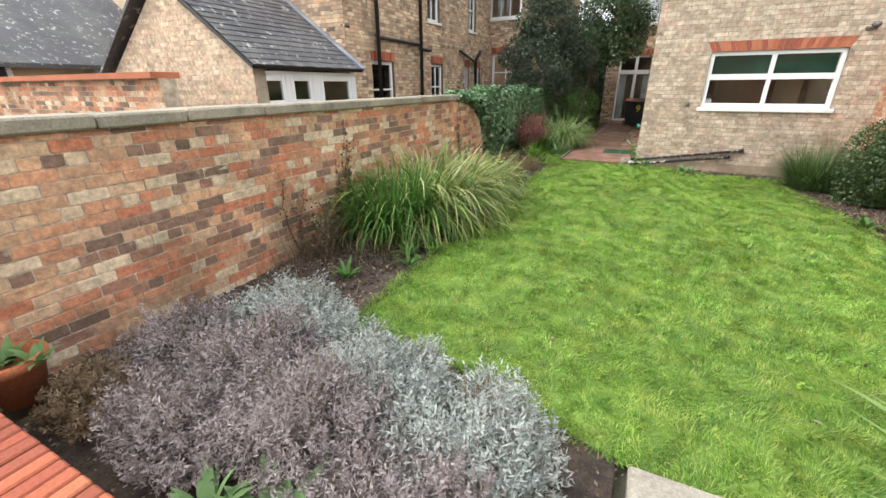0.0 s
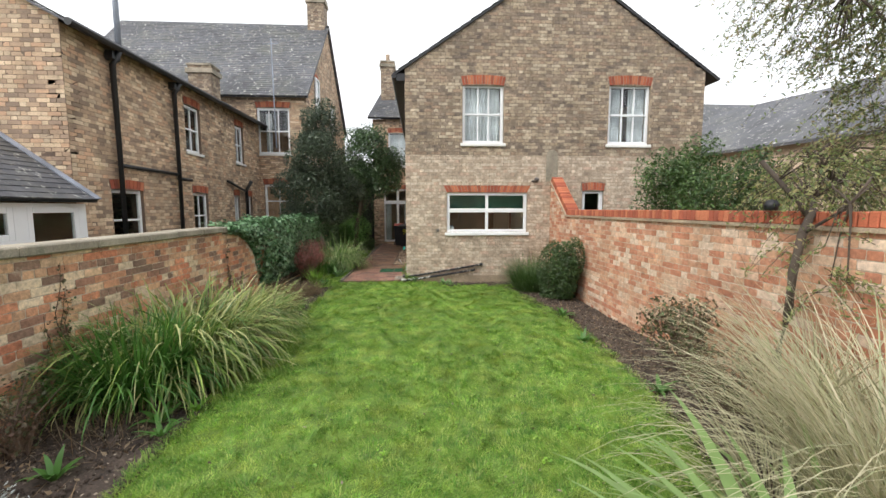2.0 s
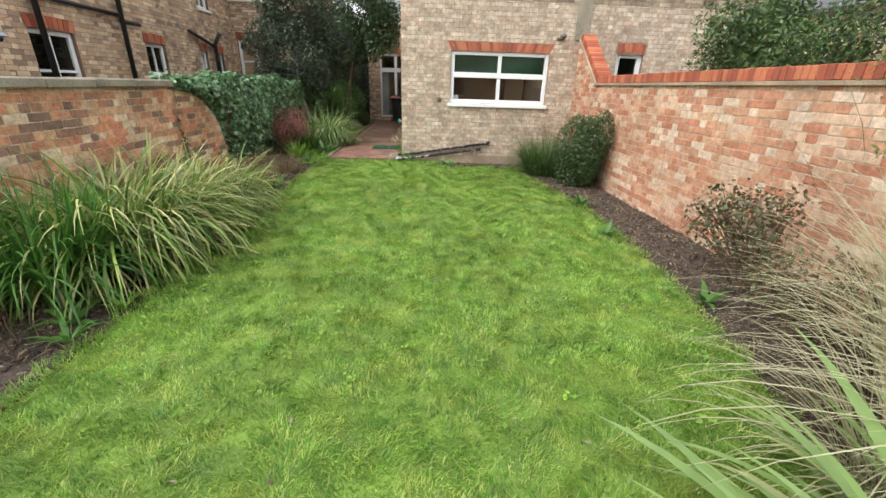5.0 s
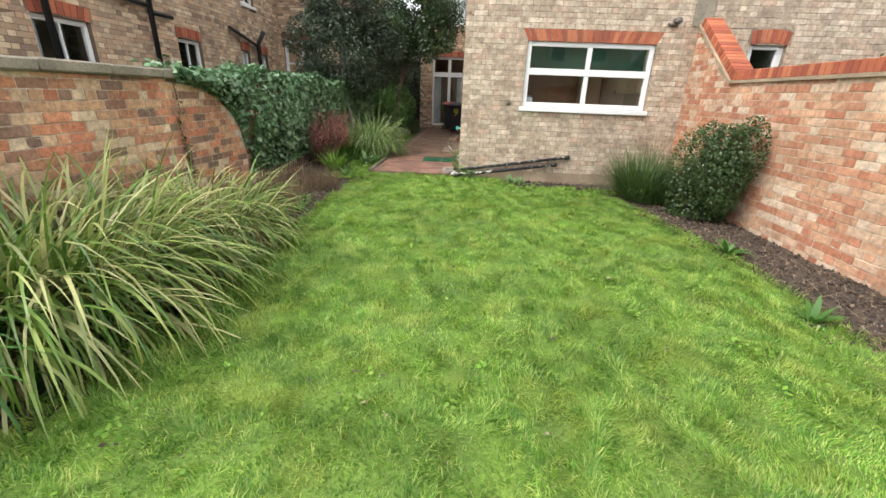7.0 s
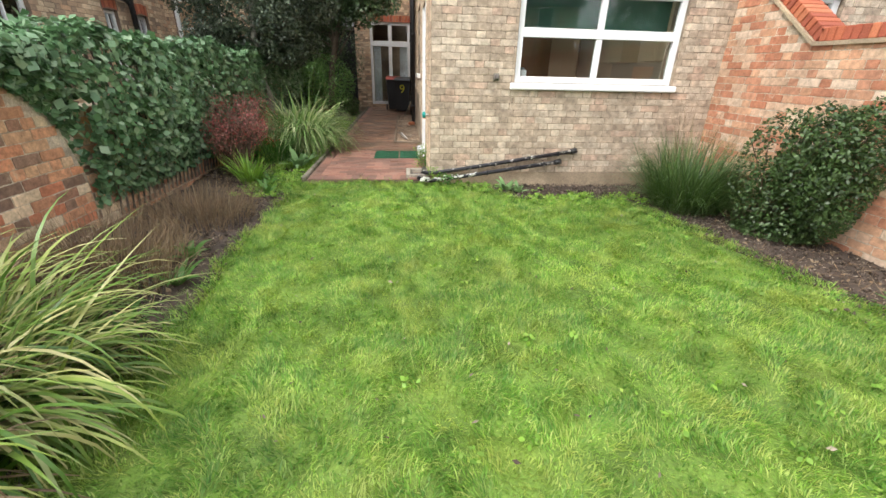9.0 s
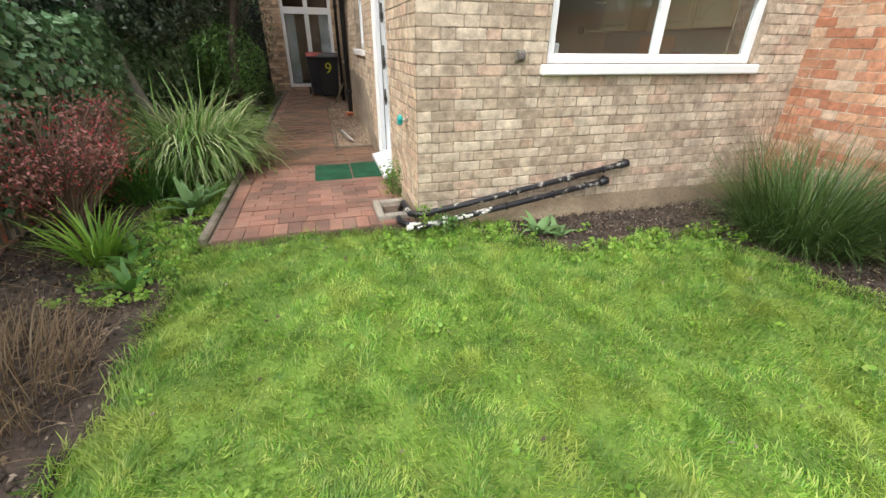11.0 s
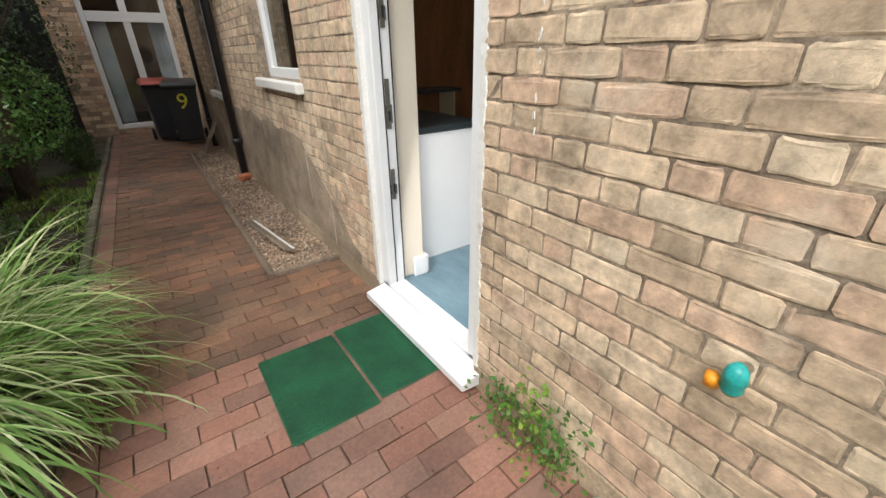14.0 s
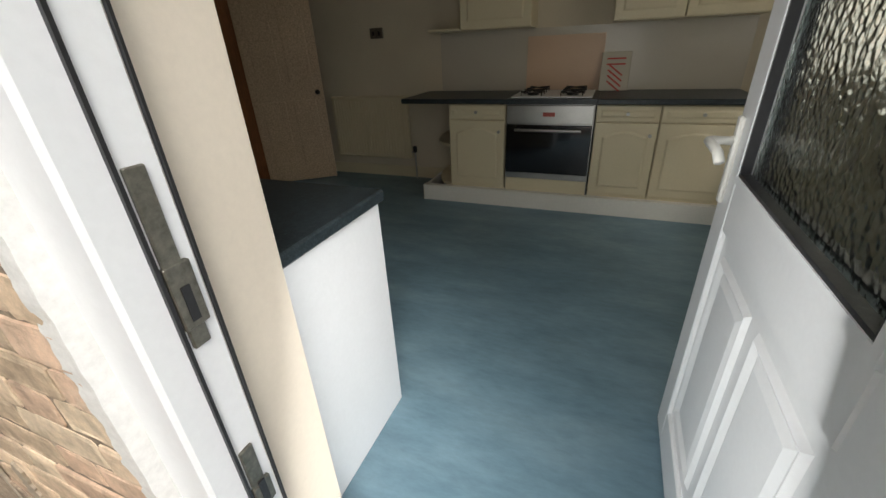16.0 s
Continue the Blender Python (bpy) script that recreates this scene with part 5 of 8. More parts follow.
for z0, z1 in ((1.04, 1.28), (0.66, 0.83), (1.50, 1.68)):
    Build().box((-0.094, 11.662, z0), (-0.070, 11.669, z1), 0.0015).box((-0.097, 11.660, z0 + 0.03), (-0.062, 11.669, (z0 + z1) / 2), 0.0015).done("lock_keep", M_KEEP, dframe, "dull metal lock keep on the frame")
    Build().box((-0.086, 11.6585, z0 + 0.04), (-0.074, 11.6615, z0 + 0.09)).done("slot", M_BLACK, dframe)
# ragged paint and sealant beside the frame
rng = random.Random(23)
rag = Build(SF)
for yc, s in ((11.765, 1), (10.832, -1)):
    inner, outer = [], []
    for k in range(230):
        z = 0.1 + 2.06 * k / 229
        w = (0.014 + 0.020 * (0.5 + noise.noise(Vector((z * 9, yc, 0)))) + 0.014 * (0.5 + noise.noise(Vector((z * 45, yc, 3)))) + rng.uniform(0, 0.004)) * (0.9 if s > 0 else 0.6)
        inner.append((su(yc - s * 0.012), z))
        outer.append((su(yc + s * w), z))
    for k in range(229):
        q = [inner[k], outer[k], outer[k + 1], inner[k + 1]]
        d0, d1 = 0.0055 + 0.002 * noise.noise(Vector((inner[k][1] * 30, 0, 0))), 0.0055 + 0.002 * noise.noise(Vector((inner[k + 1][1] * 30, 0, 0)))
        e = 0.004 if outer[k][0] > inner[k][0] else -0.004
        rag.add([(*q[0], d0), (q[1][0] - e, q[1][1], d0), (q[2][0] - e, q[2][1], d1), (*q[3], d1), (*q[1], -0.002), (*q[2], -0.002)], [(0, 1, 2, 3), (1, 4, 5, 2)])
        rag.add([(*q[0], d0), (*q[3], d1), (*q[3], -0.024), (*q[0], -0.024)], [(0, 1, 2, 3)])
rag.done("flaked_render", M_PAINT, dframe, "ragged white paint left on the brick reveal", kind="stuff")
Build().box((-0.045, 11.70, DZ), (0.118, 11.765, 2.16), 0.006).box((-0.045, 10.83, DZ), (0.118, 10.86, 2.16), 0.006).box((-0.045, 10.83, 2.12), (0.118, 11.765, 2.17)).done("door_reveal", surface("pinkish_cream_plaster", [(0.74, 0.66, 0.55)], patch=0.05, mottle=0.03, bump=0.1, rough=0.7), label="cream plastered reveal inside the door", kind="structure")
Build().box((0.03, 11.665, DZ), (0.135, 11.692, 0.25), 0.006).box((0.118, 11.665, DZ), (0.138, 11.83, 0.25), 0.006).done("baseboard", M_WHITE, label="short white skirting block inside the door", kind="structure")

# door leaf, open inwards
hf = Vector((0.875, 10.866, 0))
ud = Vector((-1, 0.012, 0)).normalized()
DM = frame_of(hf, ud, ud.cross(Vector((0, 0, 1))))
leaf = base("back_door", (0.0, 10.90, 0.14), "white plastic back door standing open, patterned glass above two raised panels", "door")
W = 0.885
lf = Build(DM)
TH = 0.03
for a, b in (((0, 0.14, -TH), (0.11, 2.10, TH)), ((W - 0.11, 0.14, -TH), (W, 2.10, TH)), ((0.11, 0.14, -TH), (W - 0.11, 0.28, TH)), ((0.11, 0.93, -TH), (W - 0.11, 1.06, TH)), ((0.11, 1.99, -TH), (W - 0.11, 2.10, TH))):
    lf.box(a, b, 0.005)
lf.box((0.11, 0.28, -0.018), (W - 0.11, 0.93, 0.018))
adopt(leaf, lf.done("leaf", M_WHITE))
for a, b in ((0.15, W / 2 - 0.025), (W / 2 + 0.025, W - 0.15)):
    pb = Build(DM)
    for s in (1, -1):
        x0, x1, z0, z1 = a, b, 0.33, 0.88
        o = 0.018 * s
        rings = [((x0, z0, x1, z1), o), ((x0 + 0.012, z0 + 0.012, x1 - 0.012, z1 - 0.012), o + 0.009 * s), ((x0 + 0.03, z0 + 0.03, x1 - 0.03, z1 - 0.03), o + 0.001 * s), ((x0 + 0.05, z0 + 0.05, x1 - 0.05, z1 - 0.05), o + 0.007 * s)]
        pts = [q for (p0, q0, p1, q1), w in rings for q in ((p0, q0, w), (p1, q0, w), (p1, q1, w), (p0, q1, w))]
        pb.add(pts, [(4 * i + k, 4 * i + (k + 1) % 4, 4 * i + 4 + (k + 1) % 4, 4 * i + 4 + k) for i in range(3) for k in range(4)] + [(12, 13, 14, 15)])
    adopt(leaf, pb.done("raised_panel", M_WHITE))
bead = Build(DM)
for s in (1, -1):
    w0, w1 = s * TH * 0.5, s * (TH + 0.006)
    for a, b in (((0.11, 1.06, w0), (0.128, 1.99, w1)), ((W - 0.128, 1.06, w0), (W - 0.11, 1.99, w1)), ((0.128, 1.06, w0), (W - 0.128, 1.078, w1)), ((0.128, 1.972, w0), (W - 0.128, 1.99, w1))):
        bead.box(a, b)
adopt(leaf, bead.done("glazing_bead", M_WHITE))
gk = Build(DM)
for s in (1, -1):
    w0, w1 = s * 0.012, s * (TH + 0.003)
    for a, b in (((0.128, 1.078, w0), (0.136, 1.972, w1)), ((W - 0.136, 1.078, w0), (W - 0.128, 1.972, w1)), ((0.136, 1.078, w0), (W - 0.136, 1.086, w1))):
        gk.box(a, b)
adopt(leaf, gk.done("gasket", M_BLACK))
adopt(leaf, Build(DM).box((0.12, 1.07, -0.004), (W - 0.12, 1.98, 0.004)).done("pane", M_OBSC, label="patterned obscured glass"))
M_HANDLE = surface("white_handle", [(0.78, 0.77, 0.72)], rough=0.3, bump=0, mottle=0)
for s in (1, -1):
    adopt(leaf, Build(DM).box((0.022, 0.98, s * TH), (0.052, 1.20, s * (TH + 0.012)), 0.005).done("handle_plate", M_HANDLE),
          Build(DM).tube([(0.037, 1.14, s * (TH + 0.01)), (0.037, 1.14, s * (TH + 0.055)), (0.055, 1.142, s * (TH + 0.066)), (0.14, 1.135, s * (TH + 0.06)), (0.16, 1.115, s * (TH + 0.055))], 0.0115, 10).done("handle_lever", M_HANDLE, smooth=True))
adopt(leaf, Build(DM).box((-0.003, 0.80, -0.009), (0.0, 1.35, 0.009)).done("lock_strip", M_STEEL))

# ---- kitchen fittings ----
WX = 3.5


def base_unit(y0, y1, kind, label):
    ob = base("base_unit", (3.2, (y0 + y1) / 2, 0.25), label, "kitchen unit", "kitchen base units")
    adopt(ob, Build().box((2.925, y0 + 0.002, 0.25), (WX - 0.004, y1 - 0.002, 0.953)).done("body", M_CREAMDOOR))
    if kind == "door":
        adopt(ob, front("drawer", y0 + 0.006, y1 - 0.006, 0.835, 0.945, False), front("door", y0 + 0.006, y1 - 0.006, 0.29, 0.825, True),
              Build().tube([(2.905, y0 + 0.05, 0.74), (2.885, y0 + 0.05, 0.74)], 0.012, 10).done("knob", M_STEEL), Build().tube([(2.905, (y0 + y1) / 2, 0.89), (2.885, (y0 + y1) / 2, 0.89)], 0.012, 10).done("knob", M_STEEL))
    return ob


def front(name, y0, y1, z0, z1, arched, x=2.905):
    """A cream cabinet front with a raised field, arched at the top on doors."""
    b = Build().box((x, y0, z0), (x + 0.018, y1, z1), 0.003)
    k = 0.055 if arched else 0.028
    n = 12
    out, inn = [], []
    for e, lst in ((0, out), (0.014, inn)):
        a, c, lo, hi = y0 + k + e, y1 - k - e, z0 + k + e, z1 - k - e
        lst += [(a, lo), (c, lo)]
        for i in range(n + 1):
            s = i / n
            dip = 0.045 * (1 - math.sin(s * math.pi)) if arched else 0
            lst.append((c + (a - c) * s, hi - dip))
    m = len(out)
    b.add([(x - 0.001, *p) for p in out] + [(x - 0.007, *p) for p in inn], [(i, (i + 1) % m, m + (i + 1) % m, m + i) for i in range(m)] + [tuple(range(m, 2 * m))])
    return b.done(name, M_CREAMDOOR)


base_unit(11.965, 12.445, "door", "cream base unit with an arched panel door and a drawer")
base_unit(10.86, 11.29, "door", "cream base unit with an arched panel door and a drawer")
base_unit(10.34, 10.86, "door", "cream base unit with an arched panel door and a drawer")
sh = base("end_shelf", (3.2, 12.57, 0.25), "open rounded end shelves finishing the cream units", "shelf")
for z in (0.25, 0.60):
    pts = [(WX - 0.005, 12.447), (2.93, 12.447)] + [(WX - 0.005 - 0.56 * math.cos(a * math.pi / 16), 12.447 + 0.24 * math.sin(a * math.pi / 16)) for a in range(1, 9)]
    adopt(sh, Build().prism(pts[::-1], z, z + 0.02).done("shelf_board", M_CREAMDOOR))
M_PLINTH = surface("off_white_board", [(0.72, 0.70, 0.64)], patch=0.05, mottle=0.04, rough=0.5, bump=0.05)
Build().box((2.865, 10.34, DZ + 0.001), (2.885, 12.70, 0.25)).box((2.885, 12.68, DZ + 0.001), (WX - 0.01, 12.70, 0.25)).box((2.866, 10.34, 0.2505), (2.925, 12.70, 0.258)).done("plinth_board", M_PLINTH, label="off-white plinth under the units", category="plinth", kind="structure")
wt = base("worktop", (3.2, 11.5, 0.955), "dark speckled worktop over the cream units", "worktop")
adopt(wt, Build().box((2.868, 11.965, 0.956), (WX - 0.003, 12.86, 0.994), 0.006).box((2.868, 10.30, 0.956), (WX - 0.003, 11.29, 0.994), 0.006).box((2.868, 11.29, 0.956), (WX - 0.003, 11.965, 0.994)).done("slab", M_WORK))
oven = base("oven", (3.2, 11.63, 0.25), "built-in steel and black glass oven under the hob", "oven")
adopt(oven, Build().box((2.915, 11.30, 0.255), (WX - 0.01, 11.955, 0.952)).done("body", M_STEEL), Build().box((2.892, 11.305, 0.42), (2.914, 11.95, 0.80), 0.004).done("door", M_OVEN), Build().box((2.895, 11.305, 0.81), (2.914, 11.95, 0.945), 0.003).done("control_panel", M_STEEL),
      Build().tube([(2.865, 11.38, 0.765), (2.865, 11.88, 0.765)], 0.011, 10).box((2.865, 11.40, 0.757), (2.893, 11.415, 0.773)).box((2.865, 11.845, 0.757), (2.893, 11.86, 0.773)).done("handle", M_STEEL),
      Build().box((2.890, 11.58, 0.865), (2.896, 11.67, 0.895)).done("display", M_BINLID), Build().box((2.90, 11.305, 0.375), (2.914, 11.95, 0.412)).done("vent_strip", M_STEEL), Build().box((2.905, 11.305, 0.262), (2.914, 11.95, 0.368)).done("lower_panel", M_CREAMDOOR))
hob = base("hob", (3.15, 11.63, 0.994), "white gas hob with black pan supports set in the worktop", "hob")
adopt(hob, Build().box((2.93, 11.33, 0.9945), (3.42, 11.93, 1.004), 0.003).done("plate", M_WHITE))
for y_ in (11.48, 11.78):
    for x_ in (3.05, 3.30):
        g = Build()
        for a in range(4):
            c, s = math.cos(a * math.pi / 2 + 0.78), math.sin(a * math.pi / 2 + 0.78)
            g.tube([(x_ + 0.02 * c, y_ + 0.02 * s, 1.035), (x_ + 0.11 * c, y_ + 0.11 * s, 1.035), (x_ + 0.11 * c, y_ + 0.11 * s, 1.003)], 0.006, 6)
        ring = [(x_ + 0.085 * math.cos(k * math.pi / 8), y_ + 0.085 * math.sin(k * math.pi / 8), 1.027) for k in range(17)]
        g.tube(ring, 0.005, 6)
        adopt(hob, g.done("pan_support", M_BLACK), Build().lathe((x_, y_, 1.003), [(0.001, 0.0), (0.045, 0), (0.04, 0.018), (0.001, 0.02)], 14).done("burner", M_BLACK))
for y0, y1, lb in ((11.85, 12.43, "cream wall cupboard beside open shelves"), (10.80, 11.26, "cream wall cupboard with an arched door"), (10.30, 10.80, "cream wall cupboard with an arched door")):
    cu_ = base("wall_cupboard", (3.35, (y0 + y1) / 2, 1.48), lb, "kitchen cupboard", "kitchen wall cupboards")
    adopt(cu_, Build().box((3.215, y0 + 0.002, 1.485), (WX - 0.004, y1 - 0.002, 2.2)).done("body", M_CREAMDOOR), front("door", y0 + 0.005, y1 - 0.005, 1.49, 2.195, True, 3.195))
ws = base("wall_shelf", (3.35, 12.58, 1.48), "small open cream wall shelf at the end of the cupboards", "shelf")
adopt(ws, Build().box((3.2, 12.435, 1.485), (WX - 0.004, 12.72, 1.505), 0.004).done("shelf_board", M_CREAMDOOR), Build().box((3.2, 12.435, 1.85), (WX - 0.004, 12.70, 1.868), 0.004).done("shelf_board", M_CREAMDOOR))
Build().box((WX - 0.006, 10.30, 0.995), (WX - 0.001, 12.72, 1.48)).done("splashback", M_TILE, label="pale tiled splashback", kind="structure")
M_PEACH = surface("peach_panel", [(0.62, 0.44, 0.30)], patch=0.05, mottle=0.03, rough=0.4, bump=0)
Build().box((WX - 0.012, 11.30, 0.995), (WX - 0.007, 11.92, 1.42)).done("hob_panel", M_PEACH, label="peach coloured panel behind the hob", kind="structure")
M_STRIPE = surface("red_print", [(0.5, 0.06, 0.05)], rough=0.5, bump=0)
brd = base("chopping_board", (3.42, 11.2, 0.995), "white board with red stripes leaning on the splashback", "board")
m_ = Matrix.Translation((3.40, 11.2, 0.996)) @ Matrix.Rotation(radians(14), 4, "Y")
adopt(brd, Build(m_).box((-0.006, -0.11, 0), (0.006, 0.11, 0.29), 0.004).done("panel", M_TILE))
for k in range(6):
    adopt(brd, Build(m_ @ Matrix.Translation((-0.0075, 0, 0.03 + k * 0.042)) @ Matrix.Rotation(radians(0 if k > 3 else 38), 4, "X")).box((-0.001, -0.07, -0.006), (0.001, 0.07, 0.006)).done("stripe", M_STRIPE))
rad = base("radiator", (3.45, 13.5, 0.32), "cream ribbed panel radiator under the thermostat", "radiator")
rb = Build().box((3.43, 13.08, 0.33), (3.47, 13.98, 0.95), 0.008)
for k in range(26):
    adopt(rad, Build().box((3.424, 13.11 + k * 0.033, 0.37), (3.432, 13.125 + k * 0.033, 0.91), 0.003).done("fin", M_CREAMDOOR))
adopt(rad, rb.done("panel", M_CREAMDOOR), Build().tube([(3.45, 13.04, DZ), (3.45, 13.04, 0.40), (3.45, 13.09, 0.40)], 0.009, 8).done("pipe", M_STEEL), Build().lathe((3.45, 13.04, 0.40), [(0.001, 0), (0.02, 0), (0.02, 0.06), (0.001, 0.065)], 10).done("valve", M_BLACK))
th = base("light_switch", (3.49, 13.38, 1.5), "brass double switch plate on the cream wall", "switch")
adopt(th, Build().box((3.485, 13.31, 1.47), (3.499, 13.45, 1.56), 0.003).done("plate", M_KEEP), Build().box((3.480, 13.34, 1.495), (3.486, 13.36, 1.53)).done("rocker", M_BLACK), Build().box((3.480, 13.40, 1.495), (3.486, 13.42, 1.53)).done("rocker", M_BLACK))
Build().box((3.485, 12.74, DZ + 0.001), (3.499, 14.4, 0.235)).done("baseboard", M_CREAMDOOR, label="cream skirting board", kind="structure")
# inner door
im = frame_of((3.30, 13.96, 0), (-0.62, 0.78, 0), (0.78, 0.62, 0))
ind = base("inner_door", (3.2, 14.1, 0.13), "dull cream panelled inner door standing ajar", "door")
M_DOORP = surface("aged_cream_door_paint", [(0.50, 0.37, 0.24)], patch=0.08, rough=0.5, bump=0.1)
ib = Build(im).box((0, 0.135, -0.02), (0.70, 2.1, 0.02), 0.004)
for a, b, c, d in ((0.09, 0.31, 0.3, 0.95), (0.39, 0.61, 0.3, 0.95), (0.09, 0.31, 1.12, 1.95), (0.39, 0.61, 1.12, 1.95)):
    for s in (1, -1):
        ib.box((a, c, s * 0.02), (b, d, s * 0.026), 0.004)
adopt(ind, ib.done("leaf", M_DOORP), Build(im).lathe((0.06, 0.99, 0.0), [(0.001, 0)], 6).tube([(0.06, 1.02, 0.02), (0.06, 1.02, 0.05), (0.06, 1.02, 0.075)], [0.01, 0.026, 0.02], 12).tube([(0.06, 1.02, -0.02), (0.06, 1.02, -0.05), (0.06, 1.02, -0.075)], [0.01, 0.026, 0.02], 12).done("knob", M_BLACK, smooth=True))
# unit beside the back door
un = base("kitchen_unit", (0.39, 12.5, DZ), "white end panel unit with a dark speckled worktop beside the door", "kitchen unit")
adopt(un, Build().box((0.125, 11.835, DZ + 0.001), (0.665, 11.853, 0.955)).done("end_panel", M_WHITE), Build().box((0.125, 11.853, DZ + 0.001), (0.64, 14.1, 0.955)).done("body", M_CREAMDOOR), Build().box((0.12, 11.82, 0.956), (0.685, 14.1, 0.994), 0.006).done("worktop", M_WORK))
un2 = base("kitchen_unit", (1.4, 14.25, DZ), "low units along the far kitchen wall with a dark worktop", "kitchen unit")
adopt(un2, Build().box((1.4, 14.12, 0.95), (2.3, 14.49, 0.99), 0.006).done("worktop", M_WORK), Build().box((1.4, 14.14, 0.55), (2.25, 14.49, 0.57)).done("shelf_board", M_CREAMDOOR), Build().box((1.4, 14.16, DZ + 0.001), (1.42, 14.49, 0.95)).box((2.2, 14.16, DZ + 0.001), (2.22, 14.49, 0.95)).done("side_panel", M_CREAMDOOR))
# blind and things in the kitchen window
bl = base("roller_blind", (1.78, 9.95, 2.1), "green roller blind half lowered inside the kitchen window", "blind")
adopt(bl, Build().box((0.83, 9.925, 1.70), (2.74, 9.930, 2.15)).done("cloth", M_BLIND), Build().tube([(0.83, 9.93, 2.15), (2.74, 9.93, 2.15)], 0.02, 8).done("roller", M_WHITE))
Build().box((0.80, 9.70, 1.165), (2.77, 9.92, 1.18)).done("window_board", M_WHITE, label="white inner window board", kind="structure")
dv = base("dispenser", (0.93, 9.80, 1.18), "small white box standing on the inner window sill", "box")
adopt(dv, Build().box((0.88, 9.77, 1.181), (0.99, 9.84, 1.32), 0.01).done("body", M_WHITE), Build().box((0.905, 9.78, 1.32), (0.965, 9.83, 1.345), 0.006).done("cap", M_LEAD))
# area lamps added inside the kitchen window and doorway to boost the daylight
lw = bpy.data.lights.new("window_daylight", "AREA")
lw.shape, lw.size, lw.size_y, lw.energy, lw.color = "RECTANGLE", 1.8, 0.85, 2.4, (1.0, 0.92, 0.78)
lo = new("window_daylight", lw)
lo.matrix_world = look((1.8, 9.96, 1.55), (1.9, 12.5, 1.1))
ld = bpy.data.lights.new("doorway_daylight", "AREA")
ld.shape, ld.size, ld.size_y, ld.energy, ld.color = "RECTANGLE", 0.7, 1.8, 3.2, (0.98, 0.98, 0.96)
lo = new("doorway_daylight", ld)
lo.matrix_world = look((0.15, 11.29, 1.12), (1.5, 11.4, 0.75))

# ---- front of the garden ----
fw = Build().box((-3.1, 0.10, -0.2), (-1.05, 0.33, 0.275)).done("wall_front_low", M_PINK[1], label="low wall with a row of orange-red bricks on edge", kind="structure")
for k in range(27):
    x = -3.08 + k * 0.075
    Build(Matrix.Translation((0, 0, random.Random(k).uniform(-0.003, 0.003)))).box((x, 0.095, 0.28), (x + 0.067, 0.335, 0.355), 0.007).done("coping_brick", M_RED[0], fw)
M_TERRA = surface("terracotta", [(0.50, 0.17, 0.07), (0.42, 0.14, 0.06)], patch=0.1, bump=0.2, stain=(0.45, 0.38, 0.3), stain_at=(0.6, 0.75))
pt = base("terracotta_pot", (-2.93, 0.55, -0.03), "round orange terracotta pot with green leaves by the old wall", "plant pot")
adopt(pt, Build().lathe((-2.93, 0.55, -0.03), [(0.001, 0), (0.10, 0), (0.145, 0.22), (0.165, 0.225), (0.17, 0.28), (0.15, 0.285), (0.135, 0.25), (0.001, 0.245)], 28).done("pot", M_TERRA, smooth=True))
for x0, x1, y0, y1 in ((0.18, 0.78, 1.285, 1.575), (0.20, 0.80, 0.98, 1.275), (0.19, 0.79, 0.66, 0.97)):
    sb = Build(Matrix.Rotation(0.01, 4, "Z")).box((x0, y0, -0.09), (x1, y1, -0.022), 0.01).done("paving_slab", M_CONC, label="weathered grey concrete slab at the lawn's edge", kind="structure")

# ---- plants: helpers ----
def sheet_mesh(name, V, F, mat_, parent=None, label="", category="", kind="", smooth=True, group=""):
    """A mesh from arrays of corners (n, 3) and quads (m, 4)."""
    me = bpy.data.meshes.new(name)
    V, F = np.asarray(V, np.float32), np.asarray(F, np.int32)
    me.vertices.add(len(V))
    me.vertices.foreach_set("co", V.ravel())
    me.loops.add(F.size)
    me.loops.foreach_set("vertex_index", F.ravel())
    me.polygons.add(len(F))
    me.polygons.foreach_set("loop_start", np.arange(0, F.size, F.shape[1], dtype=np.int32))
    me.update(calc_edges=True)
    me.materials.append(mat_)
    if smooth:
        me.polygons.foreach_set("use_smooth", np.ones(len(F), bool))
    ob = new(name, me)
    ob.parent = parent
    if parent:
        ob.matrix_parent_inverse = Matrix.Translation(parent.location).inverted()
    return tagged(ob, label, category, group, kind)


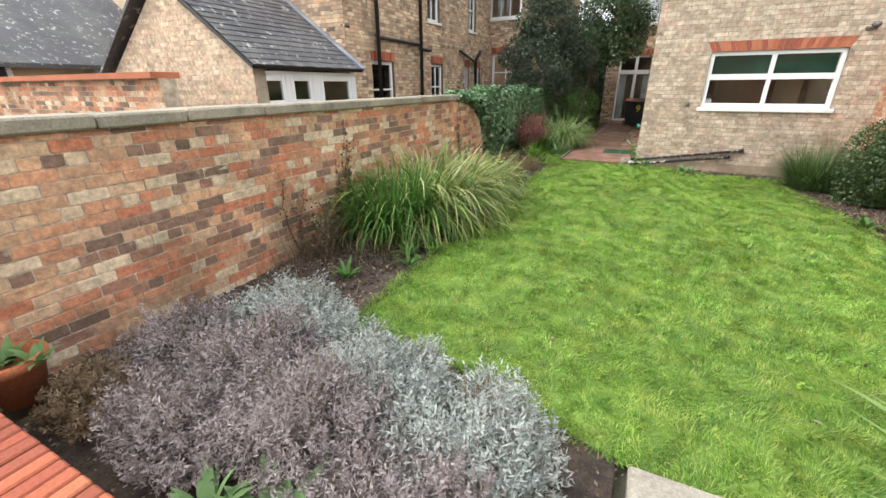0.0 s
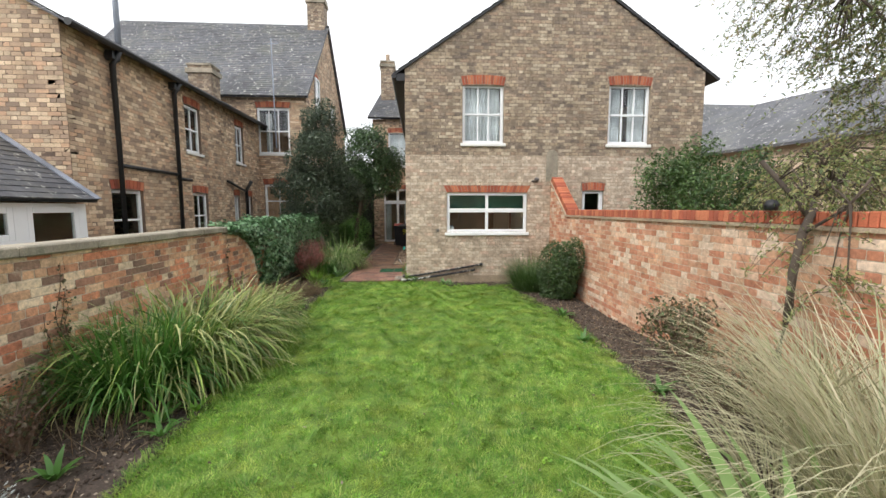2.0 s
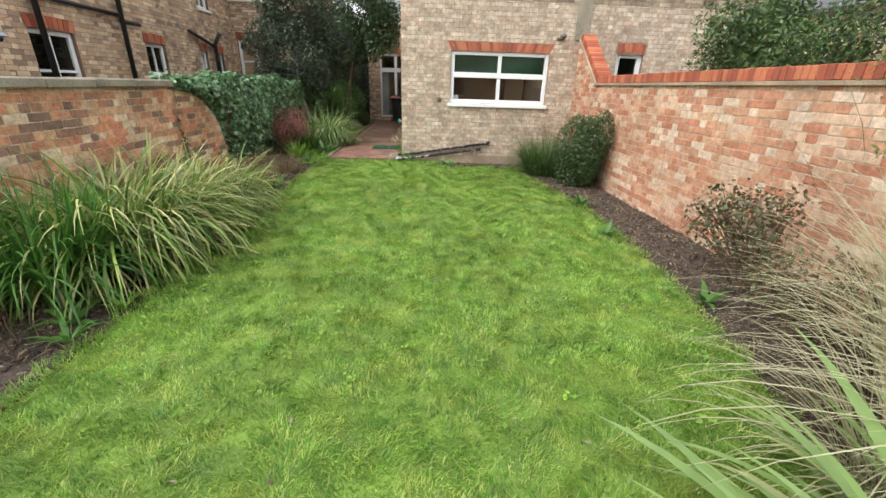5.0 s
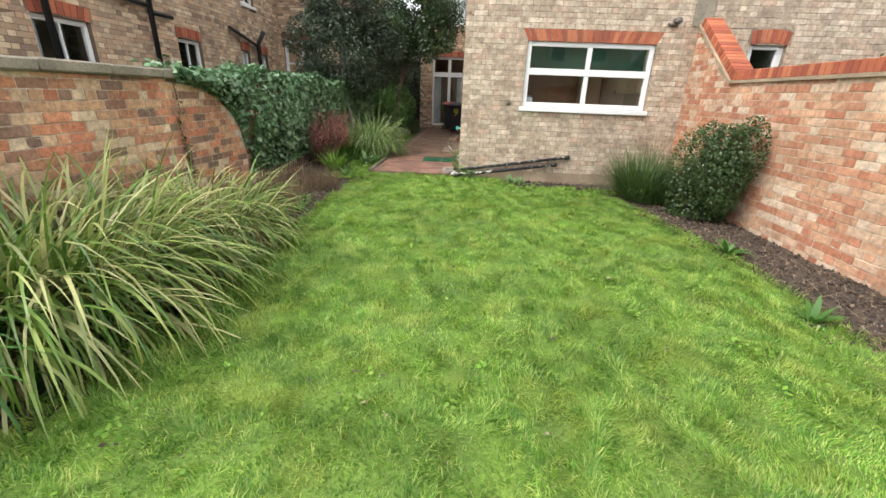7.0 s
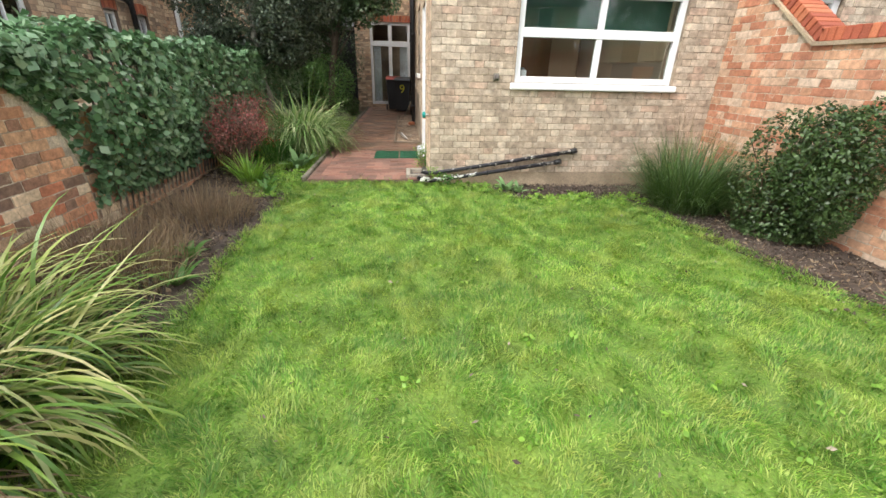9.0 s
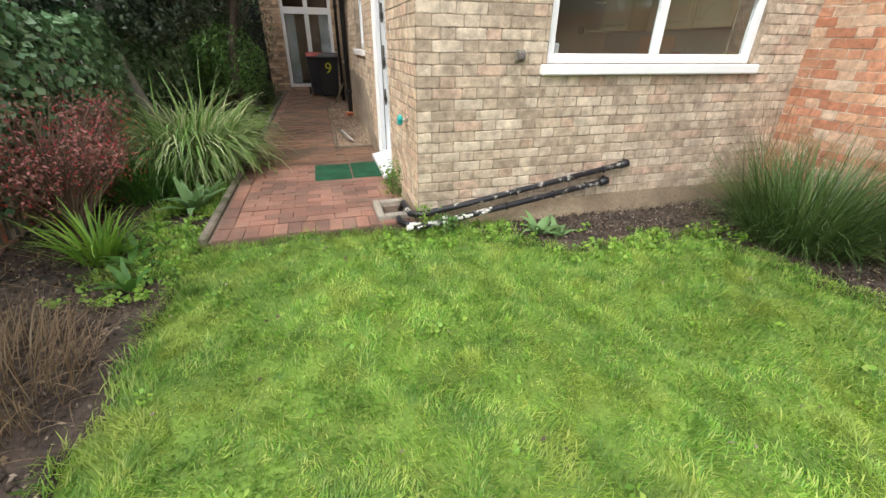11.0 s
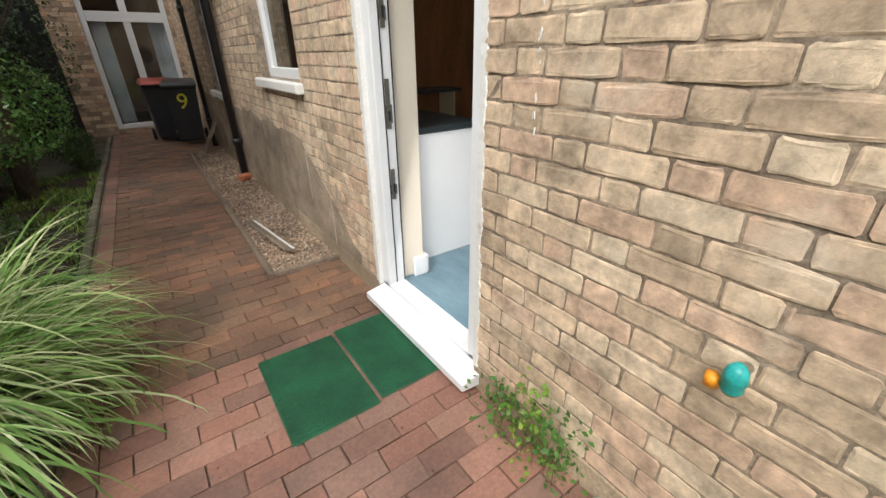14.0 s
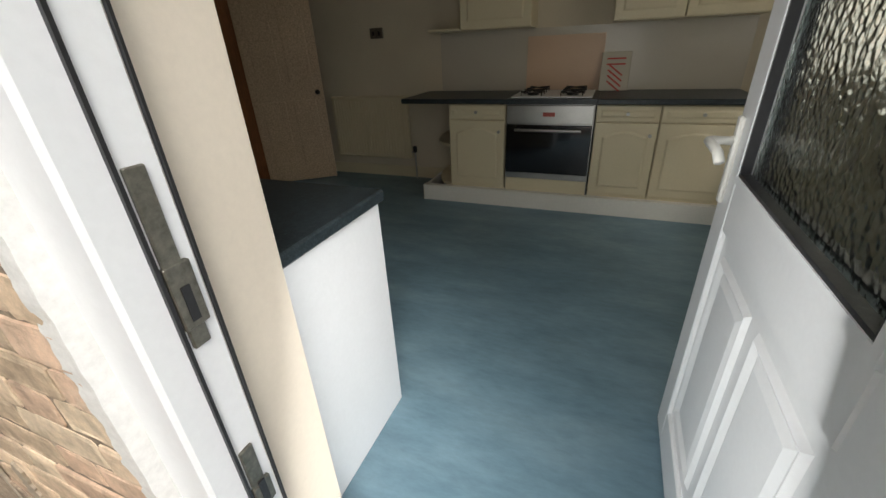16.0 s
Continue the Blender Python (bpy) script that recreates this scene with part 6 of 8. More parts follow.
def blades(r, base_pts, length, lean0, bend, az, width, seg=5, fold=0.0, twist=0.0):
    """Arching blades: start lean from upright, added bend to the tip, compass way az, width at the widest. Arrays of n."""
    n = len(base_pts)
    s = np.linspace(0, 1, seg + 1)
    ang = lean0[:, None] + bend[:, None] * s[None, :] ** 1.4
    ds = length[:, None] / seg
    h = np.zeros((n, seg + 1))
    v = np.zeros((n, seg + 1))
    mid = (ang[:, 1:] + ang[:, :-1]) / 2
    h[:, 1:] = np.cumsum(np.sin(mid) * ds, 1)
    v[:, 1:] = np.cumsum(np.cos(mid) * ds, 1)
    c = np.stack([base_pts[:, 0:1] + h * np.cos(az)[:, None], base_pts[:, 1:2] + h * np.sin(az)[:, None], base_pts[:, 2:3] + v], -1)
    tw = az + np.pi / 2 + r.normal(0, twist, n) if twist else az + np.pi / 2
    side = np.stack([np.cos(tw), np.sin(tw), np.zeros(n)], -1)[:, None, :]
    prof = np.clip(np.minimum(0.45 + s * 2.2, 1.0) * (1 - s ** 2.6), 0.03, 1)
    w = (width[:, None] / 2 * prof[None, :])[..., None]
    L, R = c + side * w, c - side * w
    if fold:
        L[..., 2] += w[..., 0] * fold
        R[..., 2] += w[..., 0] * fold
    V = np.stack([L, R], 2).reshape(-1, 3)
    k = (np.arange(n) * (seg + 1) * 2)[:, None] + (np.arange(seg) * 2)[None, :]
    F = np.stack([k, k + 1, k + 3, k + 2], -1).reshape(-1, 4)
    return V, F


def leaves(r, P, size, out=None, up=0.3, narrow=0.5, droop=0.25):
    """Diamond leaves, folded a little, at the points P; out: the way they face."""
    n = len(P)
    d = r.normal(0, 1, (n, 3))
    if out is not None:
        d = d * 0.75 + out
    d[:, 2] += up
    d /= np.linalg.norm(d, axis=1)[:, None] + 1e-9
    a = np.cross(d, r.normal(0, 1, (n, 3)))
    a /= np.linalg.norm(a, axis=1)[:, None] + 1e-9
    b = np.cross(d, a)
    sz = (size * r.uniform(0.65, 1.3, n))[:, None]
    tip, root = P + a * sz * 0.5 - d * sz * droop * 0.5, P - a * sz * 0.5 - d * sz * droop * 0.3
    l, q = P + b * sz * narrow * 0.5, P - b * sz * narrow * 0.5
    V = np.stack([root, l, tip, q], 1).reshape(-1, 3)
    return V, np.arange(4 * n).reshape(-1, 4)


def join(*vf):
    Vs, Fs, n = [], [], 0
    for V, F in vf:
        Vs.append(V)
        Fs.append(F + n)
        n += len(V)
    return np.concatenate(Vs), np.concatenate(Fs)


def blob_points(r, n, centre, radii, shell=0.35, lumps=9, seed=0, lump_size=0.38, bottom=-1.0):
    """Points near the surface of a lumpy crown, with gaps; also the outward ways."""
    lr = np.random.RandomState(seed + 5)
    dirs = lr.normal(0, 1, (lumps, 3))
    dirs /= np.linalg.norm(dirs, axis=1)[:, None]
    lc = dirs * lr.uniform(0.45, 0.75, (lumps, 1))
    ls = lr.uniform(0.7, 1.15, lumps) * lump_size
    lc = np.concatenate([lc, np.zeros((1, 3))])
    ls = np.append(ls, 0.62)
    pick = r.choice(lumps + 1, n * 2, p=ls ** 2 / np.sum(ls ** 2))
    d = r.normal(0, 1, (n * 2, 3))
    d /= np.linalg.norm(d, axis=1)[:, None]
    rad = ls[pick] * (1 - shell * r.random_sample(n * 2) ** 1.5)
    p = lc[pick] + d * rad[:, None]
    keep = p[:, 2] > bottom
    p, d = p[keep][:n], d[keep][:n]
    return p * np.array(radii) + np.array(centre), d


def clump(name, at, n, length, spread, lean, bend, width, mat_, label, category, seed, seg=6, fold=0.4, az0=None, azw=3.2, zr=0.0, parts=None, group="", squash=1.0):
    """A tuft of arching blades."""
    r = np.random.RandomState(seed)
    a = r.uniform(0, 2 * np.pi, n) if az0 is None else r.normal(az0, azw, n)
    rad = spread * np.sqrt(r.random_sample(n))
    P = np.stack([at[0] + rad * np.cos(a), at[1] + rad * np.sin(a) * squash, np.full(n, at[2]) + r.uniform(0, zr + 1e-6, n)], -1)
    ln = length * r.uniform(0.55, 1.1, n)
    vf = blades(r, P, ln, np.abs(r.normal(lean[0], lean[1], n)), r.normal(bend[0], bend[1], n), a + r.normal(0, 0.5, n), width * r.uniform(0.6, 1.2, n), seg, fold, 0.4)
    ob = base(name, at, label, category, group)
    if parts:
        V, F = vf
        kv, kf = (seg + 1) * 2, seg
        for i in range(parts):
            sheet_mesh("leaf", V[i * kv:(i + 1) * kv], F[i * kf:(i + 1) * kf] - i * kv, mat_, ob)
        vf = (V[parts * kv:], F[parts * kf:] - parts * kv)
    sheet_mesh("foliage", *vf, mat_, ob, kind="stuff")
    return ob


def soil_z(x, y):
    return wavy(-0.055, x, y, 0.03, 1.6) + 0.025 * noise.noise(Vector((x * 14, y * 14, 1))) + 0.015 * noise.noise(Vector((x * 37, y * 37, 1)))


def litter(name, n, region, z, size, mat_, label, seed, flat=0.5, kind="stuff", soil=False):
    """Flat scraps lying on a surface at z, or on the lumpy soil."""
    r = np.random.RandomState(seed)
    P = np.stack([r.uniform(region[0], region[1], n), r.uniform(region[2], region[3], n), np.full(n, z) + r.uniform(0, 0.012, n)], -1)
    if soil:
        P[:, 2] = [soil_z(a, b) for a, b, _ in P] + r.uniform(0.0, 0.014, n)
    V, F = leaves(r, P, size, None, 1.8, 0.5, 0.15)
    return sheet_mesh(name, V, F, mat_, None, label, "litter", kind)


def sticks(n, region, seed, label):
    """Thin twigs and dead stalks lying about on the soil."""
    r = np.random.RandomState(seed)
    x, y = r.uniform(region[0], region[1], n), r.uniform(region[2], region[3], n)
    P = np.stack([x, y, np.array([soil_z(a, b) for a, b in zip(x, y)]) + 0.008], -1)
    vf = blades(r, P, r.uniform(0.05, 0.26, n), r.uniform(1.15, 1.5, n), r.normal(0.1, 0.25, n), r.uniform(0, 6.28, n), r.uniform(0.003, 0.008, n), 4, 0.3)
    return sheet_mesh("fallen_twigs", *vf, P_BROWN, None, label, "twigs", "stuff")


def clods(n, region, seed, label):
    """Crumbs and lumps of earth."""
    r = np.random.RandomState(seed)
    x, y = r.uniform(region[0], region[1], n), r.uniform(region[2], region[3], n)
    P = np.stack([x, y, np.array([soil_z(a, b) for a, b in zip(x, y)]) + 0.004], -1)
    sz = 0.006 + 0.02 * r.random_sample(n) ** 3
    o = np.array([(1, 0, 0), (0, 1, 0), (-1, 0, 0), (0, -1, 0), (0, 0, 1), (0, 0, -1)], float)
    V = (P[:, None, :] + o[None] * sz[:, None, None] * r.uniform(0.6, 1.4, (n, 6, 1))).reshape(-1, 3)
    f = np.array([(0, 1, 4), (1, 2, 4), (2, 3, 4), (3, 0, 4), (1, 0, 5), (2, 1, 5), (3, 2, 5), (0, 3, 5)])
    F = (np.arange(n)[:, None, None] * 6 + f[None]).reshape(-1, 3)
    return sheet_mesh("soil_crumbs", V, F, M_SOIL, None, label, "soil", "stuff", smooth=False)


P_GRASS = leafy("lawn_blades", [(0.09, 0.225, 0.025), (0.185, 0.385, 0.04), (0.31, 0.505, 0.075), (0.51, 0.57, 0.16), (0.13, 0.295, 0.035)], 0.5, 0.4, 0.8, 0.26, tufts=((0.36, 0.54, 0.44), 9.0, 0.75, (0.50, 0.52, 0.11), 0.36))
P_STRAP = leafy("strap_leaves", [(0.05, 0.125, 0.02), (0.12, 0.23, 0.035), (0.28, 0.37, 0.075), (0.60, 0.56, 0.27), (0.08, 0.16, 0.03), (0.20, 0.31, 0.06), (0.42, 0.40, 0.16)], 0.38, 0.22, 3.0, 0.25)
P_SEDGE = leafy("pale_sedge_blades", [(0.10, 0.21, 0.05), (0.19, 0.34, 0.085), (0.36, 0.48, 0.18), (0.64, 0.66, 0.40), (0.14, 0.27, 0.065), (0.25, 0.41, 0.11)], 0.42, 0.25, 3.0, 0.25)
P_GREEN = leafy("fresh_green_blades", [(0.045, 0.13, 0.022), (0.08, 0.20, 0.035), (0.12, 0.27, 0.05)], 0.45, 0.3, 3.0, 0.2)
P_PALE = leafy("pale_miscanthus", [(0.46, 0.42, 0.27), (0.55, 0.50, 0.34), (0.33, 0.36, 0.19), (0.60, 0.54, 0.38), (0.28, 0.30, 0.15)], 0.5, 0.3, 3.0, 0.15)
P_PHOR = leafy("striped_flax", [(0.14, 0.26, 0.065), (0.24, 0.36, 0.10), (0.44, 0.50, 0.18), (0.18, 0.29, 0.09), (0.60, 0.62, 0.32), (0.20, 0.32, 0.09)], 0.3, 0.22, 5.0, 0.15)
P_SILVER = leafy("silver_leaves", [(0.26, 0.29, 0.27), (0.36, 0.40, 0.38), (0.47, 0.51, 0.48), (0.32, 0.34, 0.32)], 0.8, 0.15, 5.0, 0.25)
P_MAUVE = leafy("faded_lavender", [(0.22, 0.185, 0.19), (0.30, 0.255, 0.26), (0.38, 0.33, 0.33), (0.26, 0.22, 0.22), (0.17, 0.13, 0.12)], 0.85, 0.1, 5.0, 0.25)
P_IVY = leafy("ivy_leaves", [(0.05, 0.11, 0.045), (0.10, 0.21, 0.09), (0.16, 0.29, 0.14), (0.27, 0.38, 0.23)], 0.4, 0.15, 3.0, 0.25)
P_DARK = leafy("dark_evergreen", [(0.022, 0.048, 0.018), (0.042, 0.085, 0.03), (0.065, 0.12, 0.044), (0.12, 0.19, 0.08)], 0.34, 0.15, 2.0, 0.25)
P_OLIVE = leafy("grey_green_tree", [(0.018, 0.034, 0.018), (0.042, 0.068, 0.037), (0.075, 0.105, 0.062), (0.13, 0.165, 0.105), (0.028, 0.048, 0.026)], 0.38, 0.15, 1.5, 0.3)
P_BOX = leafy("box_leaves", [(0.026, 0.055, 0.016), (0.05, 0.095, 0.026), (0.08, 0.135, 0.038)], 0.4, 0.2, 4.0, 0.25)
P_LAUREL = leafy("laurel_leaves", [(0.04, 0.09, 0.022), (0.07, 0.14, 0.035), (0.11, 0.19, 0.05), (0.03, 0.06, 0.018), (0.15, 0.22, 0.07)], 0.4, 0.2, 2.0, 0.25)
P_FRESH = leafy("fresh_bush_leaves", [(0.08, 0.20, 0.045), (0.13, 0.30, 0.07), (0.20, 0.38, 0.10), (0.05, 0.13, 0.03)], 0.4, 0.25, 3.0, 0.25)
P_RED = leafy("reddish_leaves", [(0.32, 0.10, 0.10), (0.45, 0.16, 0.15), (0.20, 0.10, 0.07), (0.52, 0.20, 0.19), (0.16, 0.15, 0.07)], 0.5, 0.25, 4.0, 0.3)
P_YELLOW = leafy("yellow_green_tree", [(0.16, 0.22, 0.07), (0.26, 0.31, 0.10), (0.10, 0.15, 0.055), (0.40, 0.38, 0.17), (0.28, 0.22, 0.11)], 0.5, 0.35, 1.2, 0.3)
P_BROAD = leafy("broad_green_leaves", [(0.11, 0.22, 0.075), (0.17, 0.30, 0.11), (0.22, 0.36, 0.15)], 0.6, 0.3, 6.0, 0.2)
P_WEED = leafy("bright_weeds", [(0.17, 0.34, 0.04), (0.27, 0.46, 0.06), (0.12, 0.27, 0.035), (0.36, 0.50, 0.09)], 0.5, 0.35, 5.0, 0.25)
P_BROWN = leafy("dead_stems", [(0.20, 0.13, 0.07), (0.28, 0.20, 0.12), (0.13, 0.085, 0.05), (0.35, 0.27, 0.17)], 0.8, 0.2, 4.0, 0.25)
P_ROSE = leafy("rose_leaves", [(0.05, 0.075, 0.025), (0.10, 0.09, 0.04), (0.14, 0.07, 0.045), (0.08, 0.12, 0.04)], 0.5, 0.2, 4.0, 0.3)
P_CHIP = leafy("bark_and_dead_leaves", [(0.05, 0.036, 0.028), (0.10, 0.072, 0.052), (0.34, 0.28, 0.21), (0.06, 0.042, 0.032), (0.14, 0.09, 0.06)], 0.9, 0.0, 5.0, 0.2)
M_BARK = surface("tree_bark", [(0.10, 0.08, 0.06), (0.16, 0.13, 0.10)], coarse=6, bump=0.8, bump_scale=40, stretch=(1, 1, 0.4))
M_BARK2 = surface("grey_smooth_bark", [(0.20, 0.19, 0.16), (0.27, 0.26, 0.22)], coarse=6, bump=0.5)
M_TWIG = surface("brown_twig", [(0.12, 0.08, 0.055), (0.18, 0.12, 0.085)], bump=0.3)

# ---- the lawn's blades ----
def lawn_blades():
    r = np.random.RandomState(3)
    n = 430000
    x, y = r.uniform(-2.1, 2.75, n), 1.55 + 8.2 * r.random_sample(n)
    lx = np.array([lawn_left(v) for v in np.linspace(1.5, 9.8, 200)])
    rx = np.array([lawn_right(v) for v in np.linspace(1.5, 9.8, 200)])
    ys = np.linspace(1.5, 9.8, 200)
    far = np.where(x < -0.5, 9.72, np.where(x < 0.9, 9.72 - 0.7 * (x + 0.5) / 1.4, 9.02)) + 0.05 * np.sin(x * 5.1) + 0.03 * np.sin(x * 13.0)
    near = np.where(x < -1.1, 1.92, np.where(x < 0, 1.92 - 0.3 * (x + 1.1), 1.59))
    e = r.normal(0, 0.035, n)
    k = (x > np.interp(y, ys, lx) - e) & (x < np.interp(y, ys, rx) + e) & (y < far + e * 0.6) & (y > near + e)
    x, y, far = x[k], y[k], far[k]
    n = len(x)
    coarse = np.array([noise.noise(Vector((a * 1.1, b * 1.1, 3.7))) for a, b in zip(x[::1], y[::1])])
    P = np.stack([x, y, -0.04 + 0.018 * coarse], -1)
    ln = np.clip(0.034 + r.normal(0, 0.010, n), 0.012, 0.09)
    edge = np.minimum(np.abs(x - np.interp(y, ys, lx)), np.abs(far - y))
    fine = np.array([noise.noise(Vector((a * 8.0, b * 8.0, 7.7))) for a, b in zip(x, y)])
    ln *= (1 + 0.7 * np.exp(-edge / 0.08)) * (1 + 0.9 * np.clip(fine, -0.5, 0.6))
    drift = np.array([noise.noise(Vector((a * 3.1, b * 2.0, 21.7))) for a, b in zip(x, y)])
    az = np.where(r.random_sample(n) < 0.7, drift * 9.0 + r.normal(0, 0.5, n), r.uniform(0, 2 * np.pi, n))
    V, F = blades(r, P, ln * 1.1, np.abs(r.normal(0.55, 0.3, n)), r.normal(0.8, 0.4, n), az, r.uniform(0.003, 0.0075, n), 2, 0.3)
    return sheet_mesh("grass", V, F, P_GRASS, None, "short mown grass, bright green with yellower patches, tufted at the edges", "grass", "stuff")


lawn_blades()


def rough_grass(n, region, seed, length, label):
    r = np.random.RandomState(seed)
    P = np.stack([r.uniform(region[0], region[1], n), r.uniform(region[2], region[3], n), np.full(n, -0.05)], -1)
    keep = np.array([noise.noise(Vector((a * 2.7, b * 2.7, seed))) > -0.12 for a, b, _ in P])
    P = P[keep]
    n = len(P)
    vf = blades(r, P, length * r.uniform(0.4, 1.2, n), np.abs(r.normal(0.5, 0.4, n)), r.normal(0.9, 0.5, n), r.uniform(0, 6.28, n), r.uniform(0.003, 0.007, n), 3, 0.3)
    return sheet_mesh("rough_grass", *vf, P_GRASS, None, label, "grass", "stuff")


rough_grass(16000, (-2.35, -1.8, 9.3, 12.6), 91, 0.09, "rough grass and moss along the path's kerb")
rough_grass(2500, (-0.6, 0.6, 9.25, 9.6), 92, 0.08, "rough grass thinning into the bare soil")
rough_grass(9000, (-2.6, -1.8, 12.6, 17.0), 93, 0.09, "rough grass beside the far part of the path")


def lawn_weeds(n, region, seed, size=0.03, z=-0.02):
    r = np.random.RandomState(seed)
    V, F = [], []
    out = []
    for _ in range(n):
        cx, cy = r.uniform(region[0], region[1]), r.uniform(region[2], region[3])
        k = r.randint(5, 14)
        a = r.uniform(0, 6.28, k)
        q = r.uniform(0.01, 0.05, k)
        out.append(np.stack([cx + q * np.cos(a), cy + q * np.sin(a), z + r.uniform(0, 0.035, k)], -1))
    return leaves(r, np.concatenate(out), size, None, 1.6, 0.75, 0.1)


sheet_mesh("clover", *join(lawn_weeds(70, (-0.5, 0.7, 9.2, 9.62), 4, 0.035), lawn_weeds(60, (0.7, 2.3, 8.7, 9.05), 5, 0.035), lawn_weeds(150, (-1.9, 2.2, 2.2, 9.5), 6, 0.03), lawn_weeds(90, (-2.4, -1.8, 9.0, 10.2), 7, 0.035), lawn_weeds(90, (-2.3, -1.8, 10.2, 12.2), 8, 0.035)), P_WEED, None, "bright green clover and small weeds in the lawn and along its edge", "weeds", "stuff")
litter("fallen_leaves", 260, (-1.9, 2.3, 2.0, 9.5), -0.008, 0.03, P_CHIP, "small fallen leaves and twigs on the lawn", 30)
litter("bark_litter", 14000, (-3.08, -1.85, 0.6, 12.5), -0.03, 0.026, P_CHIP, "bits of bark and dead leaves on the dark soil", 31, soil=True)
litter("bark_litter", 12000, (2.2, 3.3, 0.6, 9.5), -0.03, 0.026, P_CHIP, "bits of bark and dead leaves on the dark soil", 32, soil=True)
sticks(900, (-3.05, -1.95, 0.8, 12.5), 631, "thin dead twigs scattered over the long border")
sticks(900, (2.3, 3.3, 0.8, 9.4), 632, "thin dead twigs scattered under the red wall")
clods(7000, (-3.08, -1.95, 0.6, 12.5), 633, "crumbs of dark earth in the long border")
clods(6000, (2.25, 3.3, 0.6, 9.5), 634, "crumbs of dark earth under the red wall")
clods(2500, (0.0, 3.3, 9.15, 9.6), 635, "crumbs of dark earth along the gable")
litter("dead_leaves", 1300, (-3.0, -2.0, 1.6, 10.2), -0.02, 0.05, P_BROWN, "curled dead leaves on the dark soil", 131, soil=True)
litter("dead_leaves", 900, (2.35, 3.25, 1.6, 9.0), -0.02, 0.045, P_BROWN, "curled dead leaves on the dark soil", 132, soil=True)
litter("bark_litter", 2500, (0.0, 3.3, 9.15, 9.6), -0.03, 0.02, P_CHIP, "bits of bark and dead leaves on the bare soil", 33)
litter("bark_litter", 3000, (-2.8, 0.15, 0.4, 2.1), -0.05, 0.025, P_CHIP, "bits of bark and dead leaves in the front bed", 34)
litter("path_litter", 160, (-1.7, -0.2, 9.72, 14.0), 0.012, 0.014, P_CHIP, "crumbs and bits of leaf on the pavers", 35)

# ---- the front bed: lavender and cotton lavender ----
def stalk_mound(name, at, rx, ry, h, stems, mat_, label, category, seed, leaf=0.022, per=26, tip_up=0.5):
    """A rounded cushion of woody stems, each set with small narrow leaves."""
    r = np.random.RandomState(seed)
    a = r.uniform(0, 2 * np.pi, stems)
    q = np.sqrt(r.random_sample(stems))
    tx, ty = rx * q * np.cos(a), ry * q * np.sin(a)
    lump = np.array([noise.noise(Vector((u * 4 + seed, v * 4, 0.5))) for u, v in zip(tx, ty)])
    tz = h * np.sqrt(np.clip(1 - 0.8 * q ** 2, 0.05, 1)) * (1 + 0.45 * lump) * r.uniform(0.62, 1.22, stems)
    top = np.stack([at[0] + tx, at[1] + ty, at[2] + tz], -1)
    root = np.stack([at[0] + tx * 0.45, at[1] + ty * 0.45, np.full(stems, at[2])], -1)
    s = r.uniform(0.35, 1.0, (stems, per))[..., None]
    P = (root[:, None, :] * (1 - s) + top[:, None, :] * s)
    P[..., 0:2] += (r.normal(0, 0.006, (stems, per, 2)))
    P = P.reshape(-1, 3)
    n = len(P)
    d = np.repeat(top - root, per, 0)
    d /= np.linalg.norm(d, axis=1)[:, None]
    w = r.normal(0, 1, (n, 3))
    w = w - d * np.sum(w * d, 1)[:, None]
    w /= np.linalg.norm(w, axis=1)[:, None]
    ax = d * tip_up + w * 0.8
    ax /= np.linalg.norm(ax, axis=1)[:, None]
    b = np.cross(ax, w + r.normal(0, 0.4, (n, 3)))
    b /= np.linalg.norm(b, axis=1)[:, None] + 1e-9
    sz = (leaf * r.uniform(0.6, 1.4, n))[:, None]
    V = np.stack([P, P + ax * sz * 0.5 + b * sz * 0.13, P + ax * sz, P + ax * sz * 0.5 - b * sz * 0.13], 1).reshape(-1, 3)
    F = np.arange(4 * n).reshape(-1, 4)
    ob = base(name, at, label, category, "cushion plants of the front bed")
    sheet_mesh("foliage", V, F, mat_, ob, kind="stuff")
    dirs = top - root
    az = np.arctan2(dirs[:, 1], dirs[:, 0])
    ln = np.linalg.norm(dirs, axis=1)
    lean = np.arctan2(np.hypot(dirs[:, 0], dirs[:, 1]), dirs[:, 2])
    sheet_mesh("woody_base", *blades(r, root, ln, lean, np.zeros(stems), az, np.full(stems, 0.006), 2), P_BROWN, ob, kind="stuff")
    return ob


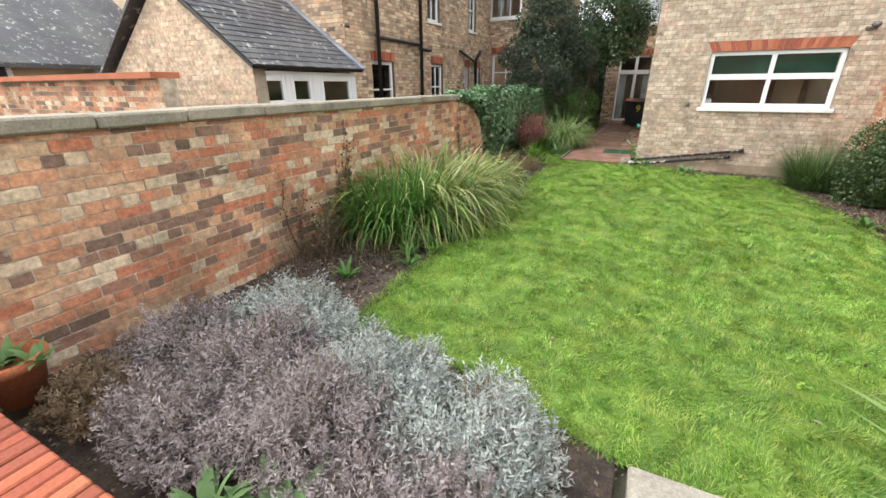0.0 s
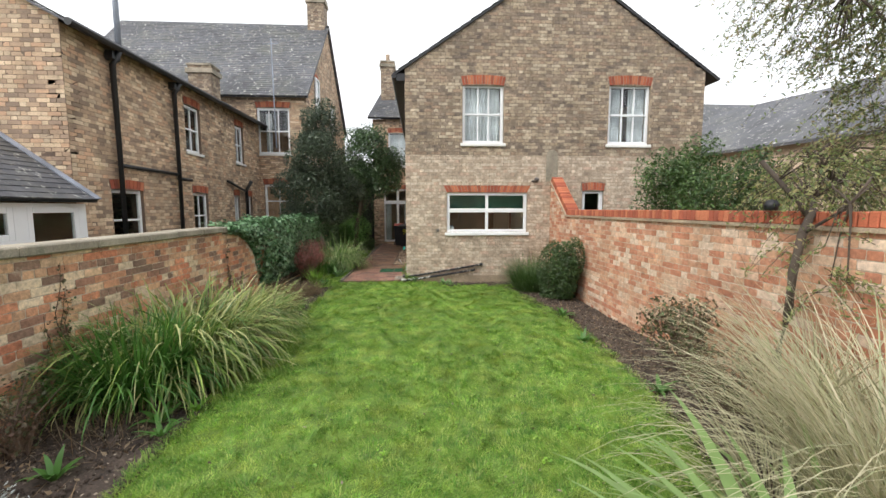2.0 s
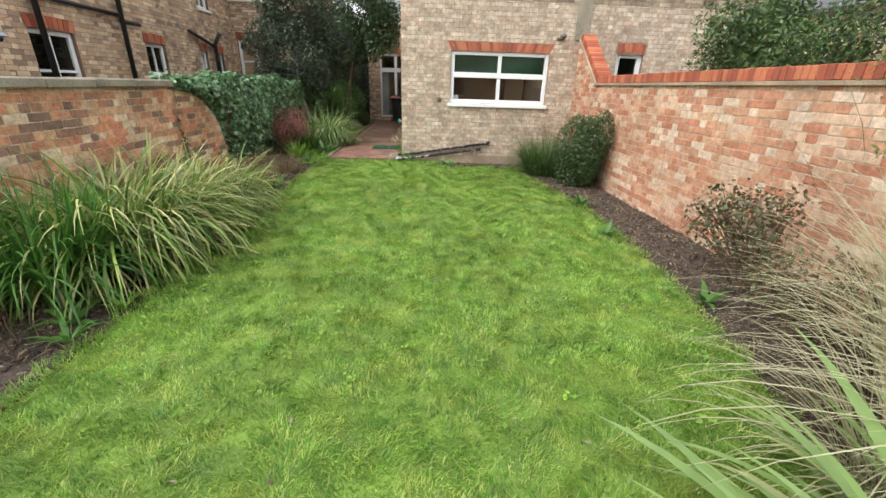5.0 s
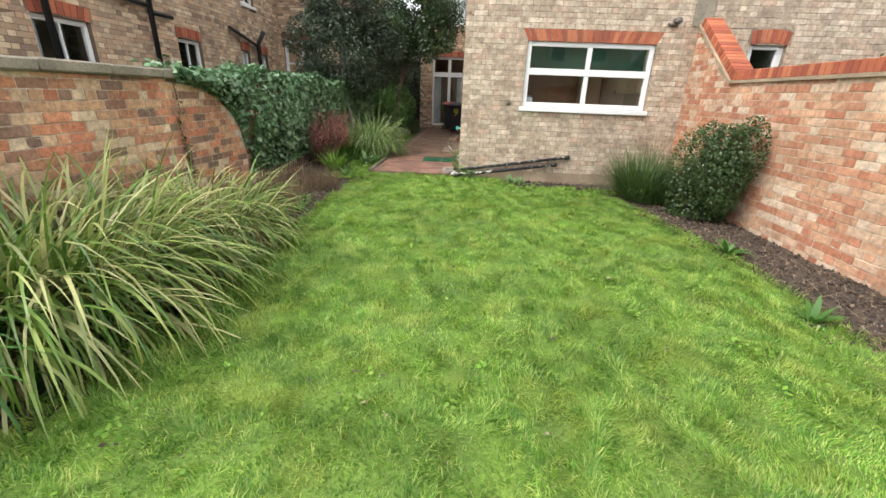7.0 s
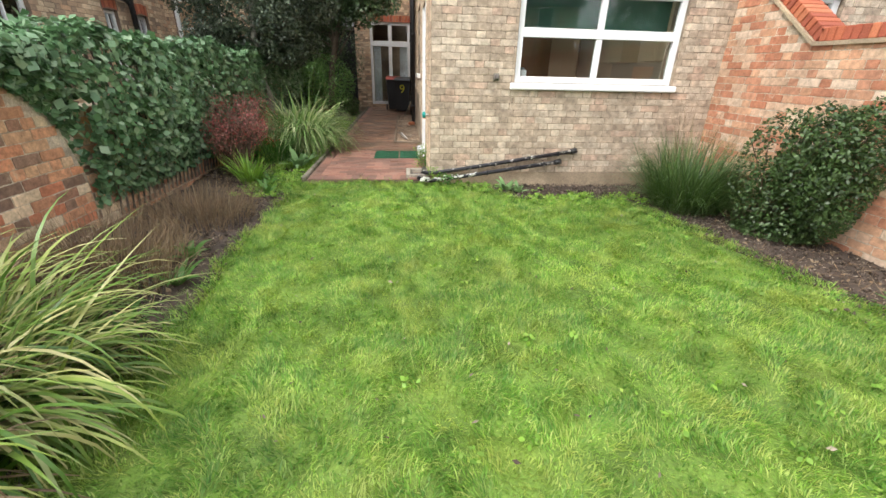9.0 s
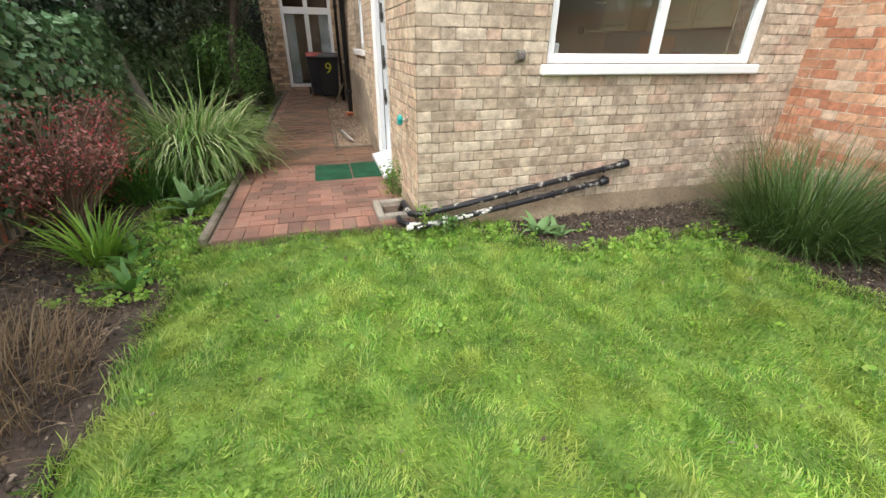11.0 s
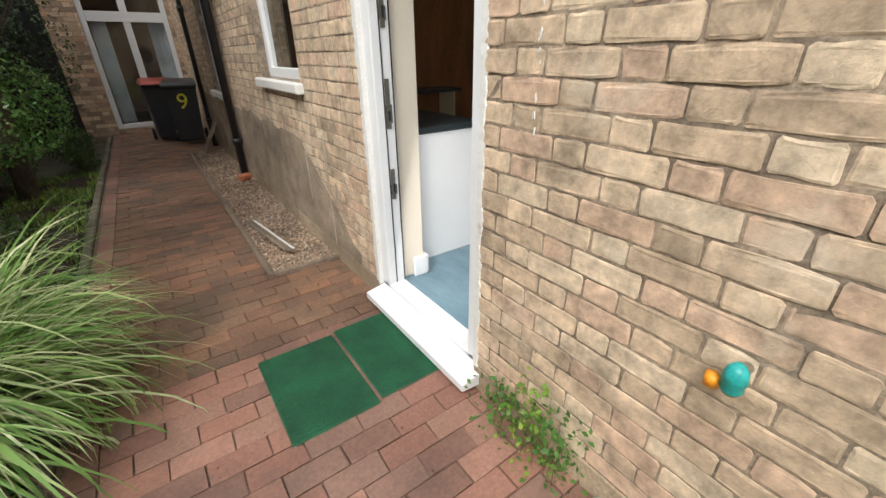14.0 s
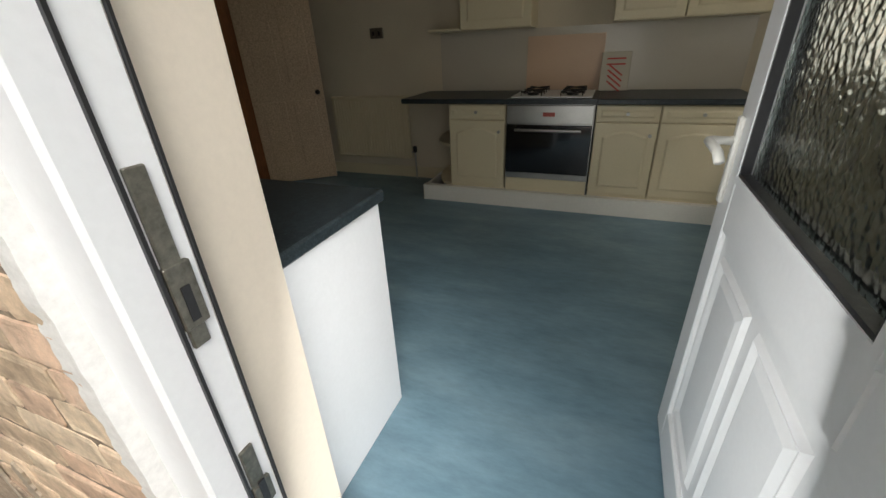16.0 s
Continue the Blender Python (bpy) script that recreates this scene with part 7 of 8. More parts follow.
for i, (x, y, rx, ry, h, st, ma, lb) in enumerate((
        (-1.98, 1.66, 0.50, 0.40, 0.44, 1000, P_SILVER, "silver-grey cotton lavender cushion beside the old wall"),
        (-2.45, 1.22, 0.42, 0.46, 0.38, 700, P_MAUVE, "faded mauve-brown lavender, woody and sprawling, near the terracotta pot"),
        (-1.75, 1.22, 0.52, 0.46, 0.44, 1200, P_MAUVE, "grey-mauve lavender cushion in the front bed"),
        (-1.10, 1.46, 0.42, 0.36, 0.42, 850, P_SILVER, "pale silver cushion plant at the lawn's near edge"),
        (-0.50, 1.25, 0.44, 0.38, 0.44, 950, P_SILVER, "pale silver cushion plant beside the concrete slabs"),
        (-1.15, 1.02, 0.50, 0.40, 0.42, 1100, P_MAUVE, "grey-mauve lavender full of spent flower spikes"),
        (-1.80, 0.76, 0.50, 0.30, 0.34, 700, P_MAUVE, "woody lavender behind the low brick wall"),
        (-0.55, 0.84, 0.46, 0.30, 0.38, 800, P_MAUVE, "low lavender close to the slabs"),
        (-2.45, 0.70, 0.35, 0.26, 0.25, 350, P_BROWN, "dry brown woody plant behind the low wall"))):
    stalk_mound("lavender", (x, y, -0.06), rx, ry, h, st, ma, lb, "lavender", 100 + i, leaf=0.026 if ma is P_SILVER else 0.024, per=30)


def rosette(at, n, length, width, seed, label, mat_=None, lean=0.75, group="leafy plants in the beds", name="leafy_plant"):
    r = np.random.RandomState(seed)
    a = np.linspace(0, 2 * np.pi, n, endpoint=False) + r.normal(0, 0.25, n)
    P = np.tile(np.array(at, float), (n, 1)) + np.stack([0.02 * np.cos(a), 0.02 * np.sin(a), np.zeros(n)], -1)
    vf = blades(r, P, length * r.uniform(0.6, 1.1, n), r.normal(lean * 0.7, 0.2, n), r.normal(0.9, 0.3, n), a, width * r.uniform(0.7, 1.15, n), 7, 0.35)
    ob = base(name, at, label, "plant", group)
    V, F = vf
    for i in range(n):
        sheet_mesh("leaf", V[i * 16:(i + 1) * 16], F[i * 7:(i + 1) * 7] - i * 16, mat_ or P_BROAD, ob)
    return ob


rosette((-1.05, 0.62, -0.04), 22, 0.34, 0.075, 5, "broad-leaved green plant among the lavender")
rosette((-1.35, 0.55, -0.04), 16, 0.28, 0.06, 6, "broad-leaved green plant behind the low brick wall")
rosette((-2.8, 0.62, 0.2), 14, 0.14, 0.045, 7, "green leaves growing over the terracotta pot")
rosette((-2.93, 0.55, 0.21), 22, 0.15, 0.05, 8, "green leaves growing in the terracotta pot")
rosette((-1.99, 10.5, -0.05), 20, 0.32, 0.085, 9, "pale green hairy-leaved plant by the path's kerb")
rosette((-1.97, 10.78, -0.05), 14, 0.26, 0.075, 10, "pale green leafy plant by the path's kerb")
rosette((0.74, 9.30, -0.05), 13, 0.24, 0.06, 11, "green leafy plant in the bare soil under the gable")
rosette((0.86, 9.22, -0.05), 9, 0.2, 0.055, 12, "green leafy plant in the bare soil under the gable")
for i, (x, y) in enumerate(((-2.05, 3.3), (-2.0, 3.65), (-1.98, 4.0), (-2.0, 4.4), (-1.97, 4.8), (-1.99, 5.2), (-2.02, 5.9), (-1.98, 6.5), (-2.0, 7.1), (-2.1, 7.5), (-2.05, 9.2), (-2.12, 9.5), (-2.2, 9.75), (-2.1, 11.3), (-2.3, 2.6), (2.35, 5.1), (2.55, 6.4), (2.5, 3.6))):
    rosette((x, y, -0.05), 12, 0.22, 0.05, 200 + i, "low dark green leafy plant at the border's edge", P_GREEN, 0.9)
for i, (x, y, s) in enumerate(((-0.235, 10.32, 0.3), (-0.24, 10.45, 0.34), (-0.22, 10.6, 0.22), (-0.13, 9.56, 0.2), (0.02, 9.45, 0.14))):
    r = np.random.RandomState(300 + i)
    n = 170
    P = np.stack([r.normal(x, 0.05, n), r.normal(y, 0.06, n), r.uniform(0.0, s, n)], -1)
    P[:, 0] = np.minimum(P[:, 0], -0.185) if y > 9.65 else P[:, 0]
    ob = base("wall_weed", (x, y, 0.0), "straggly small-leaved weed growing at the wall's foot", "weed", "weeds at the wall's foot")
    sheet_mesh("leaves", *leaves(r, P, 0.028, None, 0.8, 0.6), P_WEED if i % 2 else P_GREEN, ob)
    m = 14
    sheet_mesh("stems", *blades(r, np.stack([r.normal(x, 0.02, m), r.normal(y, 0.03, m), np.zeros(m)], -1), r.uniform(0.5, 1.0, m) * s, np.abs(r.normal(0.1, 0.1, m)), r.normal(0.2, 0.1, m), r.uniform(1.6, 4.7, m), np.full(m, 0.004), 3), P_BROWN, ob)

# ---- straps and tall grasses ----
clump("flax", (1.62, 1.05, -0.05), 170, 1.16, 0.18, (0.86, 0.33), (1.2, 0.35), 0.072, P_PHOR, "yellow-green striped flax with long arching blades", "flax", 15, 10, 0.55, parts=90)
clump("flax", (1.9, 1.4, -0.05), 110, 1.08, 0.15, (0.9, 0.32), (1.2, 0.35), 0.045, P_PHOR, "yellow-green striped flax with long arching blades", "flax", 16, 10, 0.55, parts=80)
clump("tall_grass", (2.45, 1.45, -0.05), 750, 1.85, 0.28, (0.22, 0.16), (1.5, 0.45), 0.009, P_PALE, "pale straw-coloured feathery grass arching over the border", "ornamental grass", 17, 10, 0.2)
clump("tall_grass", (2.15, 1.9, -0.05), 260, 1.1, 0.2, (0.4, 0.2), (1.6, 0.4), 0.009, P_PALE, "pale arching grass spilling onto the lawn", "ornamental grass", 18, 9, 0.2)
clump("tall_grass", (2.9, 2.45, -0.05), 420, 1.45, 0.2, (0.22, 0.14), (1.3, 0.4), 0.010, P_PALE, "pale feathery grass in front of the thin tree", "ornamental grass", 519, 9, 0.2)
clump("tall_grass", (2.75, 1.85, -0.05), 500, 1.6, 0.25, (0.25, 0.16), (1.4, 0.4), 0.009, P_PALE, "pale feathery grass against the red wall", "ornamental grass", 19, 9, 0.2)
clump("strap_plant", (-2.55, 4.55, -0.05), 2000, 1.08, 0.60, (0.66, 0.42), (2.2, 0.8), 0.023, P_STRAP, "big arching clump of strap leaves, green turning yellow and brown", "strap-leaved plant", 20, 8, 0.4, squash=1.2, parts=120, zr=0.3)
clump("dead_leaves", (-2.35, 4.75, 0.0), 260, 0.55, 0.5, (0.8, 0.4), (2.2, 0.7), 0.014, P_BROWN, "hanging dead straw-brown leaves inside the big clump", "dead leaves", 520, 7, 0.3, squash=1.3, zr=0.3)
clump("strap_plant", (-2.55, 3.75, -0.05), 1000, 0.80, 0.38, (0.26, 0.24), (1.1, 0.8), 0.024, P_GREEN, "upright bright green clump of narrow leaves", "strap-leaved plant", 21, 7, 0.4, parts=80, zr=0.12)
clump("strap_plant", (-2.42, 5.85, -0.05), 1400, 0.80, 0.52, (0.7, 0.4), (2.1, 0.8), 0.020, P_STRAP, "arching yellow-green clump of narrow leaves", "strap-leaved plant", 22, 8, 0.4, parts=60, zr=0.2)
clump("dead_leaves", (-2.25, 5.6, 0.0), 160, 0.6, 0.4, (0.7, 0.4), (2.0, 0.7), 0.014, P_BROWN, "drooping dead leaves at the foot of the arching clump", "dead leaves", 522, 6, 0.3, zr=0.2)
clump("dry_stems", (-2.55, 7.2, -0.05), 1500, 0.42, 0.55, (0.35, 0.25), (0.6, 0.5), 0.005, P_BROWN, "low patch of thin dry brown stems", "dry plant", 23, 4, 0.0)
clump("dry_stems", (-2.45, 8.4, -0.05), 1100, 0.36, 0.5, (0.4, 0.3), (0.6, 0.5), 0.005, P_BROWN, "low patch of thin dry brown stems", "dry plant", 24, 4, 0.0)
clump("dry_stems", (-2.95, 2.7, -0.05), 120, 0.5, 0.3, (0.3, 0.25), (0.6, 0.5), 0.004, P_BROWN, "thin dry twigs against the old wall", "dry plant", 25, 4, 0.0)
clump("strap_plant", (-2.38, 9.66, -0.05), 150, 0.48, 0.10, (0.35, 0.2), (0.9, 0.3), 0.016, P_WEED, "small bright yellow-green tuft of strap leaves", "strap-leaved plant", 26, 6, 0.4)
clump("strap_plant", (-2.22, 11.75, -0.05), 1800, 0.98, 0.36, (0.38, 0.28), (2.2, 0.8), 0.0185, P_SEDGE, "fountain of narrow green leaves beside the path", "strap-leaved plant", 27, 8, 0.4, parts=110, zr=0.25)
clump("dead_leaves", (-2.1, 11.75, 0.0), 130, 0.6, 0.3, (0.8, 0.4), (2.0, 0.7), 0.013, P_BROWN, "pale dead leaves hanging at the fountain's foot", "dead leaves", 527, 6, 0.3, zr=0.2)
clump("strap_plant", (-2.5, 11.0, -0.05), 480, 0.62, 0.26, (0.35, 0.2), (0.9, 0.4), 0.014, P_GREEN, "green tuft of narrow leaves near the path", "strap-leaved plant", 28, 6, 0.4)
clump("wispy_shrub", (2.62, 8.65, -0.05), 2000, 0.85, 0.34, (0.45, 0.3), (0.8, 0.5), 0.008, P_LAUREL, "soft wispy grey-green shrub beside the clipped bush", "shrub", 29, 5, 0.2)
clump("dry_stems", (2.95, 9.2, -0.05), 130, 1.15, 0.2, (0.15, 0.1), (0.35, 0.2), 0.005, P_BROWN, "tall thin reddish stems against the gable", "dry plant", 30, 5, 0.0)

clump("dry_stems", (3.95, 3.75, -0.1), 260, 2.1, 0.35, (0.14, 0.12), (0.7, 0.5), 0.006, P_BROWN, "tangle of thin bare brown stems behind the red wall", "dry plant", 71, 7, 0.0)
clump("dry_stems", (-2.35, 3.2, -0.05), 160, 0.3, 0.35, (0.6, 0.4), (0.6, 0.5), 0.006, P_BROWN, "flattened dead stems beside the lawn", "dry plant", 72, 4, 0.0)
for i, (x, y) in enumerate(((-1.92, 3.1), (-1.86, 3.5), (-1.9, 3.9), (-1.88, 4.35), (-1.93, 5.0), (-1.9, 5.6), (-1.94, 6.2))):
    rosette((x, y, -0.045), 16, 0.20, 0.028, 400 + i, "low bright green narrow-leaved plant at the lawn's edge", P_WEED if i % 2 else P_GREEN, 0.95)


# ---- shrubs and trees ----
def shrub(name, at, centre, radii, n, size, mat_, label, category, seed, narrow=0.55, shell=0.35, lumps=14, lump_size=0.4, twigs=40, bottom=-1.0, extra=None, mat_t=None):
    r = np.random.RandomState(seed)
    ob = base(name, at, label, category)
    P, d = blob_points(r, n, centre, radii, shell, lumps, seed, lump_size, bottom)
    P[:, 2] = np.maximum(P[:, 2], 0.0)
    sheet_mesh("crown", *leaves(r, P, size, d * 0.9, 0.3, narrow), mat_, ob)
    tw = Build()
    rr = random.Random(seed)
    for k in range(twigs):
        q = P[rr.randrange(len(P))]
        a = Vector(at) + Vector((rr.uniform(-0.06, 0.06), rr.uniform(-0.06, 0.06), 0))
        mid = a.lerp(Vector(q), 0.5) + Vector((rr.uniform(-0.05, 0.05), rr.uniform(-0.05, 0.05), 0.06))
        tw.tube([a, mid, Vector(q)], [0.012, 0.007, 0.003], 5, cap=False)
    adopt(ob, tw.done("twiggery", mat_t or M_TWIG, kind="stuff"))
    return ob


def tree(name, at, limbs, crowns, mat_b, mat_l, size, label, seed, narrow=0.5, trunk_r=0.09):
    """limbs: lists of points from the base up; crowns: (centre, radii, leaves)."""
    r = np.random.RandomState(seed)
    ob = base(name, at, label, "tree")
    tb = Build()
    for pts, r0, r1 in limbs:
        k = len(pts)
        tb.tube(pts, [r0 + (r1 - r0) * i / (k - 1) for i in range(k)], 10)
    adopt(ob, tb.done("trunk", mat_b, smooth=True))
    vf, tw = [], Build()
    rr = random.Random(seed)
    for ci, (c, rad, n) in enumerate(crowns):
        P, d = blob_points(r, n, c, rad, 0.35, 22, seed + ci, 0.33)
        vf.append(leaves(r, P, size, d * 0.6, 0.2, narrow))
        for k in range(9):
            q = Vector(P[rr.randrange(len(P))])
            end = min((Vector(l[0][i]).lerp(Vector(l[0][i + 1]), rr.random()) for l in limbs for i in range(len(l[0]) // 2, len(l[0]) - 1)), key=lambda e: (e - q).length)
            m_ = end.lerp(q, 0.5) + Vector((rr.uniform(-0.1, 0.1), rr.uniform(-0.1, 0.1), 0.1))
            tw.tube([end, m_, q], [0.010, 0.006, 0.002], 5, cap=False)
    adopt(ob, tw.done("branchwork", mat_b, kind="stuff"))
    sheet_mesh("crown", *join(*vf), mat_l, ob)
    return ob


shrub("clipped_bush", (3.02, 8.0, -0.05), (3.03, 7.7, 0.60), (0.42, 0.46, 0.84), 19000, 0.034, P_BOX, "dense clipped dark green bush against the red wall", "bush", 40, 0.6, 0.18, 10, 0.62)
shrub("red_shrub", (-2.78, 10.2, -0.05), (-2.7, 10.5, 0.58), (0.52, 0.9, 0.62), 4200, 0.03, P_RED, "twiggy shrub with dull red leaves and berries by the ivy", "shrub", 41, 0.5, 0.7, 22, 0.34, 320)
def berries(thing, centre, radii, n, size, mat_, seed):
    r = np.random.RandomState(seed)
    P, d = blob_points(r, n, centre, radii, 0.35, 14, seed, 0.42)
    o = np.array([(1, 0, 0), (0, 1, 0), (-1, 0, 0), (0, -1, 0), (0, 0, 1), (0, 0, -1)]) * size
    V = (P[:, None, :] + o[None]).reshape(-1, 3)
    f = np.array([(0, 1, 4), (1, 2, 4), (2, 3, 4), (3, 0, 4), (1, 0, 5), (2, 1, 5), (3, 2, 5), (0, 3, 5)])
    F = (np.arange(n)[:, None, None] * 6 + f[None]).reshape(-1, 3)
    sheet_mesh("berries", V, F, mat_, thing, kind="stuff")


M_BERRY = surface("red_berries", [(0.55, 0.03, 0.03)], rough=0.3, bump=0)
berries(bpy.data.objects["red_shrub"], (-2.7, 10.5, 0.58), (0.52, 0.9, 0.62), 500, 0.007, M_BERRY, 41)
shrub("rose_bush", (3.0, 3.85, -0.05), (2.92, 3.85, 0.52), (0.42, 0.62, 0.52), 1500, 0.045, P_ROSE, "sparse thorny rose bush with brown-green leaves", "rose bush", 42, 0.6, 0.8, 12, 0.4, 60)
shrub("rose_bush", (2.85, 3.15, -0.05), (2.75, 3.15, 0.34), (0.35, 0.42, 0.36), 900, 0.04, P_ROSE, "small straggling bush under the red wall", "rose bush", 43, 0.6, 0.8, 12, 0.4, 40)
shrub("round_bush", (-2.95, 16.3, -0.05), (-2.95, 16.3, 0.92), (1.0, 1.1, 0.95), 17000, 0.05, P_FRESH, "rounded bright green bush beyond the tall grass", "bush", 44, 0.5, 0.2, 12, 0.6)
shrub("low_bush", (-2.5, 13.7, -0.05), (-2.5, 13.7, 0.2), (0.5, 0.7, 0.32), 2600, 0.04, P_LAUREL, "low dark green bush under the evergreen tree", "bush", 540)
shrub("dark_bush", (-2.05, 17.6, -0.05), (-2.05, 17.6, 0.25), (0.32, 0.8, 0.32), 3000, 0.04, P_LAUREL, "low dark bush along the far part of the path", "bush", 45)
shrub("dark_bush", (-3.3, 18.4, -0.05), (-3.3, 18.4, 1.9), (1.5, 1.0, 2.2), 14000, 0.06, P_DARK, "dark shrub in deep shade by the far boundary", "bush", 46)
shrub("laurel", (5.45, 6.9, -0.1), (5.3, 6.9, 1.75), (1.5, 1.3, 1.55), 21000, 0.085, P_LAUREL, "large green laurel beyond the red wall", "shrub", 47, 0.32, 0.6, 34, 0.3, 60)
shrub("low_shrub", (-2.8, 2.9, -0.05), (-2.85, 2.95, 0.22), (0.25, 0.4, 0.3), 700, 0.035, P_ROSE, "small straggly bush at the old wall's foot", "shrub", 48, 0.6, 0.8, 10, 0.45, 24)

tree("holly_tree", (-2.85, 12.6, -0.05), [([(-2.8, 12.6, -0.1), (-2.84, 12.62, 0.5), (-2.98, 12.65, 1.0), (-3.05, 12.7, 1.7), (-3.0, 12.7, 2.8)], 0.09, 0.04)],
     [((-3.0, 12.75, 2.1), (1.45, 1.3, 1.15), 27000), ((-2.95, 12.75, 3.3), (1.2, 1.2, 1.1), 18000), ((-2.85, 12.8, 4.2), (0.75, 0.8, 0.95), 8000)], M_BARK2, P_OLIVE, 0.062, "dense grey-green evergreen tree with a leaning pale trunk", 50)
tree("magnolia_tree", (-1.95, 16.0, -0.05), [([(-2.4, 16.0, -0.1), (-2.3, 16.0, 1.2), (-2.0, 15.9, 2.4)], 0.1, 0.05)],
     [((-1.75, 15.8, 3.7), (1.5, 1.4, 1.5), 14000), ((-1.05, 15.4, 3.1), (0.9, 0.9, 1.0), 5500), ((-2.4, 15.6, 2.8), (1.3, 1.3, 1.1), 9000), ((-3.3, 16.5, 2.2), (1.3, 1.3, 1.5), 9000)], M_BARK, P_DARK, 0.085, "dark glossy evergreen tree with large leaves over the path", 51, 0.45)
def wispy_tree(name, at, limbs, sprays, mat_b, mat_l, size, label, seed):
    """A light tree: limbs, and drooping sprays of thin twigs set with small narrow leaves. sprays: (centre, radii, twigs, droop)."""
    r = np.random.RandomState(seed)
    ob = base(name, at, label, "tree")
    for k, (pts, r0, r1) in enumerate(limbs):
        m = len(pts) - 1
        adopt(ob, Build().tube(pts, [r0 + (r1 - r0) * i / m for i in range(m + 1)], 9).done("limb" if k else "trunk", mat_b, smooth=True))
    lv, tw = [], Build()
    nodes = [Vector(a).lerp(Vector(b), f) for pts, _, _ in limbs[1:] for a, b in zip(pts[1:], pts[2:]) for f in (0.2, 0.5, 0.8)]
    for c, rad, n, droop in sprays:
        for _ in range(n):
            d = r.normal(0, 1, 3)
            d /= np.linalg.norm(d)
            p = Vector(np.array(c) + d * np.array(rad) * r.random_sample() ** 0.45)
            if r.random_sample() < 0.3:
                e = min(nodes, key=lambda q: (q - p).length)
                tw.tube([e, e.lerp(p, 0.5) + Vector((0, 0, 0.12)), p], [0.009, 0.006, 0.003], 4, cap=False)
            h = Vector((*(r.normal(0, 1, 2) + d[:2] * 1.2), r.uniform(-0.5, 0.5))).normalized()
            ln = r.uniform(0.22, 0.6)
            pts = [p + h * ln * t + Vector((0, 0, -droop * ln * t * t)) for t in (0, 0.35, 0.7, 1.0)]
            tw.tube(pts, [0.0035, 0.003, 0.0022, 0.001], 3, cap=False)
            k = r.randint(16, 34)
            t = r.uniform(0.05, 1.0, k)[:, None]
            q = np.array(p)[None] + np.array(h)[None] * ln * t + np.array((0, 0, -droop * ln))[None] * t * t
            lv.append(q + r.normal(0, 0.018, (k, 3)))
    adopt(ob, tw.done("branchwork", mat_b, kind="stuff"))
    sheet_mesh("crown", *leaves(r, np.concatenate(lv), size, None, 0.1, 0.36, 0.4), mat_l, ob)
    return ob


M_TWIG_D = surface("dark_wet_bark", [(0.05, 0.038, 0.028), (0.10, 0.075, 0.055)], bump=0.4, bump_scale=40)
wispy_tree("pruned_tree", (3.12, 2.95, -0.05), [([(3.14, 2.95, -0.1), (3.10, 3.0, 0.5), (3.15, 2.98, 0.9), (3.11, 2.93, 1.25), (3.2, 2.97, 1.55), (3.34, 3.03, 1.74)], 0.036, 0.03),
    ([(3.30, 3.02, 1.68), (3.20, 3.18, 1.95), (3.08, 3.28, 2.16)], 0.022, 0.019),
    ([(3.33, 3.03, 1.73), (3.5, 3.2, 1.85), (3.62, 3.35, 1.82)], 0.018, 0.009),
    ([(3.2, 2.97, 1.55), (3.3, 2.75, 1.75), (3.3, 2.6, 1.95)], 0.014, 0.007)],
    [((3.5, 3.1, 1.95), (0.45, 0.5, 0.25), 60, 0.8), ((3.25, 2.75, 1.3), (0.2, 0.35, 0.35), 30, 0.8)],
    M_TWIG_D, P_YELLOW, 0.042, "thin pruned tree with a dark cut stub beside the red wall", 52)
wispy_tree("overhanging_tree", (4.4, 3.4, -0.1), [([(4.4, 3.4, -0.14), (4.5, 3.4, 1.2), (4.8, 3.5, 2.3), (5.1, 3.7, 3.2)], 0.06, 0.03),
    ([(5.1, 3.7, 3.2), (5.3, 4.1, 4.0), (5.6, 4.4, 5.2)], 0.03, 0.01),
    ([(5.1, 3.7, 3.2), (4.8, 4.1, 3.9), (4.6, 4.6, 4.8)], 0.018, 0.007),
    ([(4.8, 3.5, 2.3), (5.3, 3.6, 2.6), (5.8, 3.9, 3.3)], 0.02, 0.008),
    ([(4.5, 3.4, 1.2), (4.3, 3.7, 1.9), (4.4, 4.2, 2.4)], 0.016, 0.006)],
    [((5.2, 4.4, 4.5), (1.25, 1.2, 1.2), 620, 0.7), ((5.6, 3.9, 3.5), (1.0, 1.0, 0.9), 430, 0.9), ((4.5, 3.8, 2.1), (0.8, 0.8, 0.5), 190, 0.9), ((5.3, 3.9, 2.3), (0.8, 0.8, 0.7), 240, 0.8)],
    M_TWIG_D, P_YELLOW, 0.05, "open tree, drooping yellow-green sprays, standing beyond the red wall", 53)


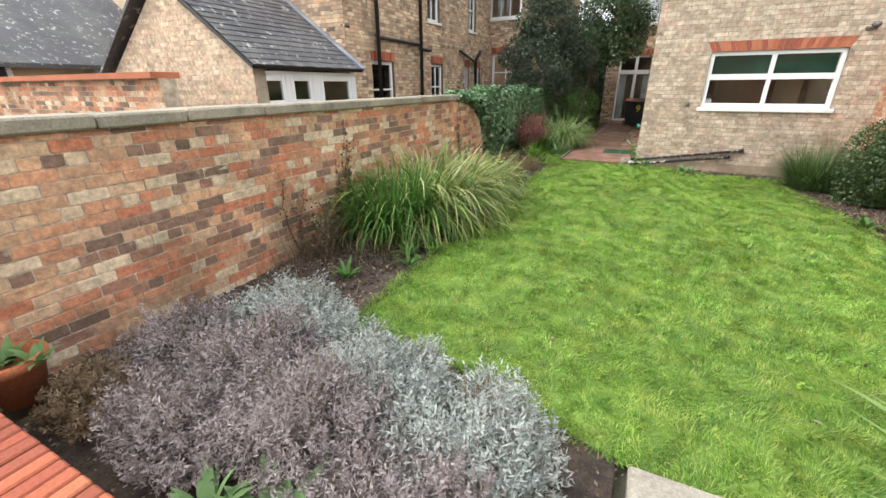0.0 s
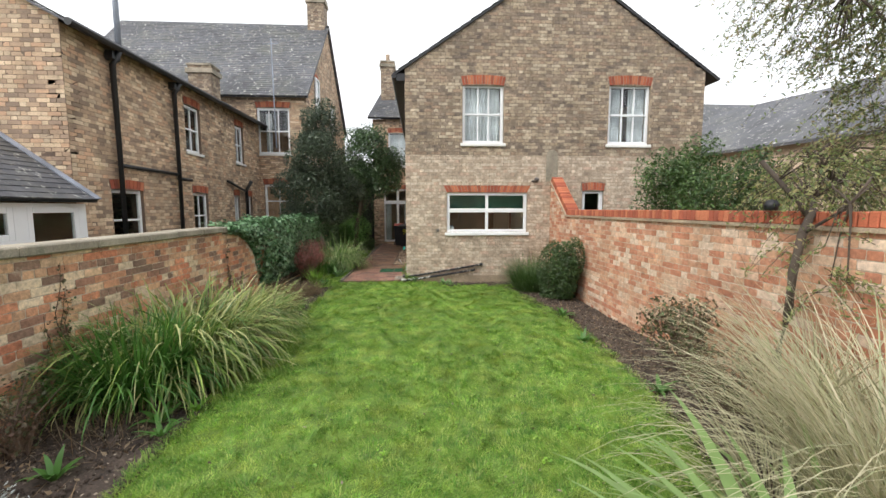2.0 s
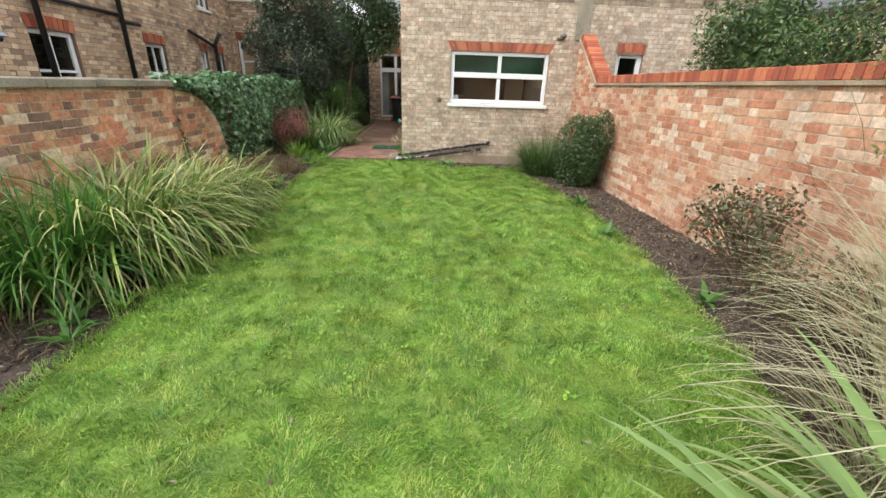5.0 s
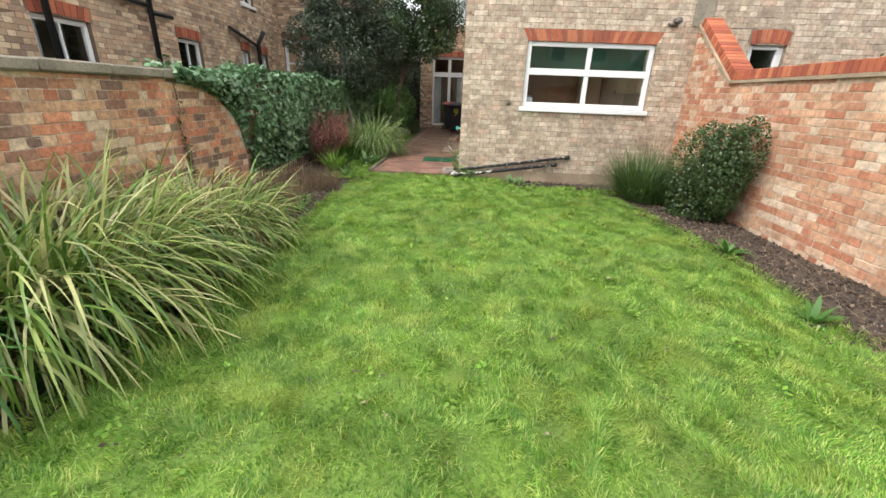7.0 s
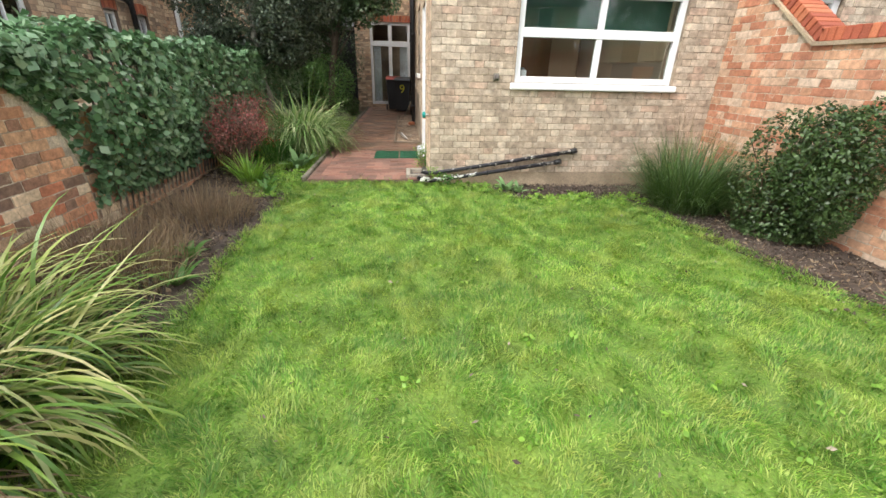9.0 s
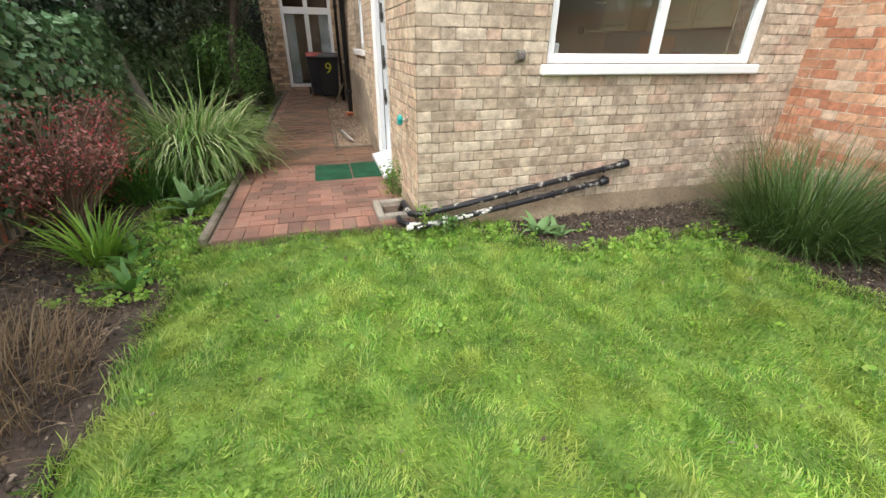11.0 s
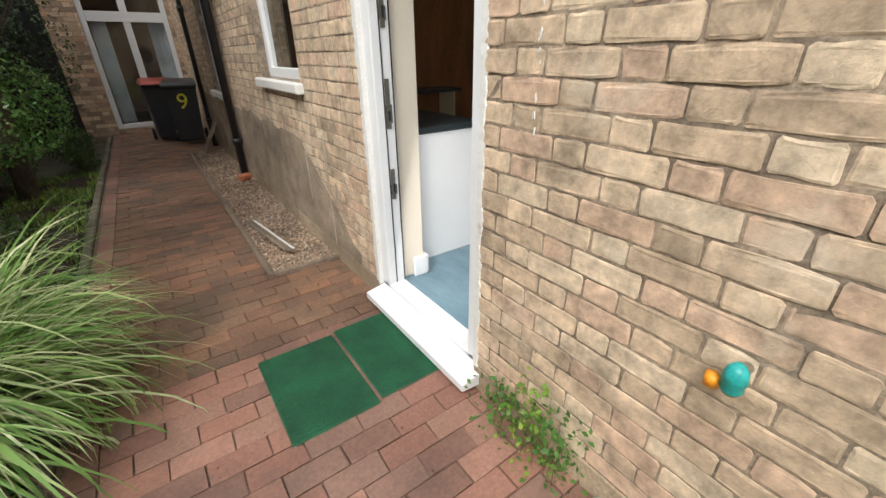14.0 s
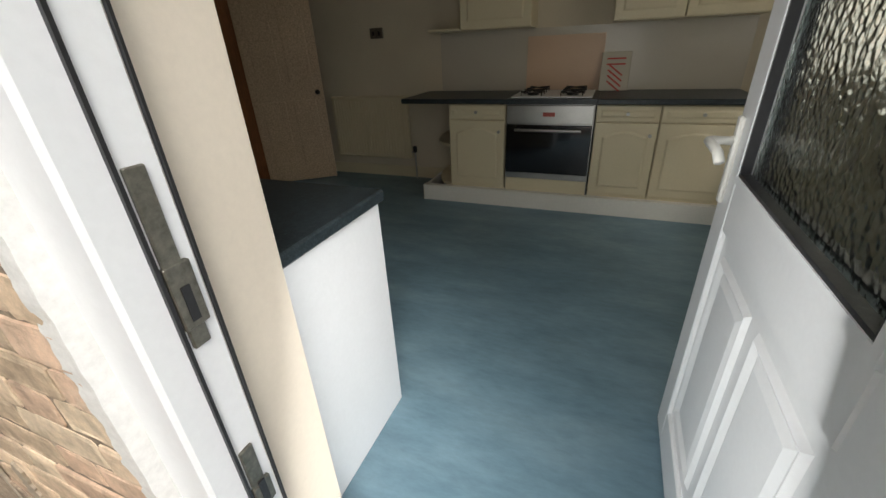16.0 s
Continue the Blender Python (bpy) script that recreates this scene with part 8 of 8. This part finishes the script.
def ivy():
    r = np.random.RandomState(60)
    pts, out = [], []
    n = 27000
    y = r.uniform(6.75, 17.4, n)
    s = np.clip((y - 6.95) / 1.2, 0, 1)
    top = np.where(y < 6.95, 1.46, 1.36 - 0.92 * (1 - np.sqrt(1 - s * s)) * 0.0 + 0.1)
    bottom = np.where(y < 6.95, 1.36, np.where(y < 8.15, 1.34 - 0.92 * (1 - np.sqrt(1 - s * s)), 0.15))
    bulge = 0.10 + 0.16 * np.clip((y - 7.2) / 1.0, 0, 1) * (0.7 + 0.5 * np.sin(y * 2.3))
    top = top + 0.06 * np.sin(y * 3.1) + 0.05 * np.sin(y * 7.7)
    u = r.random_sample(n)
    face = r.random_sample(n) < 0.72
    z = np.where(face, bottom + (top - bottom) * u, top + r.normal(0, 0.03, n))
    x = np.where(face, LX + bulge * np.sin(np.clip(u, 0.05, 1) * 2.2) + r.normal(0, 0.025, n), LX + bulge - (0.35 + bulge) * u)
    keep = (z > 0.0) & ((y > 7.35) | (z > 1.3) & (y > 6.8 + 0.5 * r.random_sample(n)))
    P = np.stack([x, y, z], -1)[keep]
    o = np.where(face[keep, None], np.array([1.0, 0, 0.25]), np.array([0.2, 0, 1.0]))
    ob = base("ivy", (LX, 9.0, 0.0), "thick dark green ivy hanging over the end of the old wall", "ivy")
    sheet_mesh("ivy_leaves", *leaves(r, P, 0.075, o * 1.3, 0.2, 0.85, 0.2), P_IVY, ob)
    back = Build()
    for k in range(40):
        y0 = 8.4 + k * 0.09
        back.tube([(LX + 0.02, y0, 0.0), (LX + 0.04, y0 + 0.1, 0.7), (LX + 0.02, y0 - 0.05, 1.4)], 0.012, 5, cap=False)
    adopt(ob, back.done("woody_stem", M_BARK, kind="stuff"))


ivy()


def climber(y0, h, seed):
    """A thin climbing stem with small leaves, clinging to the old wall."""
    r, rr = np.random.RandomState(seed), random.Random(seed)
    ob = base("climber", (LX + 0.02, y0, -0.04), "thin climbing stems with small leaves clinging to old bricks", "climber", "climbers on the old wall")
    pts = []
    for k in range(3):
        st = Build()
        y = y0 + rr.uniform(-0.05, 0.05)
        line_ = [(LX + 0.018, y, -0.05)]
        while line_[-1][2] < h * (1 - 0.25 * k):
            y += rr.uniform(-0.06, 0.06)
            line_.append((LX + 0.012 + rr.uniform(0, 0.012), y, line_[-1][2] + 0.11))
        st.tube(line_, [0.006 * (1 - 0.7 * i / len(line_)) for i in range(len(line_))], 5, cap=False)
        adopt(ob, st.done("stem", M_TWIG, smooth=True))
        for a, b in zip(line_, line_[1:]):
            pts += [tuple(Vector(a).lerp(Vector(b), rr.random()) + Vector((rr.uniform(0, 0.03), rr.gauss(0, 0.03), rr.gauss(0, 0.02)))) for _ in range(6)]
    sheet_mesh("foliage", *leaves(r, np.array(pts), 0.032, np.array([1.0, 0, 0.2]), 0.2, 0.7), P_ROSE, ob)
    return ob


for y_, h_, sd_ in ((3.75, 1.25, 701), (3.45, 1.05, 702), (2.9, 0.8, 703), (6.85, 1.3, 704)):
    climber(y_, h_, sd_)
cr = base("wall_lantern", (3.30, 3.35, 1.72), "small dark bracket and pot on the red wall's coping", "bracket")
adopt(cr, Build().lathe((3.27, 3.35, 1.735), [(0.001, 0), (0.05, 0.0), (0.06, 0.05), (0.04, 0.09), (0.001, 0.1)], 12).done("cap", M_BIN, smooth=True))
# dark boarded fence and hedge closing the far end beside the path
fe = base("fence", (-3.2, 19.6, 0), "dark stained board fence across the end of the border", "fence")
for k in range(14):
    x = -4.05 + k * 0.142
    adopt(fe, Build().box((x, 19.60, 0.0), (x + 0.136, 19.62, 1.55), 0.003).done("board", M_BIN))

# ---- the single bricks and pavers, last ----
lay_singles()
